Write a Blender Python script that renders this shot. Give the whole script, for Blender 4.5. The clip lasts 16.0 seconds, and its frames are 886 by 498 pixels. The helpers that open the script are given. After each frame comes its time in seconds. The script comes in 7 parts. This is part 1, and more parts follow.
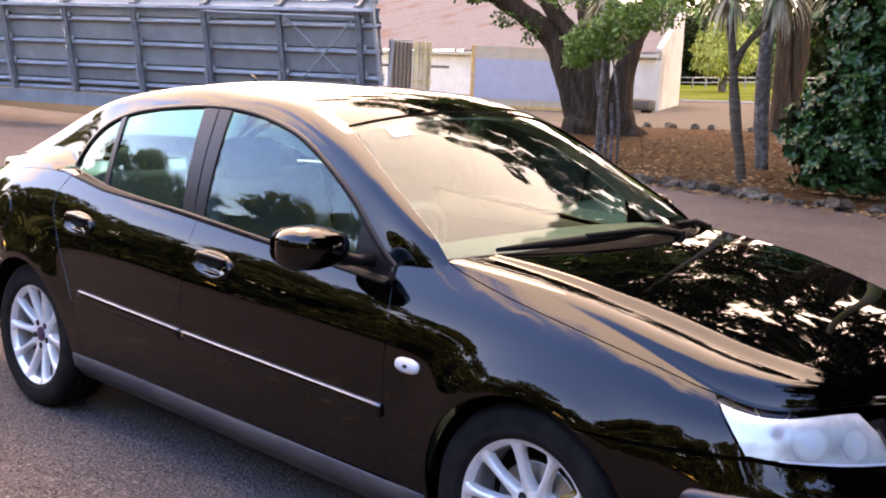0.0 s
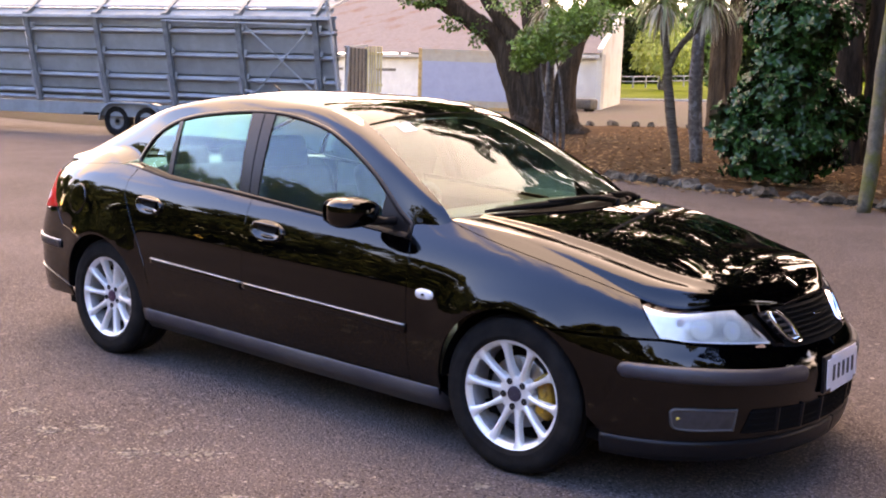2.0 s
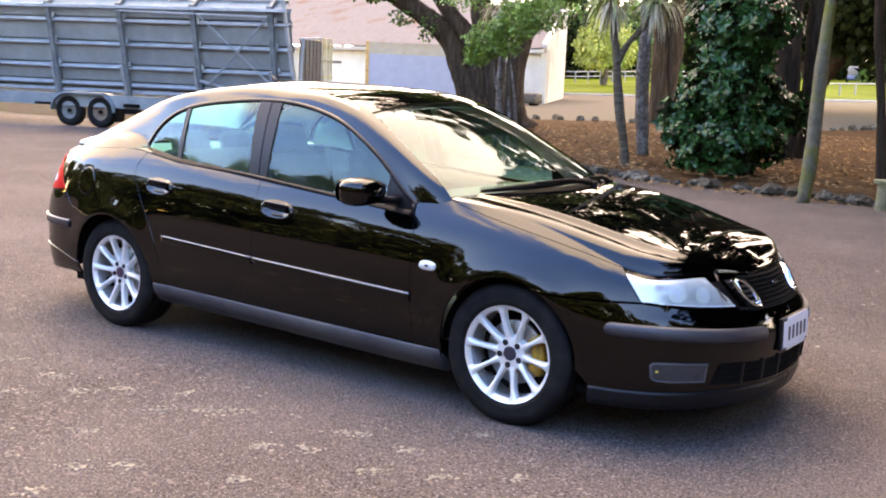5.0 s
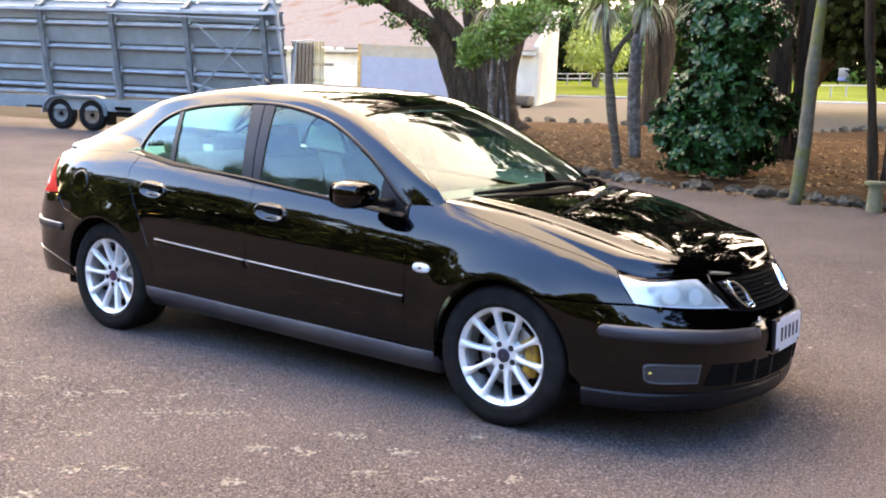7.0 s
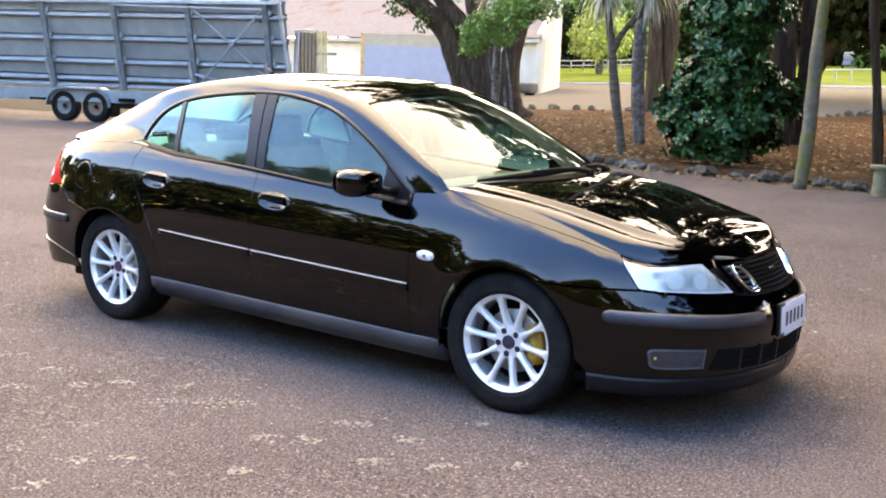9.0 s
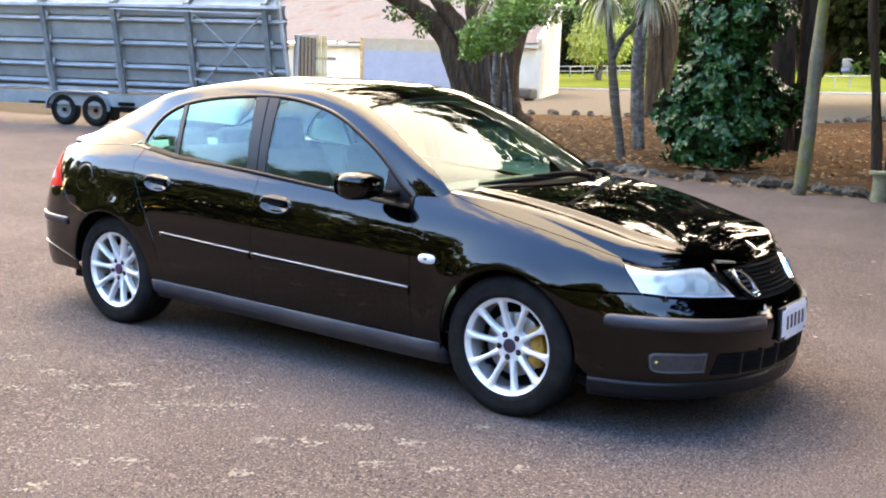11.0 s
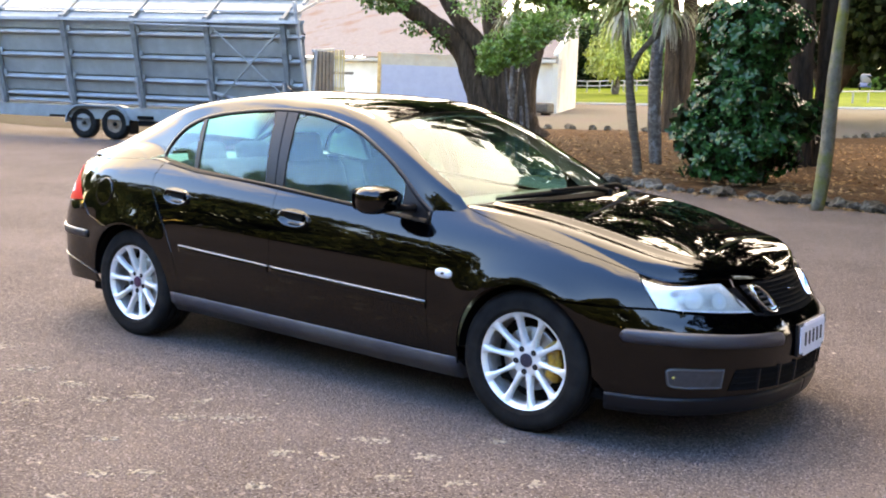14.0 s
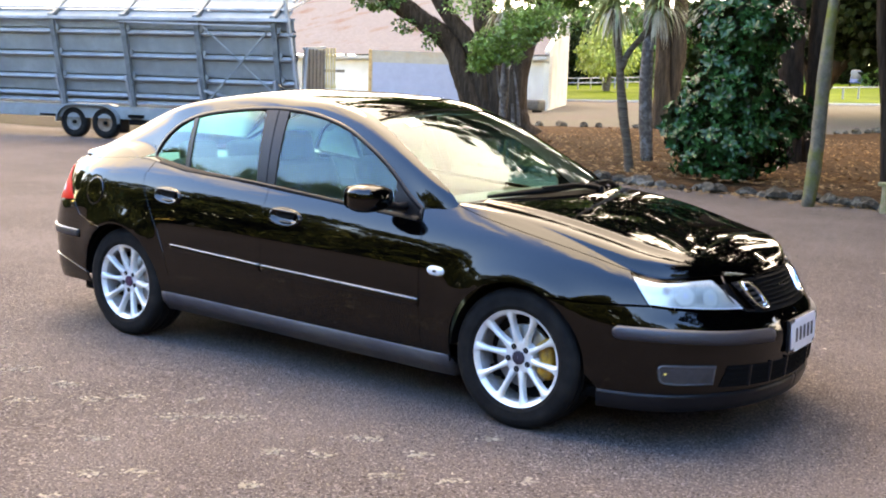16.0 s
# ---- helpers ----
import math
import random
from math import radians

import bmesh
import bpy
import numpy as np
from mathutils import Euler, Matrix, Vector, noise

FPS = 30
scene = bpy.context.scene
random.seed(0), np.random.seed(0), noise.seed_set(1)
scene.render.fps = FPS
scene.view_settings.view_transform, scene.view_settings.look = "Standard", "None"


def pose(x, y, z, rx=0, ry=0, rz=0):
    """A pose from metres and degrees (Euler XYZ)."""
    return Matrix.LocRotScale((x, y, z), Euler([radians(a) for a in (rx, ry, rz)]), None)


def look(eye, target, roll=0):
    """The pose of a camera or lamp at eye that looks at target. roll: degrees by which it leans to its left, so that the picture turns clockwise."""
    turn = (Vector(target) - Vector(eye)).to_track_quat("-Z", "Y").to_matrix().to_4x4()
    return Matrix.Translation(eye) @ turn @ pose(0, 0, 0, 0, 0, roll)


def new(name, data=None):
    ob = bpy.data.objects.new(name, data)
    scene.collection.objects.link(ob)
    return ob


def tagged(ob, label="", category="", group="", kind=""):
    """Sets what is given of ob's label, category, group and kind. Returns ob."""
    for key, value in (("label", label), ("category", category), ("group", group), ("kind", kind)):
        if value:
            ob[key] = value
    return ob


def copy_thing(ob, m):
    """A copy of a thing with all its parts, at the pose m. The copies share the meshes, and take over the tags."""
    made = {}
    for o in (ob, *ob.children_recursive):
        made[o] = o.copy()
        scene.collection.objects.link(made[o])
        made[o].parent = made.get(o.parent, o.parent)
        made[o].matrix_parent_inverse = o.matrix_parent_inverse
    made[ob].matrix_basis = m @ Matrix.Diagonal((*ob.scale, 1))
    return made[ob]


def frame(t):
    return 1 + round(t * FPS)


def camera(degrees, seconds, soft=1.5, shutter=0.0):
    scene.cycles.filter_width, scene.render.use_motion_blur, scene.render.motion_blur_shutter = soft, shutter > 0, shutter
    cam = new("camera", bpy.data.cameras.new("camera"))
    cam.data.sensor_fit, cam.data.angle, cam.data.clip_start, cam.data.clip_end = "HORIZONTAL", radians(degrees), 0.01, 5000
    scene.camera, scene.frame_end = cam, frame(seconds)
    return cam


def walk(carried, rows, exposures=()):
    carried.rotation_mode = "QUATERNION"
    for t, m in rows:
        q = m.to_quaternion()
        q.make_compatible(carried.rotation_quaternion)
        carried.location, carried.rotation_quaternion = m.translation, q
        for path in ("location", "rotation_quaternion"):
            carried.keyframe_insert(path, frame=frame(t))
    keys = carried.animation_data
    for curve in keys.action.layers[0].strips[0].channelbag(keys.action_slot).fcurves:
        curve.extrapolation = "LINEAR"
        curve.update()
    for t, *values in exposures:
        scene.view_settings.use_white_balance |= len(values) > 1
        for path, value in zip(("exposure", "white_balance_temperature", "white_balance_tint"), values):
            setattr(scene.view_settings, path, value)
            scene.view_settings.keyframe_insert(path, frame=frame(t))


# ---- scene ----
cam = camera(45.2, 16.0, soft=2.0)
PATH = [
    (0, (2.95, -3.052, 1.46), (1.649, -1.565, 1.148), 2.7),
    (0.5, (3.178, -3.276, 1.483), (1.868, -1.803, 1.147), 1.6),
    (1, (3.282, -3.596, 1.48), (2.068, -2.047, 1.122), 1.5),
    (1.5, (3.461, -3.882, 1.462), (2.241, -2.338, 1.105), 2.4),
    (2, (3.596, -4.139, 1.484), (2.371, -2.588, 1.179), 1.9),
    (2.5, (3.573, -4.42, 1.465), (2.427, -2.808, 1.165), 2.1),
    (3, (3.684, -4.536, 1.474), (2.531, -2.931, 1.167), 2.1),
    (3.5, (3.725, -4.613, 1.47), (2.569, -3.015, 1.136), 2.3),
    (4, (3.689, -4.675, 1.468), (2.54, -3.072, 1.141), 2.2),
    (4.5, (3.688, -4.686, 1.469), (2.547, -3.074, 1.154), 2.4),
    (7, (3.689, -4.697, 1.471), (2.565, -3.073, 1.163), 2.4),
    (7.5, (3.688, -4.701, 1.468), (2.561, -3.076, 1.169), 2.3),
    (8, (3.693, -4.71, 1.461), (2.562, -3.087, 1.164), 2.3),
    (8.5, (3.691, -4.701, 1.459), (2.56, -3.082, 1.141), 2.0),
    (8.7, (3.693, -4.693, 1.466), (2.563, -3.076, 1.136), 1.8),
    (11, (3.686, -4.705, 1.458), (2.557, -3.085, 1.138), 2.0),
    (11.5, (3.686, -4.697, 1.46), (2.554, -3.079, 1.141), 1.9),
    (12, (3.686, -4.701, 1.459), (2.551, -3.085, 1.143), 2.1),
    (12.5, (3.685, -4.7, 1.461), (2.546, -3.086, 1.147), 2.2),
    (13, (3.684, -4.704, 1.461), (2.544, -3.09, 1.155), 2.0),
    (13.5, (3.688, -4.715, 1.459), (2.54, -3.105, 1.161), 2.2),
    (14, (3.69, -4.717, 1.461), (2.533, -3.112, 1.166), 2.1),
    (14.5, (3.69, -4.722, 1.461), (2.536, -3.115, 1.165), 2.2),
    (15, (3.691, -4.721, 1.461), (2.54, -3.113, 1.163), 2.3),
    (15.5, (3.694, -4.72, 1.461), (2.546, -3.11, 1.164), 2.0),
    (16, (3.692, -4.719, 1.463), (2.548, -3.106, 1.164), 1.9),
]
walk(cam, [(t, look(eye, target, roll)) for t, eye, target, roll in PATH], exposures=[(0, 1.34, 15500, 43), (1.5, 1.29, 15600, 43), (3.5, 1.47, 14700, 37), (8, 1.73, 14200, 27), (12.4, 1.79, 14100, 24), (13.5, 1.72, 14200, 24), (16, 1.67, 14200, 24)])


# ---- light ----
SUN_ELEVATION, SUN_AZIMUTH = 53.0, 308.0      # degrees; azimuth clockwise from +y
SUN_WAY = Vector((math.sin(radians(SUN_AZIMUTH)) * math.cos(radians(SUN_ELEVATION)), math.cos(radians(SUN_AZIMUTH)) * math.cos(radians(SUN_ELEVATION)), math.sin(radians(SUN_ELEVATION))))
sky_world = bpy.data.worlds.new("sky")
scene.world = sky_world
sky_world.use_nodes = True
wn, wl = sky_world.node_tree.nodes, sky_world.node_tree.links
wn.clear()
sky_out, sky_bg, sky_tex = wn.new("ShaderNodeOutputWorld"), wn.new("ShaderNodeBackground"), wn.new("ShaderNodeTexSky")
sky_tex.sky_type, sky_tex.sun_disc = "NISHITA", False
sky_tex.sun_elevation, sky_tex.sun_rotation = radians(SUN_ELEVATION), radians(SUN_AZIMUTH)
sky_tex.air_density, sky_tex.dust_density, sky_tex.ozone_density = 1.3, .15, 2.0
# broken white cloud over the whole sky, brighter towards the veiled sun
sky_co, sky_map, sky_noise, sky_ramp, sky_mix = (wn.new("ShaderNodeTexCoord"), wn.new("ShaderNodeMapping"), wn.new("ShaderNodeTexNoise"),
                                                 wn.new("ShaderNodeValToRGB"), wn.new("ShaderNodeMix"))
sky_map.inputs["Scale"].default_value = (1.5, 1.5, 3.2)
sky_noise.inputs["Scale"].default_value, sky_noise.inputs["Detail"].default_value, sky_noise.inputs["Roughness"].default_value = 1.5, 7, .58
sky_ramp.color_ramp.elements[0].position, sky_ramp.color_ramp.elements[1].position = .56, .68
sky_mix.data_type = "RGBA"
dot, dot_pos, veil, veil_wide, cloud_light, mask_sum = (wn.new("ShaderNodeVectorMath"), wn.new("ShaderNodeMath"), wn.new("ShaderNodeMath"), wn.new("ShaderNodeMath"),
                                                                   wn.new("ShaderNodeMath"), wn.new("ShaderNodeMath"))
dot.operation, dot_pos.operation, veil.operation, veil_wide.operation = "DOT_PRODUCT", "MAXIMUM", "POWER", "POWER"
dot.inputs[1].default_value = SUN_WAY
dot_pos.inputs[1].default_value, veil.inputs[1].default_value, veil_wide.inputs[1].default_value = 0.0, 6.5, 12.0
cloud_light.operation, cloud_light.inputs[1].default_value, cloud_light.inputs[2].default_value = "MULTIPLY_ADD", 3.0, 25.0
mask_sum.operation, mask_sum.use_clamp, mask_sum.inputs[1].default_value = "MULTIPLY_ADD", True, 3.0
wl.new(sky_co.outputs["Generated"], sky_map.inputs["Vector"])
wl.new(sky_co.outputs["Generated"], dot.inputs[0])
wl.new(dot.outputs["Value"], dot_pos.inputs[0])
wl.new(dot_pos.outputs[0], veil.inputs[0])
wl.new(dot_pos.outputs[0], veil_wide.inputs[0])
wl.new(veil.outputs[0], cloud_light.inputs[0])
cloud_tint = wn.new("ShaderNodeVectorMath")
cloud_tint.operation = "SCALE"
cloud_tint.inputs[0].default_value = (.76, .90, 1.05)
wl.new(cloud_light.outputs[0], cloud_tint.inputs["Scale"])
wl.new(sky_map.outputs["Vector"], sky_noise.inputs["Vector"])
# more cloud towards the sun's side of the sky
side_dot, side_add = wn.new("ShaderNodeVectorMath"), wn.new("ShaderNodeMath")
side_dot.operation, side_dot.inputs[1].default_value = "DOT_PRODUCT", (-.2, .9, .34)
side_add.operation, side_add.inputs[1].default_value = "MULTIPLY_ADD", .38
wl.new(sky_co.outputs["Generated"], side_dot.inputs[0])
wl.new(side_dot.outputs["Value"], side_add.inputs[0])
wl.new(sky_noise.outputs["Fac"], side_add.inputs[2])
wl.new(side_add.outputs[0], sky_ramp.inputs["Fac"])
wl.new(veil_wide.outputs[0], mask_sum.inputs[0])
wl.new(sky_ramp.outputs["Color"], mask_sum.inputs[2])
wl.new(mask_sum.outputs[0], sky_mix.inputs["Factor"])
sky_blue = wn.new("ShaderNodeHueSaturation")
sky_blue.inputs["Saturation"].default_value, sky_blue.inputs["Value"].default_value = 1.40, 6.4
sky_blue.inputs["Hue"].default_value = .513
wl.new(sky_tex.outputs["Color"], sky_blue.inputs["Color"])
wl.new(sky_blue.outputs["Color"], sky_mix.inputs["A"])
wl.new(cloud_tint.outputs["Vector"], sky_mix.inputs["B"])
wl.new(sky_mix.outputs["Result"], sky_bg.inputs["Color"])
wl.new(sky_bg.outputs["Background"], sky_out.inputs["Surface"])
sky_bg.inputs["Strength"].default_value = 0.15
sun = new("sun", bpy.data.lights.new("sun", "SUN"))
sun.data.energy, sun.data.angle, sun.data.color = 0.6, radians(13), (1.0, .93, .82)
sun.matrix_world = look((0, 0, 30), Vector((0, 0, 30)) - SUN_WAY)


# ---- materials ----
def material(name, colour, rough=.6, metal=0.0, spread=.25, grain=8.0, bump=0.0, bump_scale=40.0, second=None, blotch=1.2, blotch_at=(.45, .62), per_piece=0.0, ior=1.5, coat=0.0, stretch=(1, 1, 1), specks=(), spec=.5):
    """A node material: the colour with grain, blotches of a second colour, relief, and a shift from piece to piece."""
    m = bpy.data.materials.new(name)
    m.use_nodes = True
    n, l = m.node_tree.nodes, m.node_tree.links
    b = n["Principled BSDF"]
    b.inputs["Metallic"].default_value, b.inputs["Roughness"].default_value, b.inputs["IOR"].default_value = metal, rough, ior
    b.inputs["Specular IOR Level"].default_value = spec
    b.inputs["Coat Weight"].default_value, b.inputs["Coat Roughness"].default_value = coat, .03
    co, mp = n.new("ShaderNodeTexCoord"), n.new("ShaderNodeMapping")
    mp.inputs["Scale"].default_value = stretch
    l.new(co.outputs["Object"], mp.inputs["Vector"])
    fine = n.new("ShaderNodeTexNoise")
    fine.inputs["Scale"].default_value, fine.inputs["Detail"].default_value, fine.inputs["Roughness"].default_value = grain, 6, .65
    l.new(mp.outputs["Vector"], fine.inputs["Vector"])
    vary = n.new("ShaderNodeMix")
    vary.data_type = "RGBA"
    vary.inputs["A"].default_value = (*[c * (1 - spread) for c in colour], 1)
    vary.inputs["B"].default_value = (*[min(1, c * (1 + spread)) for c in colour], 1)
    stretch_fac = n.new("ShaderNodeMapRange")
    stretch_fac.inputs["From Min"].default_value, stretch_fac.inputs["From Max"].default_value = .3, .7
    l.new(fine.outputs["Fac"], stretch_fac.inputs["Value"])
    l.new(stretch_fac.outputs["Result"], vary.inputs["Factor"])
    last = vary.outputs["Result"]
    if second:
        big, ramp, mix = n.new("ShaderNodeTexNoise"), n.new("ShaderNodeValToRGB"), n.new("ShaderNodeMix")
        big.inputs["Scale"].default_value, big.inputs["Detail"].default_value, big.inputs["Roughness"].default_value = blotch, 8, .6
        ramp.color_ramp.elements[0].position, ramp.color_ramp.elements[1].position = blotch_at
        mix.data_type = "RGBA"
        mix.inputs["B"].default_value = (*second, 1)
        l.new(mp.outputs["Vector"], big.inputs["Vector"])
        l.new(big.outputs["Fac"], ramp.inputs["Fac"])
        l.new(ramp.outputs["Color"], mix.inputs["Factor"])
        l.new(last, mix.inputs["A"])
        last = mix.outputs["Result"]
    for tone, scale, lo, hi in specks:
        dots, gate, over = n.new("ShaderNodeTexNoise"), n.new("ShaderNodeMapRange"), n.new("ShaderNodeMix")
        dots.inputs["Scale"].default_value, dots.inputs["Detail"].default_value = scale, 1.5
        gate.inputs["From Min"].default_value, gate.inputs["From Max"].default_value = lo, hi
        over.data_type = "RGBA"
        over.inputs["B"].default_value = (*tone, 1)
        l.new(mp.outputs["Vector"], dots.inputs["Vector"])
        l.new(dots.outputs["Fac"], gate.inputs["Value"])
        l.new(gate.outputs["Result"], over.inputs["Factor"])
        l.new(last, over.inputs["A"])
        last = over.outputs["Result"]
    if per_piece:
        info, isl, add, hsv = n.new("ShaderNodeObjectInfo"), n.new("ShaderNodeNewGeometry"), n.new("ShaderNodeMath"), n.new("ShaderNodeHueSaturation")
        frac, rng = n.new("ShaderNodeMath"), n.new("ShaderNodeMapRange")
        frac.operation = "FRACT"
        l.new(info.outputs["Random"], add.inputs[0])
        l.new(isl.outputs["Random Per Island"], add.inputs[1])
        l.new(add.outputs[0], frac.inputs[0])
        l.new(frac.outputs[0], rng.inputs["Value"])
        rng.inputs["To Min"].default_value, rng.inputs["To Max"].default_value = 1 - per_piece, 1 + per_piece
        l.new(rng.outputs["Result"], hsv.inputs["Value"])
        l.new(last, hsv.inputs["Color"])
        last = hsv.outputs["Color"]
    l.new(last, b.inputs["Base Color"])
    if bump:
        rel, bn = n.new("ShaderNodeTexNoise"), n.new("ShaderNodeBump")
        rel.inputs["Scale"].default_value, rel.inputs["Detail"].default_value = bump_scale, 6
        bn.inputs["Strength"].default_value, bn.inputs["Distance"].default_value = min(1, bump), .02
        l.new(mp.outputs["Vector"], rel.inputs["Vector"])
        l.new(rel.outputs["Fac"], bn.inputs["Height"])
        l.new(bn.outputs["Normal"], b.inputs["Normal"])
    return m


def glass(name, tint, ior=1.5, rough=0.0, sheen=(1, 1, 1)):
    """Thin glass: clear with a tint, and a mirror by the Fresnel law."""
    m = bpy.data.materials.new(name)
    m.use_nodes = True
    n, l = m.node_tree.nodes, m.node_tree.links
    n.clear()
    out, mix, fr, tr, gl = (n.new("ShaderNodeOutputMaterial"), n.new("ShaderNodeMixShader"), n.new("ShaderNodeFresnel"),
                            n.new("ShaderNodeBsdfTransparent"), n.new("ShaderNodeBsdfGlossy"))
    fr.inputs["IOR"].default_value, gl.inputs["Roughness"].default_value = ior, rough
    tr.inputs["Color"].default_value = (*tint, 1)
    gl.inputs["Color"].default_value = (*sheen, 1)
    l.new(fr.outputs["Fac"], mix.inputs["Fac"])
    l.new(tr.outputs["BSDF"], mix.inputs[1])
    l.new(gl.outputs["BSDF"], mix.inputs[2])
    l.new(mix.outputs["Shader"], out.inputs["Surface"])
    return m


PAINT = material("black_paint", (.0002, .0002, .0003), rough=.02, spread=.3, grain=3, second=(.0003, .0003, .0005), blotch=2.5, ior=1.44)
TRIM = material("black_trim", (.006, .006, .007), rough=.33, ior=1.28, spread=.2, bump=.05, bump_scale=300)
SEAL = material("rubber_seal", (.007, .007, .007), rough=.55, spec=.08)
GREY_PLASTIC = material("grey_plastic", (.015, .015, .019), rough=.42, spec=.25, spread=.15, bump=.08, bump_scale=500, second=(.024, .023, .022), blotch=3)
DARK = material("dark_inside", (.004, .004, .004), rough=.8, spec=.06)
SILL = material("sill_plastic", (.031, .031, .038), rough=.45, spread=.15, bump=.08, bump_scale=500, second=(.06, .056, .055), blotch=3)
STRIP = material("strip_plastic", (.016, .016, .023), rough=.40, spread=.15, bump=.08, bump_scale=500, second=(.026, .026, .031), blotch=3)
CHROME = material("chrome", (.8, .8, .8), rough=.09, metal=1, spread=.05)
ALLOY = material("alloy", (.70, .69, .66), rough=.3, metal=.4, spread=.08, second=(.46, .45, .44), blotch=6, blotch_at=(.55, .8))
TYRE = material("tyre_rubber", (.0055, .005, .005), rough=.8, spec=.12, spread=.3, grain=60, bump=.15, bump_scale=120, second=(.012, .0105, .0095), blotch=9)
BRIGHT = material("bright_strip", (.30, .295, .29), rough=.3, metal=.5, spread=.1)
STEEL = material("disc_steel", (.35, .34, .33), rough=.35, metal=1, spread=.2)
YELLOW = material("yellow_caliper", (.40, .17, .010), rough=.45, spread=.2, second=(.2, .09, .02), blotch=14)
LENS = glass("lamp_lens", (.95, .96, .95), 1.32)
REFLECTOR = material("lamp_reflector", (.70, .68, .63), rough=.3, metal=.1, spread=.05)
WHITE_LAMP = material("lamp_white", (.74, .72, .66), rough=.25, metal=.3, spread=.2, grain=14, second=(.44, .44, .43), blotch=11, blotch_at=(.46, .66))
RED = material("red_lens", (.50, .008, .008), rough=.3, spread=.15, ior=1.2)
LAMP_GREY = material("lamp_grey", (.60, .59, .56), rough=.3, metal=.4, spread=.1)
LAMP_DARK = material("lamp_dark", (.08, .085, .09), rough=.4)
LAMP_PINK = material("lamp_pink", (.48, .36, .31), rough=.35, spread=.2)
AMBER = material("amber_bulb", (.8, .5, .1), rough=.3)
WINDOW = glass("tinted_window", (.30, .88, .90), 1.50, sheen=(.70, .99, .98))
SCREEN = glass("windscreen_glass", (.62, .88, .72), 1.5, sheen=(.84, .97, 1))
WHITE_PLASTIC = material("white_plastic", (.5, .5, .5), rough=.3, spread=.04)
PLATE = material("plate_white", (.68, .68, .70), rough=.35, spread=.05)
INK = material("plate_ink", (.02, .02, .025), rough=.5)
SEAT = material("seat_fabric", (.05, .053, .056), rough=.85, spread=.2, grain=30, bump=.2, bump_scale=200)
CABIN = material("cabin_plastic", (.19, .195, .19), rough=.7, spread=.15, bump=.1, bump_scale=200)
CREAM = material("headlining", (.42, .41, .38), rough=.9, spread=.06)


# ---- shape of the car: smooth surfaces from a few stations ----
def spline_weights(xs, q):
    """Rows of weights by which a natural cubic spline through xs gives the values at q."""
    xs, q = np.asarray(xs, float), np.asarray(q, float)
    n, h = len(xs), np.diff(xs)
    a, b = np.zeros((n, n)), np.zeros((n, n))
    a[0, 0] = a[-1, -1] = 1
    for i in range(1, n - 1):
        a[i, i - 1:i + 2] = h[i - 1], 2 * (h[i - 1] + h[i]), h[i]
        b[i, i - 1:i + 2] = 6 / h[i - 1], -6 / h[i - 1] - 6 / h[i], 6 / h[i]
    second = np.linalg.solve(a, b)
    k = np.clip(np.searchsorted(xs, q) - 1, 0, n - 2)
    hk, t0, t1 = h[k], q - xs[k], xs[k + 1] - q
    eye_ = np.eye(n)
    return ((second[k] * (t1 ** 3 / (6 * hk) - hk * t1 / 6)[:, None] + second[k + 1] * (t0 ** 3 / (6 * hk) - hk * t0 / 6)[:, None])
            + eye_[k] * (t1 / hk)[:, None] + eye_[k + 1] * (t0 / hk)[:, None])


def curve_at(xs, values, q):
    return spline_weights(xs, np.atleast_1d(q)) @ np.asarray(values, float)


# plan of the widest line, from the tail's middle to the nose's middle: x, half width, and the way outwards
PLAN = np.array([(-2.335, 0.00, -1, 0), (-2.315, 0.35, -.98, .18), (-2.225, 0.61, -.85, .52), (-2.05, .762, -.48, .88), (-1.78, .835, -.15, .985),
                 (-1.3375, .866, 0, 1), (-.8, .872, 0, 1), (0, .874, 0, 1), (.8, .872, 0, 1), (1.3375, .866, .03, 1), (1.70, .838, .16, .98),
                 (1.95, .765, .42, .91), (2.12, .62, .68, .73), (2.248, .388, .90, .42), (2.298, .175, .98, .16), (2.311, 0, 1, 0)])
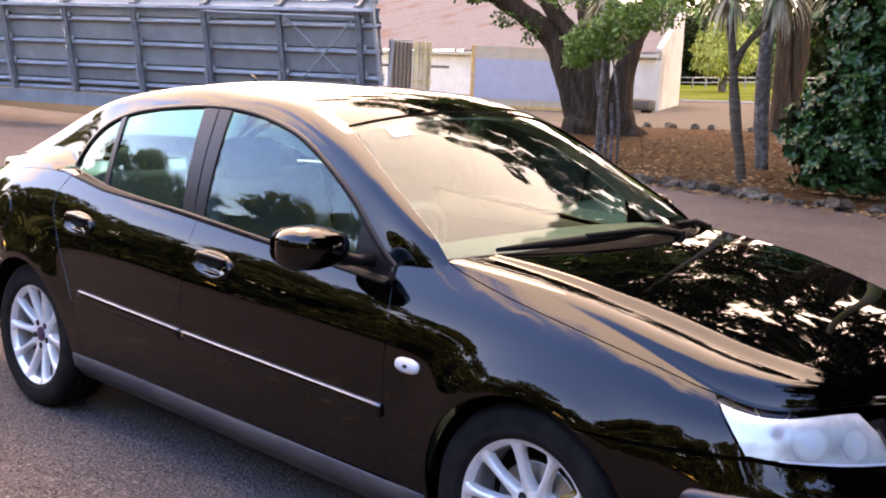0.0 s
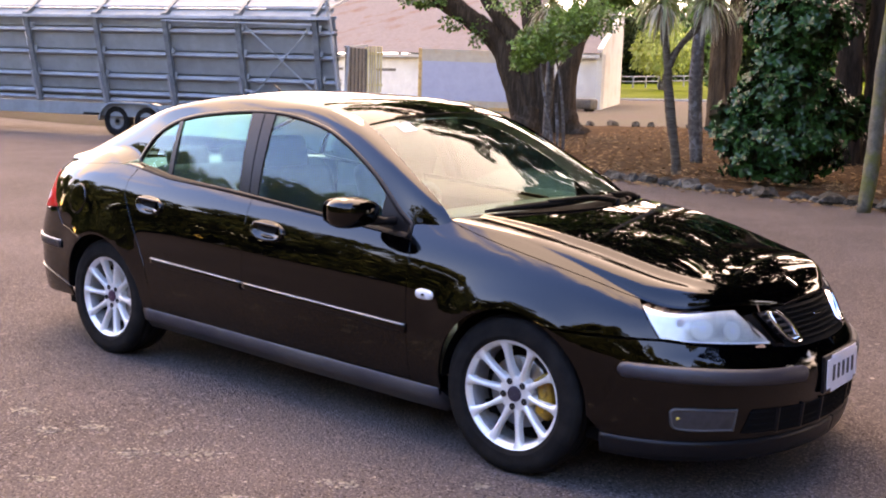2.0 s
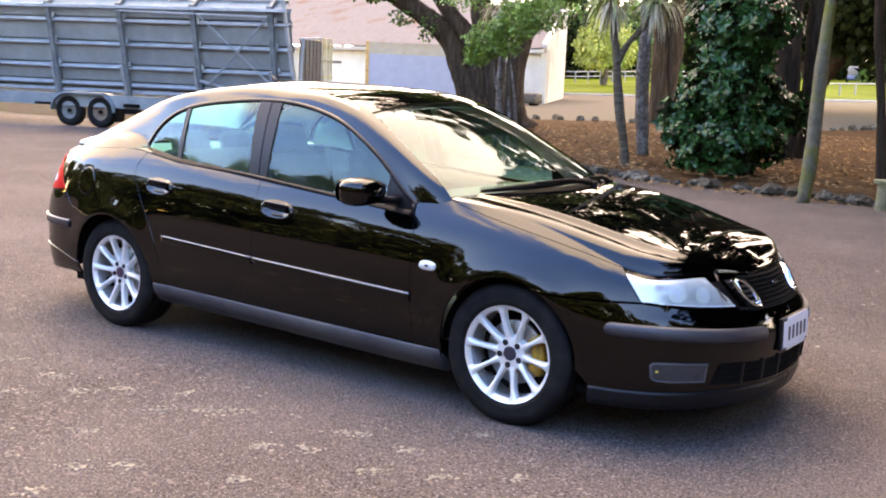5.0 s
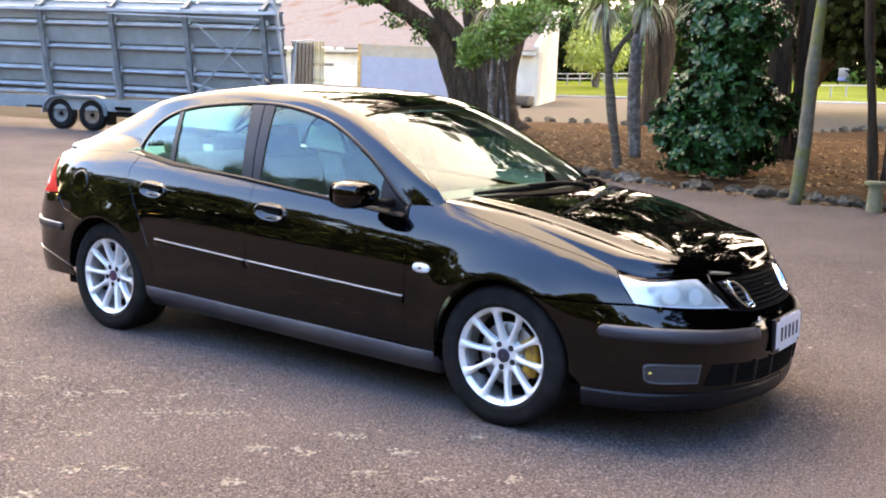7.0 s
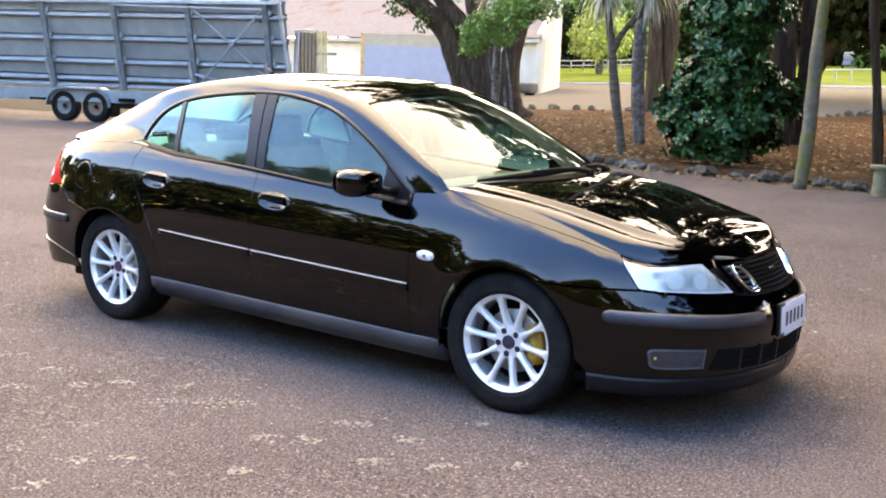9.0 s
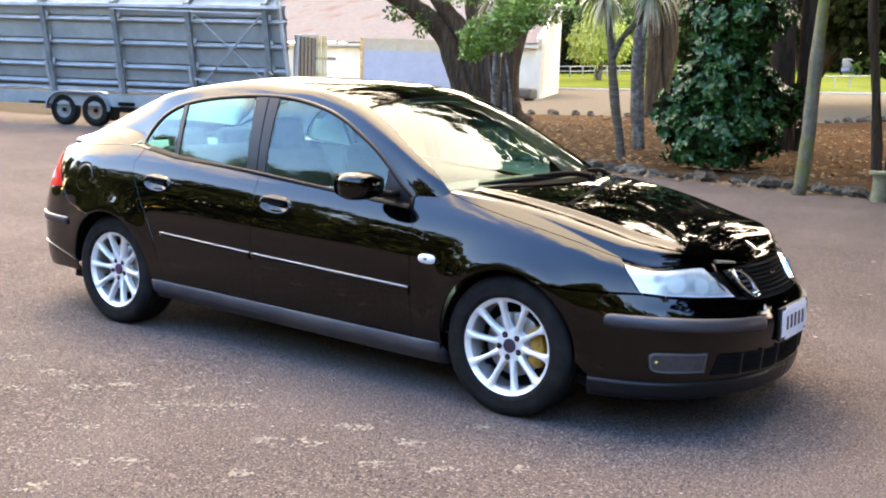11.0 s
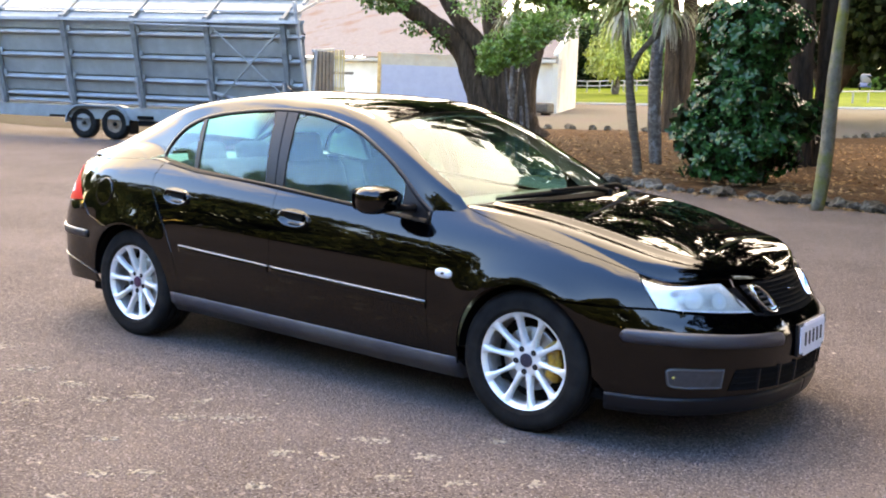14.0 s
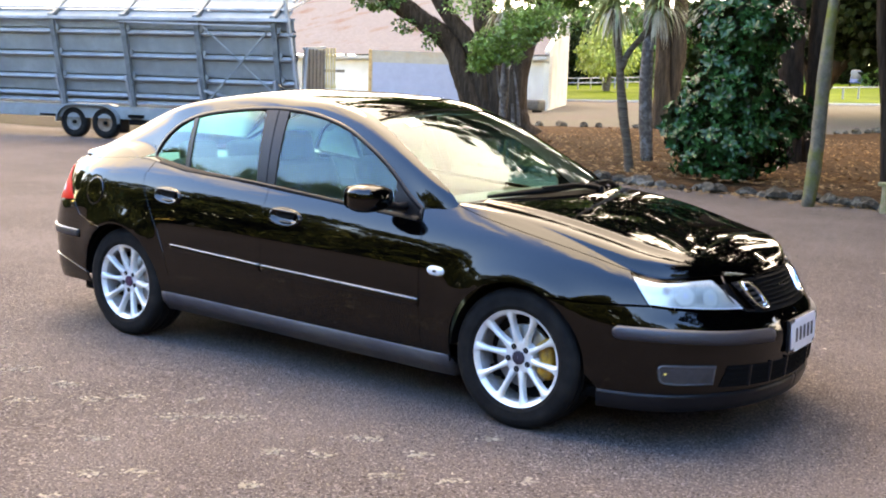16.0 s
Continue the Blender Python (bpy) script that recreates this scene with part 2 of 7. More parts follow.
# each station's profile from the bottom to the top edge: (offset outwards, height)
PROFILE = np.array([
    [(-.03, .22), (-.01, .30), (0, .42), (0, .58), (-.042, .72), (-.092, .84), (-.13, .93), (-.17, .985)],
    [(-.03, .22), (-.01, .30), (0, .42), (0, .58), (-.042, .72), (-.092, .84), (-.13, .93), (-.17, .985)],
    [(-.03, .22), (-.01, .30), (0, .42), (0, .58), (-.042, .72), (-.092, .84), (-.132, .925), (-.175, .975)],
    [(-.03, .22), (-.01, .30), (0, .42), (0, .58), (-.027, .72), (-.070, .84), (-.110, .925), (-.16, .97)],
    [(-.05, .22), (-.015, .30), (-.002, .42), (0, .58), (-.009, .72), (-.034, .84), (-.070, .925), (-.12, .98)],
    [(-.06, .20), (-.02, .30), (-.004, .42), (0, .58), (-.006, .71), (-.026, .82), (-.058, .915), (-.115, 1.01)],
    [(-.075, .18), (-.035, .29), (-.008, .42), (0, .58), (-.005, .705), (-.022, .81), (-.052, .90), (-.11, 1.0)],
    [(-.075, .17), (-.035, .28), (-.008, .42), (0, .58), (-.005, .695), (-.022, .79), (-.052, .875), (-.11, .97)],
    [(-.075, .16), (-.035, .27), (-.008, .41), (0, .57), (-.006, .68), (-.024, .77), (-.060, .855), (-.125, .95)],
    [(-.06, .18), (-.02, .28), (-.004, .41), (0, .55), (-.006, .65), (-.028, .735), (-.072, .815), (-.15, .885)],
    [(-.03, .18), (-.01, .28), (0, .40), (0, .52), (-.010, .61), (-.032, .68), (-.068, .74), (-.12, .785)],
    [(-.03, .17), (-.01, .27), (0, .38), (0, .50), (-.024, .58), (-.044, .635), (-.066, .682), (-.105, .714)],
    [(-.03, .17), (-.01, .26), (0, .37), (0, .49), (-.034, .565), (-.061, .617), (-.085, .672), (-.125, .720)],
    [(-.03, .17), (-.01, .26), (0, .37), (0, .48), (-.034, .55), (-.072, .60), (-.105, .657), (-.145, .709)],
    [(-.03, .17), (-.01, .26), (0, .37), (0, .48), (-.036, .55), (-.075, .60), (-.105, .655), (-.135, .705)],
    [(-.03, .17), (-.01, .26), (0, .37), (0, .48), (-.036, .55), (-.075, .60), (-.105, .655), (-.135, .706)]])
STEP = np.hypot(*np.diff(PLAN[:, :2], axis=0).T)
U = np.concatenate([[0], np.cumsum(STEP)])
U -= U[7]
VN = np.linspace(0, 1, 8)
U_TAIL, U_NOSE = U[0], U[-1]


def wrap_uv(u, v):
    """The body's side, right-hand half, at u round the plan and v up the profile."""
    u, v = np.atleast_1d(np.asarray(u, float)), np.atleast_1d(np.asarray(v, float))
    wu, wv = spline_weights(U, u), spline_weights(VN, v)
    plan = wu @ PLAN
    off = np.einsum("qi,qj,ij->q", wu, wv, PROFILE[:, :, 0])
    z = np.einsum("qi,qj,ij->q", wu, wv, PROFILE[:, :, 1])
    n = np.hypot(plan[:, 2], plan[:, 3])
    return np.stack([plan[:, 0] + off * plan[:, 2] / n, -(plan[:, 1] + off * plan[:, 3] / n), z], 1)


def v_of_z(u, z):
    u, z = np.atleast_1d(u).astype(float), np.atleast_1d(z).astype(float)
    zs = spline_weights(U, u) @ PROFILE[:, :, 1]
    lo, hi = np.full(len(z), -.08), np.full(len(z), 1.0)
    for _ in range(30):
        m = (lo + hi) / 2
        up = np.einsum("qj,qj->q", spline_weights(VN, m), zs) < z
        lo, hi = np.where(up, m, lo), np.where(up, hi, m)
    return (lo + hi) / 2


def wrap(u, z):
    """The same, at a height z, flared a little round the wheel arches."""
    p = wrap_uv(u, v_of_z(u, z))
    for x0, z0 in ((1.3375, .304), (-1.3375, .290)):
        d = np.maximum(0, np.hypot(p[:, 0] - x0, p[:, 2] - z0) - .342)
        p[:, 1] -= .022 * np.exp(-(d / .085) ** 2) * np.clip((p[:, 2] - .40) / .2, 0, 1)
    return p


def u_of(x):
    """The place along the plan at which the side stands at x."""
    q = np.linspace(U[1], U[-2], 900)
    return float(np.interp(x, spline_weights(U, q) @ PLAN[:, 0], q))


def upper(x, z):
    """The side windows' surface."""
    x, z = np.atleast_1d(x).astype(float), np.atleast_1d(z).astype(float)
    d = z - .92
    w = .800 - .26 * d - .36 * d * d - .075 * np.clip(-.2 - x, 0, None) ** 2 - .05 * np.clip(x - .1, 0, None) ** 2
    return np.stack([x, -w, z], 1)


# ---- mesh helpers ----
from mathutils.geometry import delaunay_2d_cdt


def mesh_of(name, verts, faces, mat, normals=None, smooth=True):
    me = bpy.data.meshes.new(name)
    me.from_pydata([tuple(map(float, v)) for v in verts], [], [tuple(map(int, f)) for f in faces])
    me.materials.append(mat)
    me.polygons.foreach_set("use_smooth", [smooth] * len(me.polygons))
    me.update()
    if normals is not None:
        me.normals_split_custom_set_from_vertices([tuple(map(float, n)) for n in normals])
    return me


def part(name, me, parent, label="", at=None):
    """Links a mesh as one object under a thing or a part."""
    ob = new(name, me)
    ob.parent = parent
    if at is not None:
        ob.matrix_basis = at
    return tagged(ob, label)


def thing(name, label, category, group="", at=None):
    ob = new(name)
    if at is not None:
        ob.matrix_basis = at
    return tagged(ob, label, category, group)


def bm_mesh(name, bm, mat, smooth=False, bevel=0.0):
    if bevel:
        bmesh.ops.bevel(bm, geom=bm.edges[:], offset=bevel, segments=2, affect="EDGES", profile=.6, clamp_overlap=True)
    me = bpy.data.meshes.new(name)
    bm.to_mesh(me)
    bm.free()
    me.materials.append(mat)
    me.polygons.foreach_set("use_smooth", [smooth] * len(me.polygons))
    me.update()
    return me


def box_bm(bm, size, at):
    """Adds a box of that size with the pose at."""
    r = bmesh.ops.create_cube(bm, size=1)
    bmesh.ops.transform(bm, matrix=at @ Matrix.Diagonal((*size, 1)), verts=r["verts"])
    return r["verts"]


def box(name, size, at, mat, bevel=.004, smooth=False):
    bm = bmesh.new()
    box_bm(bm, size, at)
    return bm_mesh(name, bm, mat, smooth, bevel)


def lathe(name, profile, mat, n=64, smooth=True, sharp=True):
    """Turns a profile of (radius, y) round the y axis; each profile segment gets its own rim where it bends hard."""
    rows, faces = [], []
    pts = [np.array(p, float) for p in profile]
    rings = []
    for i, p in enumerate(pts):
        rings.append(p)
        if sharp and 0 < i < len(pts) - 1:
            d0, d1 = pts[i] - pts[i - 1], pts[i + 1] - pts[i]
            if np.dot(d0, d1) < .75 * np.linalg.norm(d0) * np.linalg.norm(d1):
                rings.append(p)
    breaks = [np.allclose(rings[i], rings[i + 1]) for i in range(len(rings) - 1)]
    for r, y in rings:
        for k in range(n):
            a = 2 * math.pi * k / n
            rows.append((r * math.cos(a), y, r * math.sin(a)))
    for i in range(len(rings) - 1):
        if not breaks[i]:
            for k in range(n):
                k2 = (k + 1) % n
                faces.append((i * n + k, (i + 1) * n + k, (i + 1) * n + k2, i * n + k2))
    return mesh_of(name, rows, faces, mat, smooth=smooth)


def tube(path, radii, n=8, caps=True):
    """Vertices and faces of a tapered tube along a path."""
    path = np.asarray(path, float)
    radii = np.broadcast_to(np.asarray(radii, float), (len(path),))
    tang = np.gradient(path, axis=0)
    tang /= np.linalg.norm(tang, axis=1)[:, None] + 1e-9
    up = np.array([0, 0, 1.0]) if abs(tang[0][2]) < .9 else np.array([1.0, 0, 0])
    verts, faces = [], []
    for p, t, r in zip(path, tang, radii):
        a = np.cross(t, up)
        a /= np.linalg.norm(a) + 1e-9
        b = np.cross(t, a)
        up = -b if abs(np.dot(b, up)) > .1 else up
        for k in range(n):
            w = 2 * math.pi * k / n
            verts.append(p + r * (math.cos(w) * a + math.sin(w) * b))
    for i in range(len(path) - 1):
        for k in range(n):
            k2 = (k + 1) % n
            faces.append((i * n + k, i * n + k2, (i + 1) * n + k2, (i + 1) * n + k))
    if caps:
        faces.append(tuple(range(n))[::-1])
        faces.append(tuple((len(path) - 1) * n + k for k in range(n)))
    return verts, faces


def joined(pieces):
    """One list of vertices and faces out of several."""
    verts, faces = [], []
    for v, f in pieces:
        o = len(verts)
        verts += list(v)
        faces += [tuple(i + o for i in q) for q in f]
    return verts, faces


def dense(poly, step, closed=True):
    poly = np.asarray(poly, float)
    ends = np.roll(poly, -1, 0) if closed else poly[1:]
    out = []
    for a, b in zip(poly, ends):
        k = max(1, int(np.ceil(np.linalg.norm(b - a) / step)))
        out += [a + (b - a) * i / k for i in range(k)]
    if not closed:
        out.append(poly[-1])
    return np.array(out)


def smooth_line(pts, n, closed=False):
    """n points on a smooth curve through pts."""
    pts = np.asarray(pts, float)
    d = np.concatenate([[0], np.cumsum(np.linalg.norm(np.diff(pts, axis=0), axis=1))])
    return spline_weights(d, np.linspace(0, d[-1], n)) @ pts


def inset(poly, d):
    """The closed polygon moved inwards by d."""
    area = np.sum(poly[:, 0] * np.roll(poly[:, 1], -1) - np.roll(poly[:, 0], -1) * poly[:, 1])
    t = np.roll(poly, -1, 0) - np.roll(poly, 1, 0)
    t /= np.linalg.norm(t, axis=1)[:, None] + 1e-12
    n = np.stack([-t[:, 1], t[:, 0]], 1) * (1 if area > 0 else -1)
    return poly + d * n


def inside(q, poly):
    x, y, res = q[:, 0], q[:, 1], np.zeros(len(q), bool)
    for (x0, y0), (x1, y1) in zip(poly, np.roll(poly, -1, 0)):
        cross = (y0 > y) != (y1 > y)
        res ^= cross & (x < (x1 - x0) * (y - y0) / (y1 - y0 + 1e-15) + x0)
    return res


def normals_of(surf, q, out_from):
    h = 1e-3
    p = surf(q[:, 0], q[:, 1])
    n = np.cross(surf(q[:, 0] + h, q[:, 1]) - surf(q[:, 0] - h, q[:, 1]), surf(q[:, 0], q[:, 1] + h) - surf(q[:, 0], q[:, 1] - h))
    n /= np.linalg.norm(n, axis=1)[:, None] + 1e-15
    s = np.sign(np.sum(n * (p - out_from(p)), 1))
    return p, n * np.where(s == 0, 1, s)[:, None]


def core(p):
    """The middle of the car at each point, to tell out from in."""
    return np.stack([np.clip(p[:, 0], -1.9, 1.8) * .95, p[:, 1] * 0, np.full(len(p), .45)], 1)


def panel(poly, surf, mat, name="panel", h=.035, gap=.002, depth=.014, lift=0.0, side=-1):
    """A pressed panel: the part of a surface within a polygon, with turned-in edges. side -1: right-hand, 1: left-hand."""
    poly = inset(dense(poly, h * .6), gap) if gap else dense(poly, h * .6)
    lo, hi = poly.min(0), poly.max(0)
    gx, gy = np.meshgrid(np.arange(lo[0], hi[0], h), np.arange(lo[1], hi[1], h))
    g = np.stack([gx.ravel(), gy.ravel()], 1)
    g[:, 0] += np.where((np.round((g[:, 1] - lo[1]) / h).astype(int) % 2) == 1, h / 2, 0)
    g = g[inside(g, poly)]
    if len(g):
        far = np.min(np.linalg.norm(g[:, None] - poly[None], axis=2), 1) > .45 * h
        g = g[far]
    n0 = len(poly)
    res = delaunay_2d_cdt([Vector(map(float, p)) for p in np.concatenate([poly, g])], [(i, (i + 1) % n0) for i in range(n0)], [], 1, 1e-7)
    q = np.array([tuple(v) for v in res[0]])
    tri = [tuple(f) for f in res[2]]
    p, n = normals_of(surf, q, core)
    p = p + n * lift
    count = {}
    for a, b, c in tri:
        for e in ((a, b), (b, c), (c, a)):
            count[tuple(sorted(e))] = count.get(tuple(sorted(e)), 0) + 1
    rim = [e for e, k in count.items() if k == 1]
    verts, norms, faces = list(p), list(n), []
    for a, b, c in tri:
        f = np.cross(p[b] - p[a], p[c] - p[a])
        faces.append((a, b, c) if np.dot(f, n[a] + n[b] + n[c]) > 0 else (a, c, b))
    ordered = {}
    for f in faces:
        for i in range(3):
            e = (f[i], f[(i + 1) % 3])
            ordered[tuple(sorted(e))] = e
    if depth:
        for e in rim:
            a, b = ordered[e]
            out = np.cross(p[b] - p[a], (n[a] + n[b]) / 2)
            out = out / (np.linalg.norm(out) + 1e-12)
            k = len(verts)
            verts += [p[a], p[b], p[b] - n[b] * depth - out * .001, p[a] - n[a] * depth - out * .001]
            norms += [(n[a] + out) / 1.41, (n[b] + out) / 1.41, out, out]
            faces.append((k + 1, k, k + 3, k + 2))
    verts, norms = np.array(verts), np.array(norms)
    if side > 0:
        verts, norms = verts * (1, -1, 1), norms * (1, -1, 1)
        faces = [f[::-1] for f in faces]
    return mesh_of(name, verts, faces, mat, norms)


def grid_mesh(name, rows, mat, side=-1, flip=False, smooth=True):
    """A sheet through rows of points."""
    rows = np.asarray(rows, float)
    a, b = rows.shape[:2]
    p = rows.reshape(-1, 3)
    if side > 0:
        p = p * (1, -1, 1)
        flip = not flip
    faces = [(i * b + j, i * b + j + 1, (i + 1) * b + j + 1, (i + 1) * b + j) for i in range(a - 1) for j in range(b - 1)]
    if flip:
        faces = [f[::-1] for f in faces]
    return mesh_of(name, p, faces, mat, smooth=smooth)


# ---- the car ----
HUB_F, HUB_R, TYRE_R = .304, .290, .314
car = thing("car", "black four-door saloon car parked on the asphalt", "car")
SIDES = (-1, 1)
ARCH = .342


def arch(x, z, r, a0, a1, n=26):
    return [(x + r * math.cos(radians(a)), z + r * math.sin(radians(a))) for a in np.linspace(a0, a1, n)]


def side_poly(pts):
    return [(u_of(x), z) for x, z in pts]


FRONT_CUT = [(.835, .268), (.832, .45), (.829, .62), (.826, .76), (.80, .85), (.785, .905)]
MID_CUT = [(-.175, .272), (-.18, .5), (-.187, .8), (-.195, .925)]
REAR_CUT = [(-.905, .285), (-.905, .40), (-.935, .52), (-.985, .63), (-1.086, .779), (-1.15, .867), (-1.16, .93), (-1.12, 1.003)]
BELT_X, BELT_Z = [-1.2, -.85, -.28, .3, .8], [1.010, .966, .936, .890, .850]


def belt(x):
    return float(np.interp(x, BELT_X, BELT_Z))


BELT_F = [(x, belt(x)) for x in np.linspace(.80, -.195, 12)]
BELT_R = [(x, belt(x)) for x in np.linspace(-.195, -1.12, 12)]
front_door_poly = side_poly(FRONT_CUT[:-1] + BELT_F + MID_CUT[::-1][1:])
rear_door_poly = side_poly(MID_CUT[:-1] + BELT_R + REAR_CUT[::-1][1:])


def parting(s_):
    """How far up the side's profile the joint between fender and hood runs; s_ from the screen to the lamp."""
    return 1 - .075 * np.clip(np.sin(math.pi * np.clip(s_, 0, 1)), 0, 1) ** .8


def fender_poly():
    u0, u1 = u_of(.95), u_of(1.838)
    top = [(float(u), float(wrap_uv(u, .9995 * float(parting((u - u0) / (u1 - u0))))[0][2]) - .0001) for u in np.linspace(u_of(1.836), u_of(.945), 34)]
    return side_poly([(1.655, .607)]) + side_poly(arch(1.3375, HUB_F, ARCH, 63, 186)) + side_poly([(.985, .215), (.838, .215)] + FRONT_CUT + [(.80, .914), (.87, .932)]) + [
        (u, z) for u, z in top[::-1]] + [(u_of(1.925), .612)]


def quarter_poly():
    top = [(float(u), float(wrap_uv(u, .9995)[0][2]) - .0005) for u in np.linspace(-2.10, u_of(-1.13), 20)]
    return side_poly(REAR_CUT) + top[::-1] + [(-2.06, .918), (-1.90, .824), (-1.805, .735), (-1.72, .650), (u_of(-1.50), .606)] + side_poly(
        arch(-1.3375, HUB_R, ARCH, 116, -6)) + side_poly([(-.985, .22), (-.905, .22)])


def front_bumper_poly():
    arc = side_poly(arch(1.3375, HUB_F, ARCH, 62, -4, 20))
    return [(u_of(1.665), .600), (u_of(1.93), .606), (2.10, .590), (2.25, .582), (2.46, .572), (2.55, .562), (U_NOSE, .560), (U_NOSE, .245), (2.45, .243),
            (2.1, .242), (u_of(1.74), .243)] + arc[::-1][1:]


def rear_bumper_poly():
    arc = side_poly(arch(-1.3375, HUB_R, ARCH, 117, 178, 20))
    return arc + [(u_of(-1.67), .245), (-2.1, .228), (-2.949, .228), (-2.949, .70), (-2.1, .702), (-1.805, .728), (-1.72, .646), (u_of(-1.50), .602)]


for side in SIDES:
    fender = part("fender", panel(fender_poly(), wrap, PAINT, "fender", side=side), car)
    part("quarter_panel", panel(quarter_poly(), wrap, PAINT, "quarter_panel", side=side), car)
    for nm, poly in (("front_door", front_door_poly), ("rear_door", rear_door_poly)):
        door = part(nm, panel(poly, wrap, PAINT, nm, side=side), car)
    part("front_bumper_half", panel(front_bumper_poly(), wrap, PAINT, "front_bumper_half", gap=.0012, side=side), car)
    part("rear_bumper_half", panel(rear_bumper_poly(), wrap, PAINT, "rear_bumper_half", gap=.0012, side=side), car)
    # dark shell behind the joints
    us = np.linspace(U_TAIL, U_NOSE, 150)
    rows = []
    for v in np.linspace(.02, .97, 12):
        p = wrap_uv(us, np.full(len(us), v))
        mid = core(p)
        p = mid + (p - mid) * np.array((.985, .972, 1))
        rows.append(p)
    rows = np.array(rows)
    keep = []
    idx = lambda i, j: i * len(us) + j
    pts = rows.reshape(-1, 3)
    for i in range(len(rows) - 1):
        for j in range(len(us) - 1):
            c = (rows[i, j] + rows[i + 1, j + 1]) / 2
            if c[0] > 1.78 and c[2] > .56 and abs(c[1]) > .3 or -1.15 < c[0] < .86 and c[2] > belt(c[0]) - .03:
                continue
            if np.hypot(c[0] - 1.3375, c[2] - HUB_F) > ARCH + .045 and np.hypot(c[0] + 1.3375, c[2] - HUB_R) > ARCH + .045:
                keep.append((idx(i, j), idx(i, j + 1), idx(i + 1, j + 1), idx(i + 1, j)))
    part("inner_shell", mesh_of("inner_shell", pts * (1, -side, 1) * (1, 1, 1) if side > 0 else pts, keep, DARK), car)
    # wheel housings
    for x, z in ((1.3375, HUB_F), (-1.3375, HUB_R)):
        rr = []
        for y, r in ((.835, ARCH - .002), (.80, ARCH + .012), (.55, ARCH + .012), (.50, .2)):
            rr.append([(x + r * math.cos(a), side * y, z + r * math.sin(a)) for a in np.linspace(radians(-2), radians(180), 40)])
        part("wheel_housing", grid_mesh("wheel_housing", rr, DARK, flip=side > 0), car)


# hood, roof, tail deck: sheets that leave the side's top edge in its own direction
def across(edge, lean, middle, n, pull):
    """Points from an edge to the middle line, leaving the edge along lean and reaching the middle level."""
    t = np.linspace(0, 1, n)[:, None]
    c1 = edge + lean / np.linalg.norm(lean) * pull
    c2 = middle + np.array([0, -abs(edge[1]) * .45, 0])
    return (1 - t) ** 3 * edge + 3 * t * (1 - t) ** 2 * c1 + 3 * t * t * (1 - t) * c2 + t ** 3 * middle


HOOD_U = np.linspace(u_of(.95), 2.60, 60)
HOOD_S = (HOOD_U - HOOD_U[0]) / (u_of(1.838) - HOOD_U[0])
HOOD_MID_X = curve_at([0, .5, .8, 1], [1.22, 1.70, 2.02, 2.155], np.linspace(0, 1, 60))
HOOD_MID_Z = curve_at([0, .25, .5, .75, .92, 1], [.968, .938, .882, .812, .750, .712], np.linspace(0, 1, 60))
hood_rows = []
for i, u in enumerate(HOOD_U):
    vp = float(parting(HOOD_S[i]))
    e0 = wrap_uv(u, 1.0)[0]
    a = np.linspace(1, 0, 121) ** .6
    s = i / 59
    width = abs(e0[1])
    crease = float(np.interp(s, [0, .3, .55, .75, .9, 1], [.62, .60, .555, .49, .41, .33]))
    crease = min(crease, .84 * width)
    # drop from the middle to the edge: a gentle crown, a tilted flank below the raised middle, a rounded shoulder
    y_ = width * a
    flank = .022 + .030 * s
    step = .017 * math.sin(math.pi * min(1, .12 + .88 * s)) + .003
    fall = np.clip((y_ - crease) / flank, 0, 1)
    fall = fall * fall * (3 - 2 * fall) * .35 + fall * .65
    drop = HOOD_MID_Z[i] - e0[2] - .001
    rest = drop - step
    row = np.stack([HOOD_MID_X[i] + (e0[0] - HOOD_MID_X[i]) * a ** 2, -(width - .003) * a, HOOD_MID_Z[i] - step * fall - rest * (.34 * np.minimum(1, y_ / (crease + .5 * flank)) ** 2 + .66 * a ** 26)], 1)
    outer = wrap_uv(np.full(7, u), np.linspace(vp, 1, 8)[:-1])
    hood_rows.append(np.concatenate([outer, row]))
hood_rows = np.array(hood_rows)
full = np.concatenate([hood_rows, (hood_rows * (1, -1, 1))[:, ::-1][:, 1:]], 1)
hood_rear = full[0]
lips = [full[-1] + np.array([dx, 0, dz]) for dx, dz in ((.004, -.004), (.005, -.010), (.002, -.018), (-.006, -.034))]
hood = part("hood", grid_mesh("hood", np.concatenate([full, np.array(lips)]), PAINT, flip=False), car)

# greenhouse: the line of the windows' upper edge and the line of screen, roof and rear window
DLO_UP = [(.785, .91), (.735, .942), (.592, 1.056), (.395, 1.179), (.193, 1.268), (.076, 1.298), (-.082, 1.325), (-.30, 1.337), (-.663, 1.313), (-.919, 1.272), (-1.075, 1.21), (-1.164, 1.132), (-1.218, 1.04)]
K_LINE = np.array([(.94, -.737, .950), (.90, -.727, .985), (.735, -.690, 1.085), (.535, -.640, 1.20), (.345, -.590, 1.298), (.215, -.572, 1.345), (.02, -.56, 1.377),
                   (-.33, -.555, 1.395), (-.72, -.555, 1.378), (-1.06, -.56, 1.325), (-1.29, -.562, 1.259), (-1.54, -.568, 1.159), (-1.80, -.598, 1.045)])
NR = 90
dlo = smooth_line(DLO_UP, NR)
d_frac = np.concatenate([[0], np.cumsum(np.linalg.norm(np.diff(np.array(DLO_UP), axis=0), axis=1))])
d_frac /= d_frac[-1]
K = spline_weights(d_frac, np.linspace(0, 1, NR)) @ K_LINE
D = upper(dlo[:, 0], dlo[:, 1])


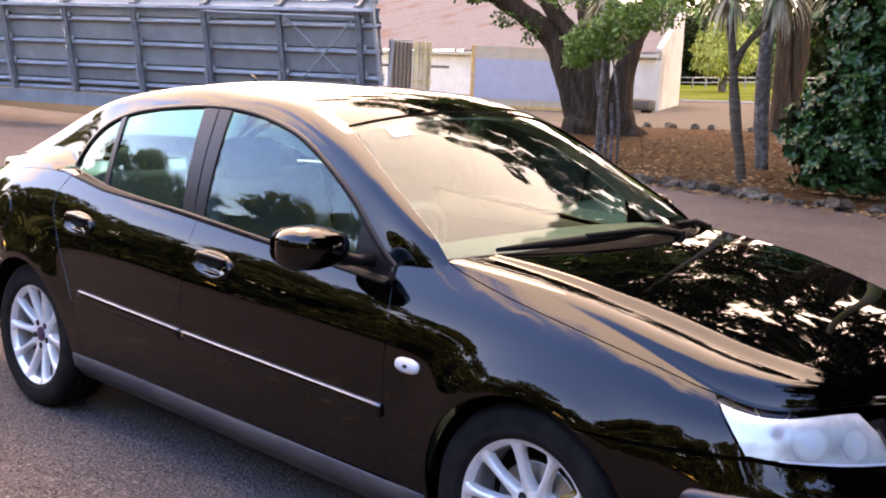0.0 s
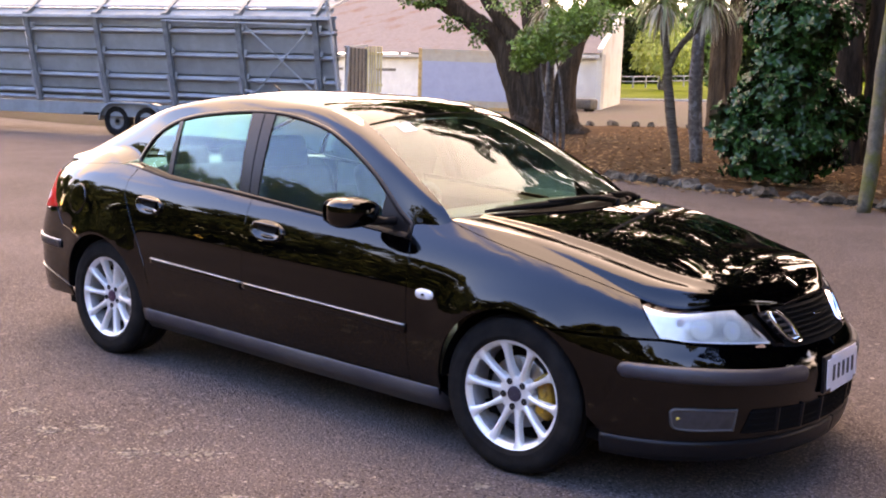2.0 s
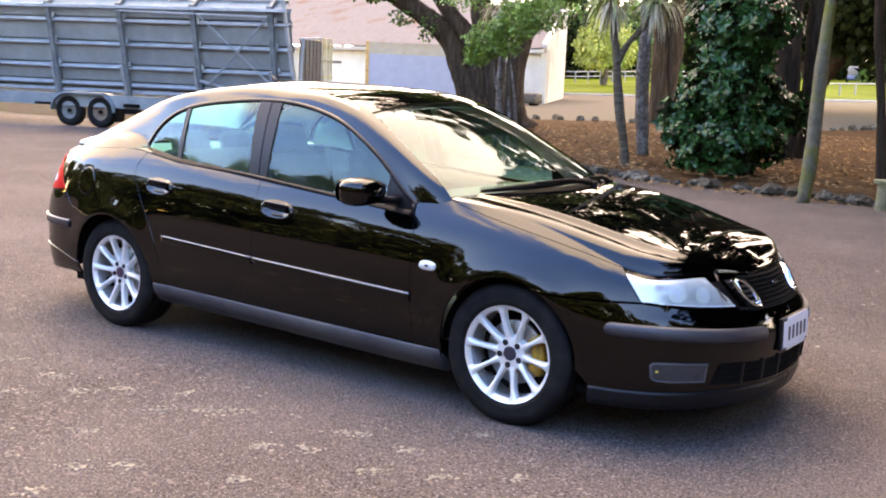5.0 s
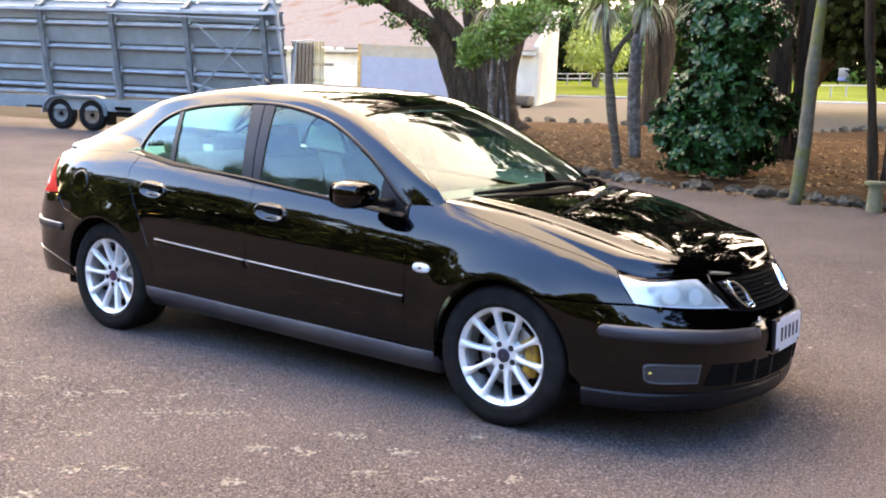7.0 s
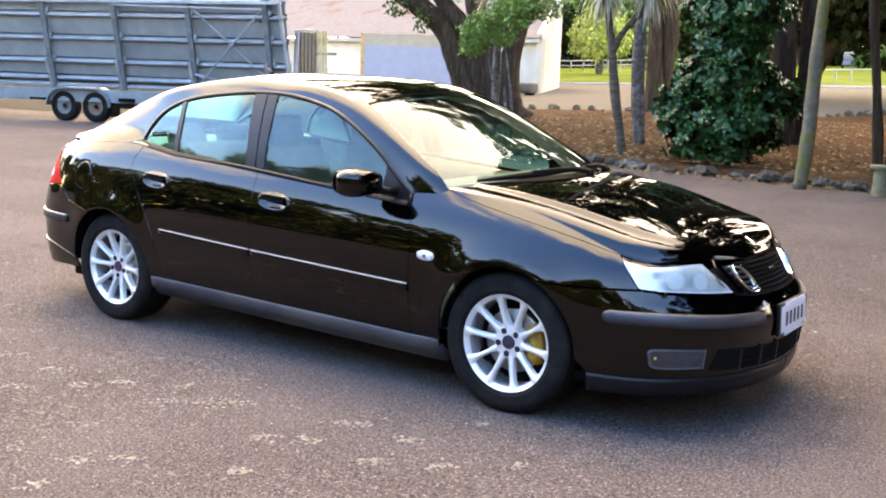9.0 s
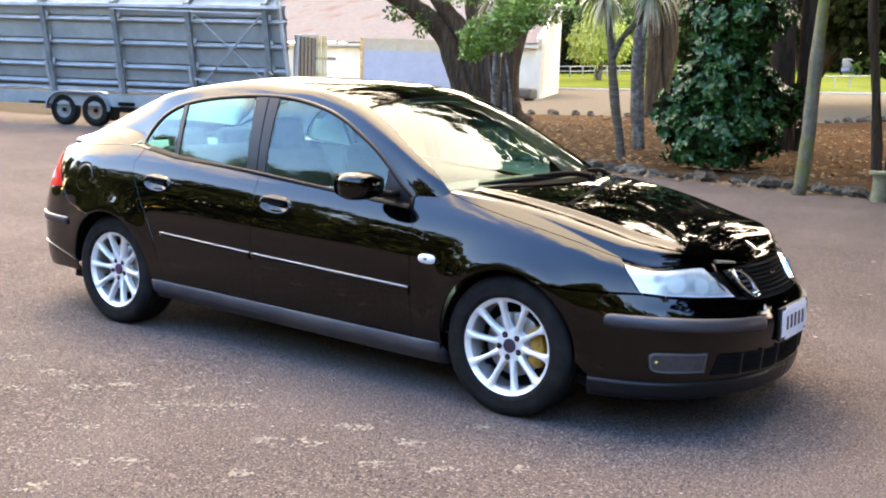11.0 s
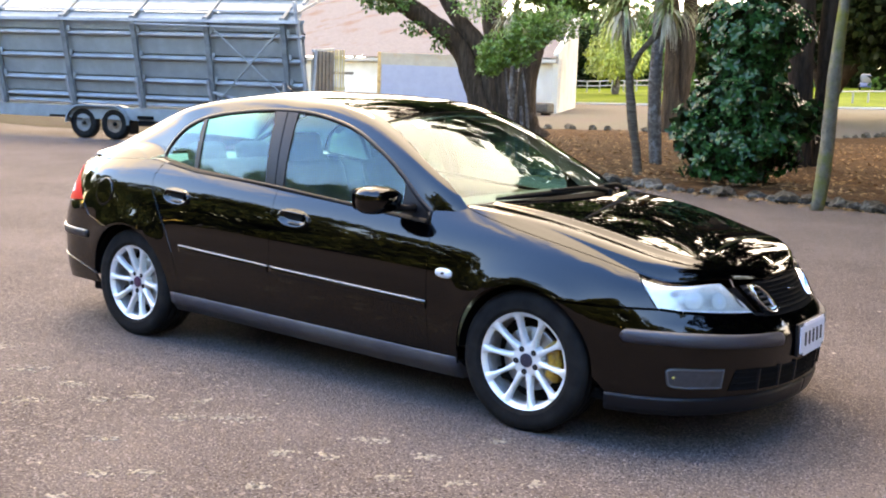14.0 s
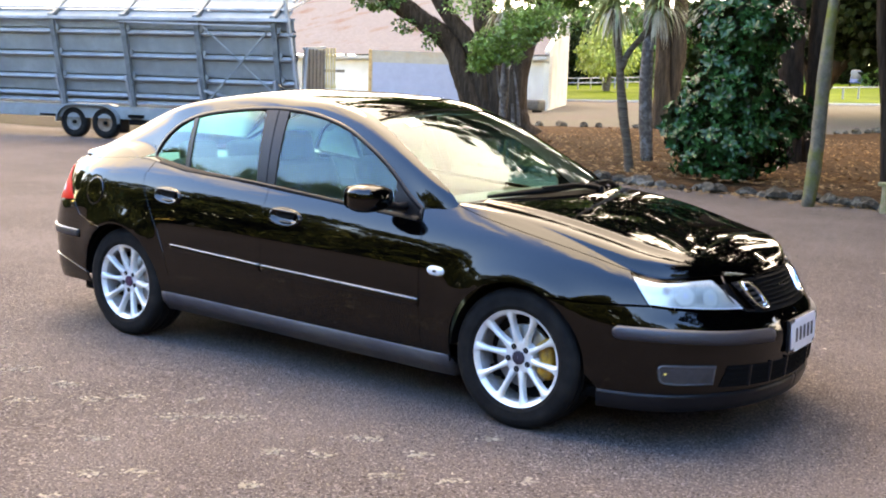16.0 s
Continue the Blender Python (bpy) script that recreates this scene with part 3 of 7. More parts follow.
def bend(p0, p1, t0, t1, n=15):
    """A smooth section from p0, leaving along t0, to p1, arriving along t1."""
    t = np.linspace(0, 1, n)[:, None]
    return (1 - t) ** 3 * p0 + 3 * t * (1 - t) ** 2 * (p0 + t0) + 3 * t * t * (1 - t) * (p1 - t1) + t ** 3 * p1


along = np.gradient(dlo, axis=0)
along /= np.linalg.norm(along, axis=1)[:, None]
away = np.stack([along[:, 1], -along[:, 0]], 1)
away *= np.sign(np.sum(away * (dlo - np.array([-.2, 1.05])), 1))[:, None]
rail_rows = []
for i in range(NR):
    a_, b_ = D[i], K[i]
    span = np.linalg.norm(b_ - a_)
    t0 = (upper(dlo[i, 0] + away[i, 0] * .01, dlo[i, 1] + away[i, 1] * .01)[0] - upper(dlo[i, 0] - away[i, 0] * .01, dlo[i, 1] - away[i, 1] * .01)[0]) / .02
    inward = np.array([0, 1, .12])
    w_ = max(float(np.clip((span - .10) / .16, 0, 1)), float(np.clip(1 - i / 10, 0, 1)))
    foot = float(np.clip(1 - i / 14, 0, 1))
    rail_rows.append(bend(a_, b_, t0 * span * (.42 - .1 * w_) * (1 - foot) + (b_ - a_) * .33 * foot, inward * min(.30 * span, .09) * (1 - w_) + (b_ - a_) * .33 * w_ + np.array([0, .02, 0]) * w_))
last_t = t0
for q in np.linspace(0.05, 1, 20):
    x_ = -1.235 - .625 * q
    a_, a1_ = wrap_uv(u_of(x_), 1.0)[0], wrap_uv(u_of(x_), .97)[0]
    b_ = np.array([-1.80 - .07 * q, -.598 - .055 * q, 1.045 - .030 * q])
    span = np.linalg.norm(b_ - a_)
    w_ = min(1, q / .6)
    w_ = w_ * w_ * (3 - 2 * w_)
    t0 = (a_ - a1_) / np.linalg.norm(a_ - a1_) * w_ + last_t * (1 - w_)
    rail_rows.append(bend(a_ - np.array([0, 0, .001]), b_, t0 * span * (.42 - .14 * w_), np.array([0, .03, 0]) + (b_ - a_) * .3))
tucked = [rail_rows[0] + (rail_rows[0] - rail_rows[2]) * .9 + np.array([0, .004, -.002])]
for side in SIDES:
    part("roof_rail", grid_mesh("roof_rail", tucked + rail_rows, PAINT, side=side, flip=True), car)

roof_i = [i for i in range(NR) if -1.07 <= K[i][0] <= .36]
roof_rows = []
for i in roof_i:
    k, f = K[i], np.clip((K[i][0] + 1.06) / 1.42, 0, 1)
    a = np.linspace(-1, 1, 41)
    bow = np.stack([k[0] + (.055 * f ** 3 - .05 * (1 - f) ** 3) * (1 - a * a), -k[1] * a, k[2] + (.036 + .022 * f ** 4) * (1 - np.abs(a) ** 2.2)], 1)
    roof_rows.append(bow)
roof_rows = np.array(roof_rows)
part("roof", grid_mesh("roof", roof_rows, PAINT, flip=False), car)


def screen(rows_k, bow_x, bow_z, n=33):
    out = []
    for k, bx, bz in zip(rows_k, bow_x, bow_z):
        a = np.linspace(-1, 1, n)
        out.append(np.stack([k[0] + bx * (1 - a * a), -k[1] * a, k[2] + bz * (1 - np.abs(a) ** 2.2)], 1))
    return np.array(out)


ws_i = [i for i in range(NR) if K[i][0] >= .335]
f = np.linspace(0, 1, len(ws_i))
ws = screen([K[i] + np.array([-.004, .006, -.004]) for i in ws_i], .175 - .12 * f, .030 + .026 * f + .02 * np.sin(math.pi * f))
part("windscreen", grid_mesh("windscreen", ws, SCREEN), car, "windscreen of green-tinted glass").visible_shadow = False
# seal above the windscreen, and the cowl below it
part("screen_seal", grid_mesh("screen_seal", [ws[-1] + np.array([.005, 0, .001]), ws[-1] + np.array([.003, 0, .004]), ws[-1] + np.array([-.004, 0, .006])], DARK), car)
ys = ws[0][:, 1]
order = np.argsort(hood_rear[:, 1])
rear_line = np.stack([np.interp(ys, hood_rear[order, 1], hood_rear[order, 0]), ys, np.interp(ys, hood_rear[order, 1], hood_rear[order, 2])], 1)
cowl_rows = [ws[0] * (1 - q) + rear_line * q + np.array([0, 0, dz]) for q, dz in ((-.03, -.004), (.12, -.012), (.3, -.022), (.75, -.026), (1.05, -.02), (1.15, -.06))]
part("cowl", grid_mesh("cowl", cowl_rows, SEAL), car)
bl_i = [i for i in range(NR) if K[i][0] <= -1.055]
f = np.linspace(0, 1, len(bl_i))
bl = screen([K[i] + np.array([0, .004, -.004]) for i in bl_i], -.05 - .05 * f, .036 - .075 * f ** .7 * (1 - .25 * f))
part("rear_window", grid_mesh("rear_window", bl, WINDOW), car).visible_shadow = False
deck_rows = []
for i, u in enumerate(np.linspace(u_of(-1.85), -2.72, 24)):
    e0, e1 = wrap_uv(u, 1.0)[0], wrap_uv(u, .985)[0]
    s = i / 23
    m_ = np.array([-1.90 - .37 * s, 0, 1.032 - .004 * s + .028 * max(0, s - .75) / .25])
    row = across(e0, e0 - e1, m_, 21, .10 * min(1, abs(e0[1]) / .5))
    row[:, 2] += .020 * max(0, (s - .72) / .28) ** 1.5 * np.clip(np.linspace(0, 1, 21) * 5, 0, 1)
    deck_rows.append(row)
deck_rows = np.array(deck_rows)
full = np.concatenate([deck_rows, (deck_rows * (1, -1, 1))[:, ::-1][:, 1:]], 1)
part("boot_lid", grid_mesh("boot_lid", np.concatenate([full, (full[-1] + np.array([.0, 0, -.05]))[None]]), PAINT, flip=True), car)

# side windows, frames and pillars
FRAME = [tuple(p) for p in smooth_line(DLO_UP, 60)] + [(x, belt(x) - .003) for x in np.linspace(-1.2, .778, 40)]
frame_out = dense(FRAME, .02)
frame_in = inset(frame_out, .019)


def clip_side(poly, x0_low, x0_top, keep_rear):
    """The part of a window polygon behind or before a slanting line from (x0_low, .9) to (x0_top, 1.35)."""
    out, n = [], len(poly)
    side_of = lambda p: (p[0] - (x0_low + (x0_top - x0_low) * (p[1] - .9) / .45)) * (1 if keep_rear else -1)
    for i in range(n):
        a, b = poly[i], poly[(i + 1) % n]
        sa, sb = side_of(a), side_of(b)
        if sa <= 0:
            out.append(a)
        if sa * sb < 0:
            out.append(a + (b - a) * sa / (sa - sb))
    return np.array(out)


inner = frame_in
front_part = clip_side(inner, -.150, -.205, False)
glass_front = clip_side(front_part, .605, .605, True)
sail = clip_side(front_part, .610, .610, False)
rear_part = clip_side(inner, -.285, -.385, True)
glass_rear = clip_side(rear_part, -.845, -.925, False)
glass_quarter = clip_side(rear_part, -.875, -.955, True)
pillar_front = clip_side(clip_side(inner, -.155, -.21, True), -.206, -.283, False)
pillar_rear = clip_side(clip_side(inner, -.214, -.291, True), -.280, -.38, False)
pillar_gap = clip_side(clip_side(inner, -.200, -.277, True), -.220, -.297, False)
divider = clip_side(clip_side(rear_part, -.842, -.922, True), -.878, -.958, False)
for side in SIDES:
    po, pi = upper(frame_out[:, 0], frame_out[:, 1]), upper(frame_in[:, 0], frame_in[:, 1])
    close = lambda p: np.concatenate([p, p[:1]])
    rows = [close(po), close(po) + (0, -.003, .0015), close(pi) + (0, -.003, .0015), close(pi) + (0, .010, -.004)]
    part("window_frame", grid_mesh("window_frame", rows, TRIM, side=side, flip=False), car)
    for nm, poly in (("front_window", glass_front), ("rear_door_window", glass_rear), ("quarter_window", glass_quarter)):
        part(nm, panel(poly, upper, WINDOW, nm, h=.06, gap=0, depth=0, lift=-.004, side=side), car, "green-tinted side glass").visible_shadow = False
    part("mirror_sail", panel(sail, upper, TRIM, "mirror_sail", h=.03, gap=0, depth=.01, lift=.002, side=side), car)
    for half in (pillar_front, pillar_rear):
        part("pillar_cover", panel(half, upper, TRIM, "pillar_cover", h=.05, gap=0, depth=.01, lift=.003, side=side), car)
    part("pillar_gap", panel(pillar_gap, upper, DARK, "pillar_gap", h=.05, gap=0, depth=0, lift=-.005, side=side), car)
    part("window_divider", panel(divider, upper, TRIM, "window_divider", h=.05, gap=0, depth=.01, lift=.003, side=side), car)
    # waist moulding below the glass
    for x0, x1 in ((-1.25, -1.102), (-1.10, -.20), (-.19, .765)):
        xs = np.linspace(x0, x1, 30)
        base = np.array([wrap(u_of(x), belt(x) - .001)[0] for x in xs])
        top = np.array([upper(x, belt(x) + .012)[0] for x in xs])
        rows = [base + (0, .002, -.003), base + (0, -.003, .0005), (base + top) / 2 + (0, -.0045, .002), top + (0, -.002, .003), top + (0, .006, 0)]
        part("waist_moulding" if x0 > -1.2 else "pillar_base", grid_mesh("waist_moulding", rows, SEAL if x0 > -1.2 else PAINT, side=side, flip=True), car)


# rubbing strips, sills, repeaters, handles
def strip_on(x0, z0, x1, z1, half, proud, n=40, fn=wrap):
    us, zs = np.linspace(u_of(x0), u_of(x1), n), np.linspace(z0, z1, n)
    rows = []
    for dz, o in ((-half, -.002), (-half * .9, proud * .8), (-half * .2, proud), (half * .75, proud), (half, proud * .55), (half * 1.05, -.002)):
        p = fn(us, zs + dz)
        p[:, 1] -= o
        rows.append(p)
    rows = np.array(rows).transpose(1, 0, 2)
    cap0, cap1 = np.repeat(rows[0].mean(0)[None], rows.shape[1], 0), np.repeat(rows[-1].mean(0)[None], rows.shape[1], 0)
    return np.concatenate([cap0[None], rows, cap1[None]])


for side in SIDES:
    part("rubbing_strip", grid_mesh("rubbing_strip", strip_on(-.168, .520, .830, .486, .019, .011), PAINT, side=side), car)
    part("rubbing_strip", grid_mesh("rubbing_strip", strip_on(-.870, .549, -.186, .521, .019, .011), PAINT, side=side), car)
    for x0, z0, x1, z1 in ((-.168, .537, .828, .503), (-.868, .566, -.186, .538)):
        part("bright_insert", grid_mesh("bright_insert", strip_on(x0, z0, x1, z1, .0027, .0130), BRIGHT, side=side), car, "thin bright metal strip")
    xs = np.linspace(-.985, .985, 50)
    zt = np.interp(xs, [-.9, .84], [.283, .258])
    us = np.array([u_of(x) for x in xs])
    rows = []
    for dz, o in ((.002, .0), (-.004, .006), (-.03, .010), (-.058, .012), (-.066, .004), (-.105, -.012), (-.112, -.03)):
        p = wrap(us, np.clip(zt + dz, .17, 1))
        p[:, 2] = zt + dz
        p[:, 1] -= o
        rows.append(p)
    rows.append(rows[-1] + (0, .45, 0))
    rows = np.array(rows).transpose(1, 0, 2)
    ends = [np.repeat(r.mean(0)[None] * (1, 1, 1), rows.shape[1], 0) for r in (rows[0], rows[-1])]
    part("sill", grid_mesh("sill", np.concatenate([ends[0][None], rows, ends[1][None]]), SILL, side=side, flip=True), car, "dark grey plastic sill cover")

    def oval(cx, cz, rx, rz, tilt, n=40, power=2.6):
        a = np.linspace(0, 2 * math.pi, n, endpoint=False)
        ex, ez = np.sign(np.cos(a)) * np.abs(np.cos(a)) ** (2 / power) * rx, np.sign(np.sin(a)) * np.abs(np.sin(a)) ** (2 / power) * rz
        c, s = math.cos(radians(tilt)), math.sin(radians(tilt))
        return np.stack([cx + ex * c - ez * s, cz + ex * s + ez * c], 1)

    def on_side(flat):
        return np.array([wrap(u_of(x), z)[0] for x, z in flat])

    def domed(loops, lifts, mat, name, side=side, closed_middle=True):
        rows = []
        for lp, li in zip(loops, lifts):
            p = on_side(lp)
            p[:, 1] -= li
            rows.append(np.concatenate([p, p[:1]]))
        if closed_middle:
            rows.append(np.repeat(rows[-1].mean(0)[None], rows[-1].shape[0], 0))
        return grid_mesh(name, rows, mat, side=side)

    rep = part("side_repeater", domed([oval(.925, .645, .046, .022, -2), oval(.925, .645, .045, .021, -2), oval(.925, .645, .034, .014, -2)], [-.002, .006, .012], WHITE_PLASTIC, "side_repeater"), car, "clear oval side repeater lamp")
    part("repeater_mark", domed([oval(.925, .645, .011, .006, 0), oval(.925, .645, .009, .005, 0)], [.010, .0145], GREY_PLASTIC, "repeater_mark"), rep)
    for cx, cz in ((-.030, .797), (-.925, .829)):
        # dished handle recess with a chrome-edged pull bar
        outer_l = oval(cx, cz, .108, .046, -3, power=2.3)
        handle = part("door_handle", domed([outer_l, oval(cx, cz, .105, .044, -3, power=2.3), oval(cx, cz, .097, .038, -3, power=2.3), oval(cx, cz, .085, .030, -3, power=2.3)],
                                           [-.001, .012, .015, .004], PAINT, "door_handle"), car)
        # dark oval: the hollow's shade is put into the colour
        part("handle_recess", domed([oval(cx + .005, cz + .010, .064, .017, -3), oval(cx + .005, cz + .010, .062, .016, -3), oval(cx + .005, cz + .008, .05, .011, -3)], [.0085, .0105, .009], DARK, "handle_recess"), handle)
        bar = []
        for k, (lp, li) in enumerate(((oval(cx, cz + .030, .085, .010, -3), .010), (oval(cx, cz + .030, .082, .008, -3), .021), (oval(cx, cz + .031, .07, .004, -3), .025))):
            bar.append((lp, li))
        part("handle_bar", domed([b[0] for b in bar], [b[1] for b in bar], PAINT, "handle_bar"), handle)
        low = [(oval(cx + .012, cz - .024, .040, .006, -3), .004), (oval(cx + .012, cz - .024, .038, .005, -3), .014), (oval(cx + .012, cz - .024, .03, .002, -3), .015)]
        part("handle_edge", domed([b[0] for b in low], [b[1] for b in low], PAINT, "handle_edge"), handle)
# fuel flap on the right-hand quarter: a disc let into the panel
flap_x, flap_z = -1.575, .805
ring = [oval(flap_x, flap_z, r_, r_, 0, 48, 2.0) for r_ in (.0835, .080)]
flap = part("fuel_flap", domed(ring, [.0015, .0012], DARK, "fuel_flap", side=-1, closed_middle=False), car, "round fuel filler flap")
part("flap_lid", domed([oval(flap_x, flap_z, r_, r_, 0, 48, 2.0) for r_ in (.0795, .0785, .076, .072)], [-.004, .0025, .0042, .0045], PAINT, "flap_lid", side=-1), flap)


# wheels
# darkened alloy: shade behind the spokes and brake dust in one colour
BARREL = material("shaded_dusty_barrel", (.30, .30, .305), rough=.6, metal=.3, spread=.2, grain=12, second=(.15, .135, .12), blotch=8)
BOLT = material("bolt_dark", (.02, .02, .02), rough=.5, metal=.6)


def wheel(name, at, flip):
    w = part(name, None, car, "ten-spoke silver alloy wheel with a black tyre", at)
    R = TYRE_R
    part("tyre", lathe("tyre", [(.212, -.085), (.219, -.097), (.222, -.099), (.232, -.104), (.236, -.1065), (.240, -.1055), (.262, -.110), (.284, -.107), (.2985, -.099), (.301, -.0965), (R - .003, -.086), (R, -.072),
                                (R, -.056), (R - .007, -.054), (R - .007, -.046), (R, -.044), (R, -.006), (R - .007, -.004), (R - .007, .004), (R, .006), (R, .044), (R - .007, .046), (R - .007, .054), (R, .056),
                                (R, .088), (R - .006, .105), (.285, .122), (.245, .122), (.212, .10)], TYRE, 96, sharp=False), w)
    rim = part("rim", lathe("rim", [(.197, -.072), (.2005, -.081), (.2075, -.090), (.2165, -.094), (.2195, -.091), (.2195, -.084), (.213, -.080)], ALLOY, 96), w)
    part("rim_barrel", lathe("rim_barrel", [(.150, .09), (.195, .085), (.200, -.03), (.192, -.055), (.1972, -.0725)], BARREL, 96), rim)
    pieces = []
    for k in range(10):
        a = 2 * math.pi * k / 10 + radians(102)
        c, s = math.cos(a), math.sin(a)
        er, et = np.array([c, 0, s]), np.array([-s, 0, c])
        rows = []
        for r, half, face, deep in ((.058, .021, -.062, .045), (.076, .0145, -.067, .04), (.11, .0100, -.075, .035), (.15, .0100, -.082, .032), (.18, .0122, -.087, .032), (.197, .0185, -.0905, .03), (.209, .030, -.0925, .02)):
            sec = [(-half, face + deep), (-half, face + .006), (-half * .72, face), (0, face - .002), (half * .72, face), (half, face + .006), (half, face + deep)]
            rows.append([er * r + et * q + np.array([0, y, 0]) for q, y in sec])
        rows = np.array(rows)
        na, nb = rows.shape[:2]
        pieces.append((list(rows.reshape(-1, 3)), [(i * nb + j, i * nb + j + 1, (i + 1) * nb + j + 1, (i + 1) * nb + j) for i in range(na - 1) for j in range(nb - 1)]))
    for p in pieces:
        part("spoke", mesh_of("spoke", p[0], p[1], ALLOY), w)
    part("hub", lathe("hub", [(.001, -.060), (.030, -.062), (.066, -.0645), (.0725, -.062), (.076, -.052), (.078, -.02), (.07, .03)], ALLOY, 48), w)
    part("hub_cap", lathe("hub_cap", [(.001, -.0715), (.022, -.071), (.029, -.069), (.0315, -.065), (.0315, -.055)], material("cap_" + name, (.02, .018, .03), rough=.3) if name == "front_wheel" else material("cap_" + name, (.06, .015, .035), rough=.3), 32), w)
    # dark discs on the hub: the bolt holes' shade is put into their colour
    for k in range(5):
        a = 2 * math.pi * k / 5 + radians(118)
        m = Matrix.Translation((.0525 * math.cos(a), 0, .0525 * math.sin(a)))
        me = lathe("wheel_bolt", [(.001, -.0685), (.0065, -.0685), (.0078, -.0665), (.0082, -.0655), (.0122, -.0655), (.0136, -.0662), (.0142, -.058)], BOLT, 14)
        part("wheel_bolt", me, w, at=m)
    part("brake_disc", lathe("brake_disc", [(.06, -.012), (.062, -.022), (.138, -.022), (.141, -.020), (.141, .002), (.06, .002)], STEEL, 64), w)
    part("brake_shield", lathe("brake_shield", [(.001, .02), (.19, .02), (.195, .03)], DARK, 40), w)
    return w


def caliper(w):
    rows = []
    for a in np.linspace(radians(-30), radians(40), 14):
        c, s = math.cos(a), math.sin(a)
        sec = [(.098, -.024), (.098, -.046), (.108, -.054), (.140, -.056), (.158, -.050), (.165, -.034), (.165, .01), (.15, .02)]
        rows.append([(r * c, y, r * s) for r, y in sec])
    rows = [np.repeat(np.mean(rows[0], 0)[None], 8, 0).tolist()] + rows + [np.repeat(np.mean(rows[-1], 0)[None], 8, 0).tolist()]
    cal = part("brake_caliper", grid_mesh("brake_caliper", rows, YELLOW), w, "yellow brake caliper")
    for a in (-14, 12):
        part("caliper_boss", lathe("caliper_boss", [(.001, -.062), (.014, -.062), (.018, -.058), (.018, -.05)], YELLOW, 20), w, at=Matrix.Translation((.130 * math.cos(radians(a)), 0, .130 * math.sin(radians(a)))))


fw = wheel("front_wheel", Matrix.Translation((1.3425, -.744, HUB_F)), False)
caliper(fw)
rw = wheel("rear_wheel", Matrix.Translation((-1.327, -.732, HUB_R)) @ Matrix.Rotation(radians(-4), 4, "Y"), False)
for src, m in ((fw, pose(1.3425, .744, HUB_F, 0, 0, 180)), (rw, pose(-1.327, .732, HUB_R, 0, 0, 180))):
    copy_thing(src, m)


# ---- the car's front and tail ----
LAMP = [(u_of(1.842), .7025), (u_of(1.925), .612), (2.05, .600), (2.20, .592), (2.36, .584), (2.445, .580), (2.40, .625), (2.33, .668), (2.29, .690)]
lamp_top = [(float(u), float(wrap_uv(u, .985)[0][2])) for u in np.linspace(2.27, u_of(1.838), 16)]
LAMP_POLY = LAMP[1:-1] + lamp_top
for side in SIDES:
    head = part("headlight", panel(LAMP_POLY, wrap, LENS, "headlight", h=.03, gap=.003, depth=.0, lift=.001, side=side), car, "clear headlamp with bright reflectors")
    part("lamp_bowl", panel(LAMP_POLY, wrap, WHITE_LAMP, "lamp_bowl", h=.03, gap=.006, depth=-.0, lift=-.010, side=side), head)
    for uu, zz, r in ((2.10, .650, .038), (2.235, .640, .034)):
        ring_ = [(uu + r * 1.25 * math.cos(a), zz + r * math.sin(a)) for a in np.linspace(0, 2 * math.pi, 28, endpoint=False)]
        inner_ = lambda q: [(uu + (p_ - uu) * q, zz + (z_ - zz) * q) for p_, z_ in ring_]
        part("lamp_bezel", panel(ring_, wrap, LAMP_GREY, "lamp_bezel", h=.02, gap=0, depth=.004, lift=-.0075, side=side), head)
        part("lamp_reflector", panel(inner_(.84), wrap, REFLECTOR, "lamp_reflector", h=.02, gap=0, depth=.004, lift=-.006, side=side), head)
        part("lamp_bulb", panel(inner_(.34), wrap, PLATE, "lamp_bulb", h=.02, gap=0, depth=.003, lift=-.004, side=side), head)
    part("lamp_divider", panel([(2.318, .668), (2.328, .668), (2.352, .635), (2.378, .612), (2.372, .607), (2.34, .632)], wrap, LAMP_DARK, "lamp_divider", h=.02, gap=0, depth=.002, lift=-.004, side=side), head)
    part("turn_bulb", panel([(2.012 + .016 * math.cos(a), .672 + .013 * math.sin(a)) for a in np.linspace(0, 2 * math.pi, 18, endpoint=False)], wrap, LAMP_PINK, "turn_bulb", h=.02, gap=0, depth=.003, lift=-.005, side=side), head)
    part("lamp_foot", panel([(2.02, .612), (2.20, .603), (2.42, .592), (2.42, .587), (2.20, .597), (2.02, .607)], wrap, PLATE, "lamp_foot", h=.02, gap=0, depth=.003, lift=-.004, side=side), head)

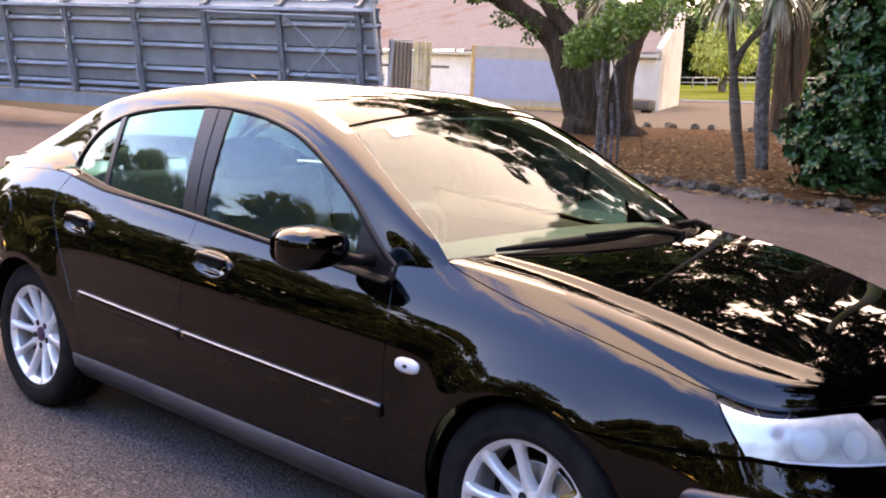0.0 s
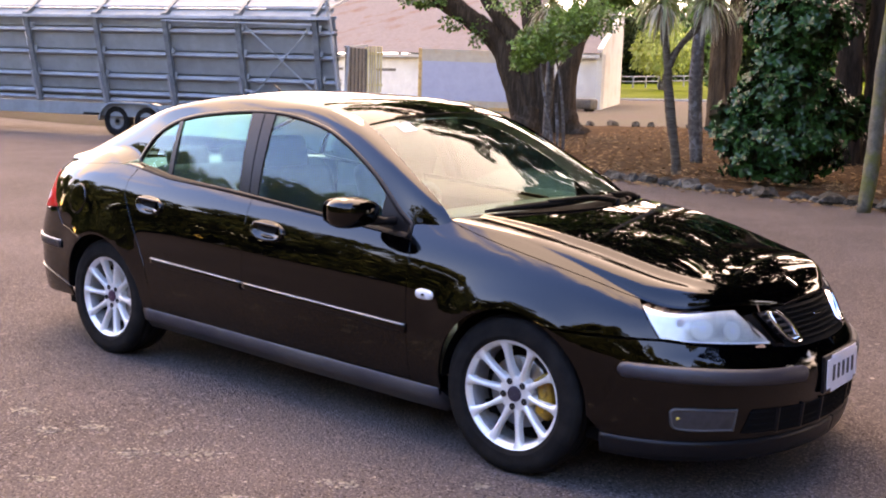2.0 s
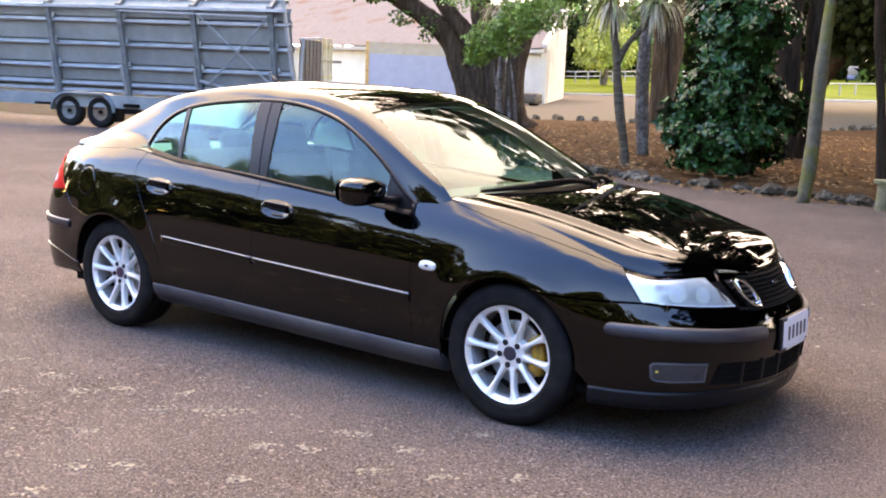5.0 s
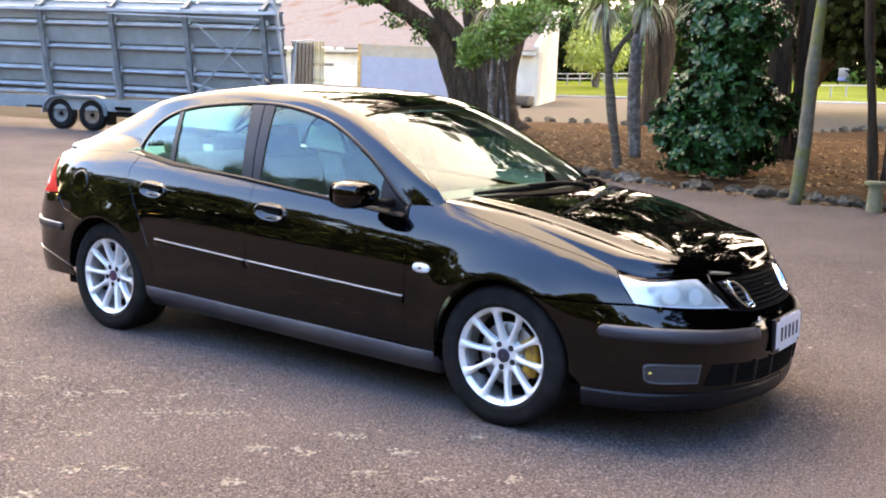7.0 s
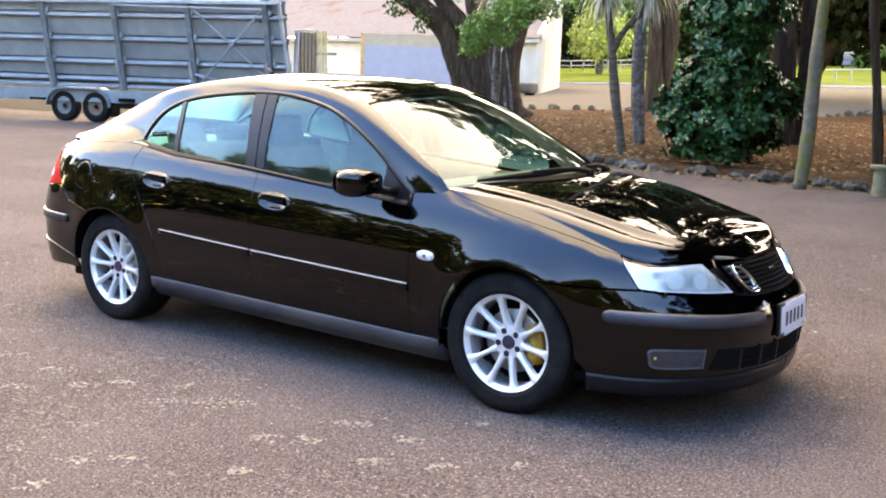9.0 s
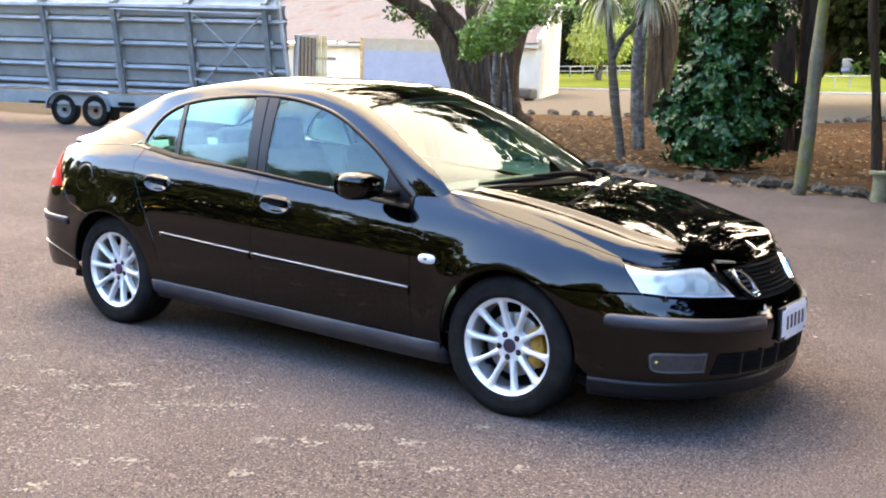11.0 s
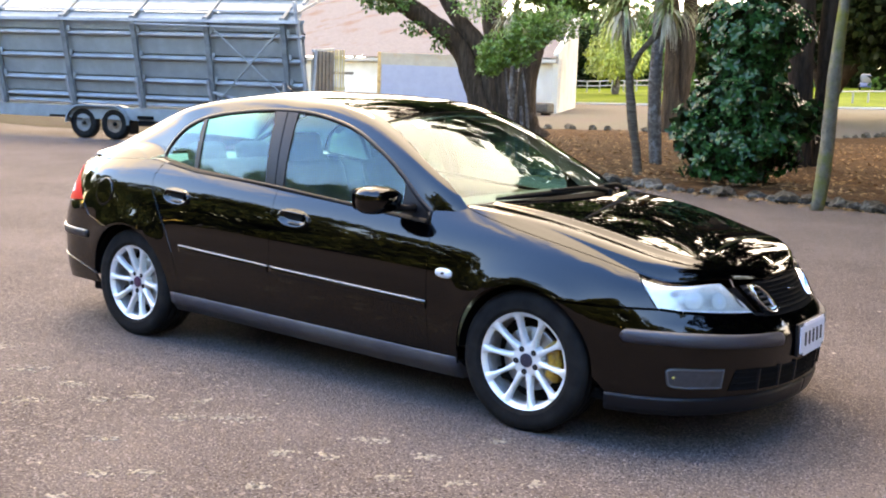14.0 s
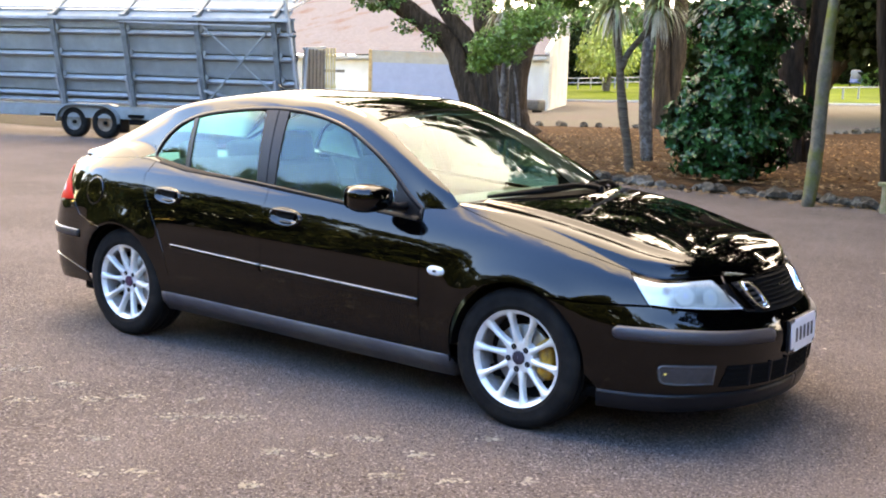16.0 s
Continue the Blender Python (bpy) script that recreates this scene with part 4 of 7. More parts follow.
# radiator grille: dark backing, middle with chrome bar, and two chrome-framed side openings
for side in SIDES:
    part("grille_backing", panel([(2.30, .690), (2.46, .575), (U_NOSE, .562), (U_NOSE, .7), (2.5, .697)], wrap, TRIM, "grille_backing", h=.03, gap=.001, depth=.01, lift=-.014, side=side), car)
    # leaning side opening with a chrome rim
    SIDE_OPEN = np.array([(2.452, .688), (2.505, .692), (2.545, .675), (2.610, .600), (2.612, .583), (2.590, .575), (2.545, .577), (2.520, .590), (2.462, .660)])
    ring_o = smooth_line(np.concatenate([SIDE_OPEN, SIDE_OPEN[:1]]), 60)[:-1]
    ring_i = inset(ring_o, .015)
    rows = []
    for lp, li in ((ring_o, -.004), (inset(ring_o, .001), .011), (inset(ring_o, .006), .017), (ring_i, .009), (ring_i, -.012)):
        p = wrap(lp[:, 0], lp[:, 1])
        p = p + np.array([li, 0, 0])
        rows.append(np.concatenate([p, p[:1]]))
    part("grille_rim", grid_mesh("grille_rim", rows, CHROME, side=side, flip=True), car, "chrome-rimmed side grille opening")
    for k in range(5):
        z = .592 + .021 * k
        lo_u, hi_u = 2.525 - .042 * k * .6, 2.607 - .027 * k * .75
        us = np.linspace(lo_u - .01, hi_u, 8)
        p = wrap(us, np.full(8, z))
        rows = [p + (-.012, 0, .004), p + (.001, 0, .003), p + (.001, 0, -.003), p + (-.012, 0, -.005)]
        part("grille_slat", grid_mesh("grille_slat", rows, GREY_PLASTIC, side=side), car)
    # chrome fin between lamp and grille
    fin = [(2.452, .584), (2.40, .640), (2.36, .690), (2.38, .692), (2.425, .650), (2.50, .578)]
    part("grille_fin", panel(fin, wrap, PAINT, "grille_fin", h=.02, gap=.001, depth=.008, lift=.001, side=side), car)
    for k in range(7):
        z = .580 + .0175 * k
        us = np.linspace(2.645 - .01 * k, U_NOSE - .001, 10)
        p = wrap(us, np.full(10, z))
        rows = [p + (-.012, 0, .004), p + (.001, 0, .0035), p + (.002, 0, -.002), p + (-.012, 0, -.004)]
        part("grille_slat", grid_mesh("grille_slat", rows, DARK, side=side), car)
badge_at = Matrix.Translation((2.212, -.004, .648)) @ Matrix.Rotation(radians(-22), 4, "Y")
part("grille_bar", box("grille_bar", (.010, .060, .010), badge_at, CHROME, .003), car, "small chrome bar")
part("hood_badge", lathe("hood_badge", [(.001, -.005), (.024, -.004), (.029, -.0025), (.031, .002)], CHROME, 32), car, "round metal badge", at=Matrix.Translation((2.098, 0, .753)) @ Matrix.Rotation(radians(-58), 4, "Y") @ Matrix.Rotation(radians(90), 4, "Z"))

# bumper strip, lower intake, fog lamps, chin
for side in SIDES:
    def band(pts, half, proud, mat, name, n=50, rounded=0):
        c = smooth_line(pts, n)
        end = np.minimum(c[:, 0] - c[0, 0], c[-1, 0] - c[:, 0]) / max(rounded, 1e-6)
        full_ = np.sqrt(1 - (1 - np.clip(end, .03, 1)) ** 2) if rounded else np.ones(n)
        rows = []
        for dz, o in ((-half, -.003), (-half * .92, proud * .7), (-half * .3, proud), (half * .6, proud * .95), (half * .95, proud * .6), (half, -.003)):
            q = wrap(c[:, 0], c[:, 1] + dz * full_)
            g = wrap(c[:, 0] + .01, c[:, 1] + dz * full_) - q
            nrm = np.stack([-g[:, 1], g[:, 0], 0 * g[:, 0]], 1)
            nrm /= np.linalg.norm(nrm, axis=1)[:, None]
            rows.append(q - nrm * (o * full_ if o > 0 else o * np.ones(n))[:, None])
        rows = np.array(rows).transpose(1, 0, 2)
        e0, e1 = np.repeat(rows[0].mean(0)[None], 6, 0), np.repeat(rows[-1].mean(0)[None], 6, 0)
        return grid_mesh(name, np.concatenate([e0[None], rows, e1[None]]), mat, side=side)
    part("bumper_strip", band([(u_of(1.792), .498), (2.0, .496), (2.18, .488), (2.40, .477), (2.58, .471)], .029, .018, STRIP, "bumper_strip", 90, .035), car, "matt grey bumper rubbing strip")
    part("chin_spoiler", band([(u_of(1.735), .205), (2.0, .206), (2.2, .207), (2.5, .207), (U_NOSE, .207)], .040, .010, TRIM, "chin_spoiler"), car)
    # intake: a dark sheet on the skin stands for the shaded opening, with bars
    INTAKE = [(2.30, .365), (2.60, .350), (U_NOSE, .348), (U_NOSE, .262), (2.6, .262), (2.26, .275)]
    part("intake_recess", panel(INTAKE, wrap, DARK, "intake_recess", h=.04, gap=0, depth=0, lift=.0025, side=side), car)
    for k in range(4):
        z = .278 + .024 * k
        part("intake_bar", band([(2.29, z), (2.5, z - .002), (U_NOSE - .001, z - .003)], .003, .006, DARK, "intake_bar", 24), car)
    for uu in (2.42, 2.56, 2.70):
        q = np.array([wrap(uu + d, z)[0] for d in (-.005, .005) for z in np.linspace(.265, .358, 4)]).reshape(2, 4, 3)
        q = np.stack([q[0], q[0] + (.010, 0, 0), q[1] + (.010, 0, 0), q[1]])
        part("intake_post", grid_mesh("intake_post", q, TRIM, side=side), car)
    FOG = np.array([(1.984, .358), (1.990, .369), (2.004, .3755), (2.07, .376), (2.238, .371), (2.230, .287), (2.07, .287), (2.018, .291), (1.999, .298), (1.990, .311)])
    part("fog_recess", panel(FOG, wrap, TRIM, "fog_recess", h=.02, gap=0, depth=.006, lift=.004, side=side), car)
    fog_l = part("fog_lamp", panel(inset(dense(FOG, .02), .007), wrap, material("fog_glass", (.03, .033, .036), rough=.15, spread=.3, grain=20) if side < 0 else bpy.data.materials["fog_glass"], "fog_lamp", h=.02, gap=0, depth=.003, lift=.008, side=side), car, "grey fog lamp with an amber bulb")
    fog_edge = dense(FOG, .015)
    rows = []
    for d_, li in ((.001, .003), (.002, .010), (.006, .012), (.010, .008)):
        lp = inset(fog_edge, d_)
        q = wrap(lp[:, 0], lp[:, 1])
        out_ = np.stack([np.full(len(q), .75), np.full(len(q), -.66), np.zeros(len(q))], 1)
        q = q + out_ * li
        rows.append(np.concatenate([q, q[:1]]))
    part("fog_rim", grid_mesh("fog_rim", rows, SILL, side=side, flip=True), fog_l)
    c = wrap(2.02, .338)[0]
    part("fog_bulb", lathe("fog_bulb", [(.001, -.008), (.004, -.007), (.005, 0), (.005, .01)], AMBER, 16), fog_l, at=Matrix.Translation((c[0] + .004, side * abs(c[1] - .010), c[2])))

# number plate in a dark holder, its letters as plain bars
plate = part("number_plate", None, car, "white number plate with dark bars", at=pose(2.322, .014, .445, 0, -2, 0) @ Matrix.Diagonal((1, .95, .95, 1)))
part("plate_holder", box("plate_holder", (.014, .385, .150), Matrix.Translation((-.012, 0, 0)), TRIM, .004), plate)
part("plate_sheet", box("plate_sheet", (.004, .355, .120), Matrix.Translation((0, 0, 0)), PLATE, .0015), plate)
part("plate_tab", box("plate_tab", (.003, .27, .022), Matrix.Translation((-.001, .01, -.068)), PLATE, .001), plate)
part("plate_tab", box("plate_tab", (.003, .29, .016), Matrix.Translation((-.001, .02, .066)), PLATE, .001), plate)
for k in range(5):
    part("plate_bar", box("plate_bar", (.003, .026, .064), Matrix.Translation((.0025, -.105 + .056 * k, -.002)), INK, .001), plate)

# tail lamps and rear strip
TAIL = [(-1.808, .735), (-1.90, .826), (-2.055, .918), (-2.12, .922), (-2.42, .905), (-2.42, .708), (-2.1, .708)]
for side in SIDES:
    tail = part("tail_lamp", panel(TAIL, wrap, RED, "tail_lamp", h=.03, gap=.002, depth=.02, lift=.003, side=side), car, "red tail lamp with a clear lower segment")
    part("tail_lamp_clear", panel([(-1.99, .765), (-2.01, .800), (-2.40, .800), (-2.40, .765)], wrap, WHITE_LAMP, "tail_lamp_clear", h=.03, gap=0, depth=.004, lift=.006, side=side), tail)
    part("rear_strip", band([(u_of(-1.73), .532), (-2.0, .530), (-2.3, .528), (-2.6, .528), (-2.9, .528)][::-1], .022, .010, GREY_PLASTIC, "rear_strip"), car)
    part("rear_strip_insert", band([(u_of(-1.735), .554), (-2.0, .552), (-2.3, .550), (-2.6, .550)][::-1], .003, .010, BRIGHT, "rear_strip_insert"), car, "thin bright metal strip")
for side in SIDES:
    part("valance_lip", band([(-1.645, .300), (-1.75, .326), (-1.9, .358), (-2.15, .372), (-2.6, .375), (-2.9, .375)][::-1], .005, .006, PAINT, "valance_lip"), car)
part("rear_panel", panel([(-2.425, .705), (-2.949, .705), (-2.949, .955), (-2.425, .955)], wrap, PAINT, "rear_panel", h=.05), car)
part("rear_panel", panel([(-2.425, .705), (-2.949, .705), (-2.949, .955), (-2.425, .955)], wrap, PAINT, "rear_panel", h=.05, side=1), car)

# door mirrors
for side in SIDES:
    mirror = part("door_mirror", None, car, "gloss black door mirror", at=pose(0, 0, 0))
    rows = []
    for s, (w0, h0, fx) in zip(np.linspace(0, 1, 12), [(.0, .0, -.052), (.060, .040, -.050), (.098, .062, -.040), (.115, .073, -.02), (.121, .077, .005), (.120, .076, .03), (.114, .072, .055), (.101, .064, .075), (.082, .052, .09), (.058, .037, .10), (.03, .02, .106), (0, 0, .108)]):
        a = np.linspace(0, 2 * math.pi, 49)
        ey, ez = np.sign(np.cos(a)) * np.abs(np.cos(a)) ** .62 * w0, np.sign(np.sin(a)) * np.abs(np.sin(a)) ** .62 * h0
        taper = 1 - .16 * (ey / .12 > 0) * (ey / .12)
        ey, ez = ey * .90, ez * .86
        rows.append(np.stack([.600 + fx * .95 + .12 * ey, -.972 + ey, .957 + ez * taper * (1 - .9 * np.clip(ey, 0, 1)) + .02 * ey], 1))
    housing = grid_mesh("mirror_housing", rows, PAINT, side=side)
    part("mirror_housing", housing, mirror)
    a = np.linspace(0, 2 * math.pi, 41)
    face = np.stack([.551 + .12 * .094 * np.cos(a), -.975 + .094 * np.sign(np.cos(a)) * np.abs(np.cos(a)) ** .6, .957 + .055 * np.sign(np.sin(a)) * np.abs(np.sin(a)) ** .6], 1)
    part("mirror_glass", grid_mesh("mirror_glass", [face, np.repeat(face.mean(0)[None], 41, 0)], CHROME, side=side), mirror)
    v, fcs = tube([(.615, -.915, .935), (.645, -.87, .918), (.668, -.83, .912), (.685, -.785, .912)], [.034, .022, .017, .020], 12)
    v = np.array(v)
    if side > 0:
        v = v * (1, -1, 1)
    part("mirror_arm", mesh_of("mirror_arm", v, fcs, TRIM), mirror)

# wipers at rest along the foot of the screen
def screen_foot(y, row=2):
    r = ws[row]
    o = np.argsort(r[:, 1])
    return np.array([np.interp(y, r[o, 1], r[o, 0]), y, np.interp(y, r[o, 1], r[o, 2])])


for y0, y1, py_ in ((-.60, .10, .22), (-.02, .60, .62)):
    wip = part("wiper", None, car, "black windscreen wiper at rest")
    path = [screen_foot(y_, 0) + np.array([.022, 0, .016]) for y_ in np.linspace(y0, y1, 16)]
    v, fcs = tube(path, .004 + .012 * np.sin(np.linspace(.2, 2.9, 16)), 8)
    part("wiper_blade", mesh_of("wiper_blade", v, fcs, SEAL), wip)
    root = screen_foot(py_, 0) + np.array([.075, 0, .004])
    mid_ = path[7]
    arm = [root, root * .7 + mid_ * .3 + np.array([.004, 0, .018]), root * .3 + mid_ * .7 + np.array([.012, 0, .020]), mid_ + np.array([.004, 0, .012])]
    v, fcs = tube(smooth_line(arm, 14), [.014] * 4 + [.012] * 4 + [.009] * 6, 8)
    part("wiper_arm", mesh_of("wiper_arm", v, fcs, SEAL), wip)
    part("wiper_pivot", lathe("wiper_pivot", [(.001, -.014), (.016, -.012), (.02, -.004), (.02, .05)], SEAL, 16), wip, at=Matrix.Translation(tuple(root)) @ Matrix.Rotation(radians(-90), 4, "X"))

# aerial on the roof, licence sticker inside the screen
v, fcs = tube([(-.86, .0, 1.408), (-.885, 0, 1.43), (-.915, 0, 1.452)], [.011, .006, .003], 8)
part("roof_aerial", mesh_of("roof_aerial", v, fcs, TRIM), car)
st = [ws[int(len(ws) * .80), 3], ws[int(len(ws) * .80), 5], ws[int(len(ws) * .93), 5], ws[int(len(ws) * .93), 3]]
part("licence_sticker", grid_mesh("licence_sticker", [[st[0], st[1]], [st[3], st[2]]] + np.array([-.001, .0, .004]), PLATE), car, "small white sticker on the windscreen")

# cabin: floor, dash, wheel, seats, headlining
part("cabin_floor", box("cabin_floor", (2.9, 1.40, .06), pose(-.25, 0, .30), CABIN, .01), car)
part("bulkhead", box("bulkhead", (.05, 1.42, .5), pose(1.0, 0, .55), CABIN, .01), car)
part("rear_shelf", box("rear_shelf", (.62, 1.24, .05), pose(-1.50, 0, .965), CABIN, .01), car)
dash_rows = [[(x, y, z - .10 * (abs(y) / .72) ** 3 * .2) for y in np.linspace(-.745, .745, 21)] for x, z in ((.99, .905), (.90, .945), (.78, .955), (.66, .935), (.58, .88), (.57, .78), (.66, .66))]
part("dashboard", grid_mesh("dashboard", dash_rows, CABIN), car)
part("headlining", grid_mesh("headlining", roof_rows * (1, .96, 1) + np.array([0, 0, -.03]), CREAM, flip=True), car)
for side in SIDES:
    xs = np.linspace(-1.1, .9, 20)
    rows = [[(x, -.70, z) for x in xs] for z in (.32, .6, .86)]
    part("door_card", grid_mesh("door_card", rows, CABIN, side=side), car)
LINING = material("pale_lining", (.36, .355, .33), rough=.9, spread=.08)
lining = np.array(rail_rows)[3:NR]
for side in SIDES:
    part("pillar_lining", grid_mesh("pillar_lining", lining * (1, .965, 1) + np.array([0, 0, -.018]), LINING, side=side), car)
    xs = np.linspace(-1.1, .96, 20)
    rows = [[(x, -.695, .85) for x in xs], [(x, -.715, .885) for x in xs], [tuple(upper(x, belt(x) - .004)[0] + np.array([0, .022, 0])) for x in xs]]
    part("door_top", grid_mesh("door_top", rows, CABIN, side=side), car)
ring_pts = []
for k in range(33):
    a = 2 * math.pi * k / 32
    ring_pts.append((.42 + .055 * math.sin(a) * 1.3, -.37 + .185 * math.cos(a), .865 + .165 * math.sin(a)))
v, fcs = tube(ring_pts, .016, 10, caps=False)
sw = part("steering_wheel", mesh_of("steering_wheel", v, fcs, CABIN), car)
part("steering_boss", box("steering_boss", (.06, .13, .11), pose(.44, -.37, .86, 0, -22, 0), CABIN, .02), sw)
part("steering_spoke", box("steering_spoke", (.02, .34, .035), pose(.43, -.37, .87, 0, -22, 0), CABIN, .008), sw)


def seat(at):
    s = part("front_seat", None, car, "dark fabric car seat", at)

    def cushion(nm, size, at_, r):
        return part(nm, box(nm, size, at_, SEAT, r, True), s)
    cushion("seat_cushion", (.50, .50, .15), pose(.02, 0, .44, 0, -8, 0), .055)
    cushion("backrest", (.13, .48, .60), pose(-.30, 0, .76, 0, -18, 0), .05)
    cushion("headrest", (.09, .26, .18), pose(-.43, 0, 1.115, 0, -12, 0), .042)
    for y in (-.06, .06):
        v, fcs = tube([(-.385, y, .98), (-.415, y, 1.08)], .006, 8)
        part("headrest_rod", mesh_of("headrest_rod", v, fcs, CHROME), s)
    return s


seat(pose(0, -.37, 0))
seat(pose(0, .37, 0))
bench = part("rear_bench", None, car, "dark fabric rear bench")
part("bench_cushion", box("bench_cushion", (.5, 1.24, .16), pose(-.78, 0, .45, 0, -8, 0), SEAT, .05, True), bench)
part("bench_back", box("bench_back", (.14, 1.24, .58), pose(-1.08, 0, .73, 0, -22, 0), SEAT, .05, True), bench)
for y in (-.38, 0, .38):
    part("rear_headrest", box("rear_headrest", (.10, .25, .15), pose(-1.20, y, 1.03, 0, -14, 0), SEAT, .045, True), bench)
part("underbody", box("underbody", (3.6, 1.5, .05), pose(0, 0, .205), DARK, .01), car)


# ---- ground ----
ASPHALT = material("asphalt", (.063, .0505, .0475), spec=.06, rough=.85, spread=.65, grain=60, bump=1.0, bump_scale=75, second=(.086, .070, .066), blotch=.45, blotch_at=(.42, .6), specks=[((.18, .155, .144), 98, .575, .67), ((.019, .016, .016), 84, .575, .67), ((.13, .105, .095), 24, .66, .72)])
MULCH = material("bark_mulch", (.038, .0185, .0095), spec=.02, rough=.9, spread=.8, grain=14, bump=1.0, bump_scale=30, second=(.086, .045, .021), blotch=6, blotch_at=(.5, .68))
GRAVEL = material("pale_drive", (.078, .070, .055), spec=.02, rough=.9, spread=.25, grain=20, bump=.3, bump_scale=60, second=(.08, .064, .055), blotch=.25)
GRASS = material("lawn_grass", (.041, .062, .003), spec=.02, rough=.8, spread=.4, grain=3, bump=.6, bump_scale=20, second=(.070, .092, .009), blotch=.15)
STONE = material("rough_stone", (.047, .042, .034), spec=.02, rough=.9, spread=.5, grain=14, bump=.9, bump_scale=25, second=(.10, .096, .083), blotch=7, blotch_at=(.52, .64), per_piece=.3)
CHIP = material("pale_chip", (.195, .172, .14), spec=.02, rough=.85, spread=.3, grain=30, per_piece=.25, bump=.4, bump_scale=80)
LITTER = material("dry_leaf", (.17, .105, .055), spec=.02, rough=.8, spread=.4, grain=20, per_piece=.45)
BARK_DARK = material("dark_bark", (.019, .013, .010), spec=.02, rough=.95, spread=.6, grain=9, bump=1.0, bump_scale=14, second=(.036, .025, .019), blotch=3, stretch=(3, 3, .5))
BARK_RED = material("brown_bark", (.029, .0195, .0145), spec=.02, rough=.95, spread=.5, grain=9, bump=1.0, bump_scale=16, second=(.054, .038, .028), blotch=3, stretch=(4, 4, .4))
BARK_GREY = material("grey_bark", (.075, .062, .053), spec=.02, rough=.9, spread=.5, grain=14, bump=.7, bump_scale=22, second=(.125, .118, .112), blotch=7, blotch_at=(.52, .6))
BARK_PALE = material("pale_mossy_bark", (.098, .085, .064), spec=.02, rough=.9, spread=.35, grain=12, bump=.6, bump_scale=24, second=(.092, .092, .027), blotch=2.2, blotch_at=(.46, .6))
LEAF_DARK = material("glossy_dark_leaf", (.0045, .044, .012), spec=.20, rough=.20, spread=.35, grain=6, per_piece=.4)
LEAF_MID = material("green_leaf", (.034, .088, .015), spec=.25, rough=.45, spread=.35, grain=6, per_piece=.45)
LEAF_BRIGHT = material("light_green_leaf", (.075, .16, .018), rough=.5, spread=.35, grain=6, per_piece=.4)
# leaf green brightened: sunlight on the yard trees is put into the colour
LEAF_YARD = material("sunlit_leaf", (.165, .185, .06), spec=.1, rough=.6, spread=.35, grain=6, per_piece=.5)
# near-black leaf green: the canopy's deep shade is put into the colour
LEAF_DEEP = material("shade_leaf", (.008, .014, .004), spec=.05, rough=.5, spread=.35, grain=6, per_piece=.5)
LEAF_WILLOW = material("yellow_green_leaf", (.22, .25, .03), rough=.55, spread=.3, grain=3, per_piece=.35)
BARK_PALM = material("palm_bark", (.062, .046, .034), spec=.02, rough=.9, spread=.5, grain=12, bump=.8, bump_scale=18, second=(.10, .078, .058), blotch=4, stretch=(1, 1, 6))
FROND = material("palm_frond", (.10, .13, .035), rough=.5, spread=.3, per_piece=.3)
FROND_DRY = material("dry_frond", (.30, .25, .17), rough=.7, spread=.3, per_piece=.3)


def rise(x, y):
    """Height of the land: level round the car, climbing slowly beyond the trees."""
    s = (x - 3.7) * -.5 + (y + 4.7) * .866
    lat = (x - 3.7) * .866 + (y + 4.7) * .5
    far = np.maximum(0, s - 40)
    soft = np.where(far < 8, far * far / 16, far - 4)
    k = np.clip((s - 38) / 24, 0, 1)
    near = (-.015 + .0052 * np.clip(x, -3, 3)) * np.exp(-((x / 7) ** 2 + ((y + .5) / 7) ** 2))
    return .028 * np.minimum(soft, 120) + .024 * np.clip(lat, 0, 60) * k * k * (3 - 2 * k) + near


def rise_at(x, y):
    return float(rise(np.array(float(x)), np.array(float(y))))


def warp(n, near, far):
    t = np.linspace(-1, 1, n)
    return np.sign(t) * (np.abs(t) * near + (far - near) * np.abs(t) ** 5)


gx, gy = np.meshgrid(warp(121, 60, 900), warp(121, 60, 900))
ground = tagged(new("ground", grid_mesh("ground", np.stack([gx, gy, rise(gx, gy)], 2), ASPHALT)), "worn grey asphalt yard with pale chips", "ground", kind="structure")


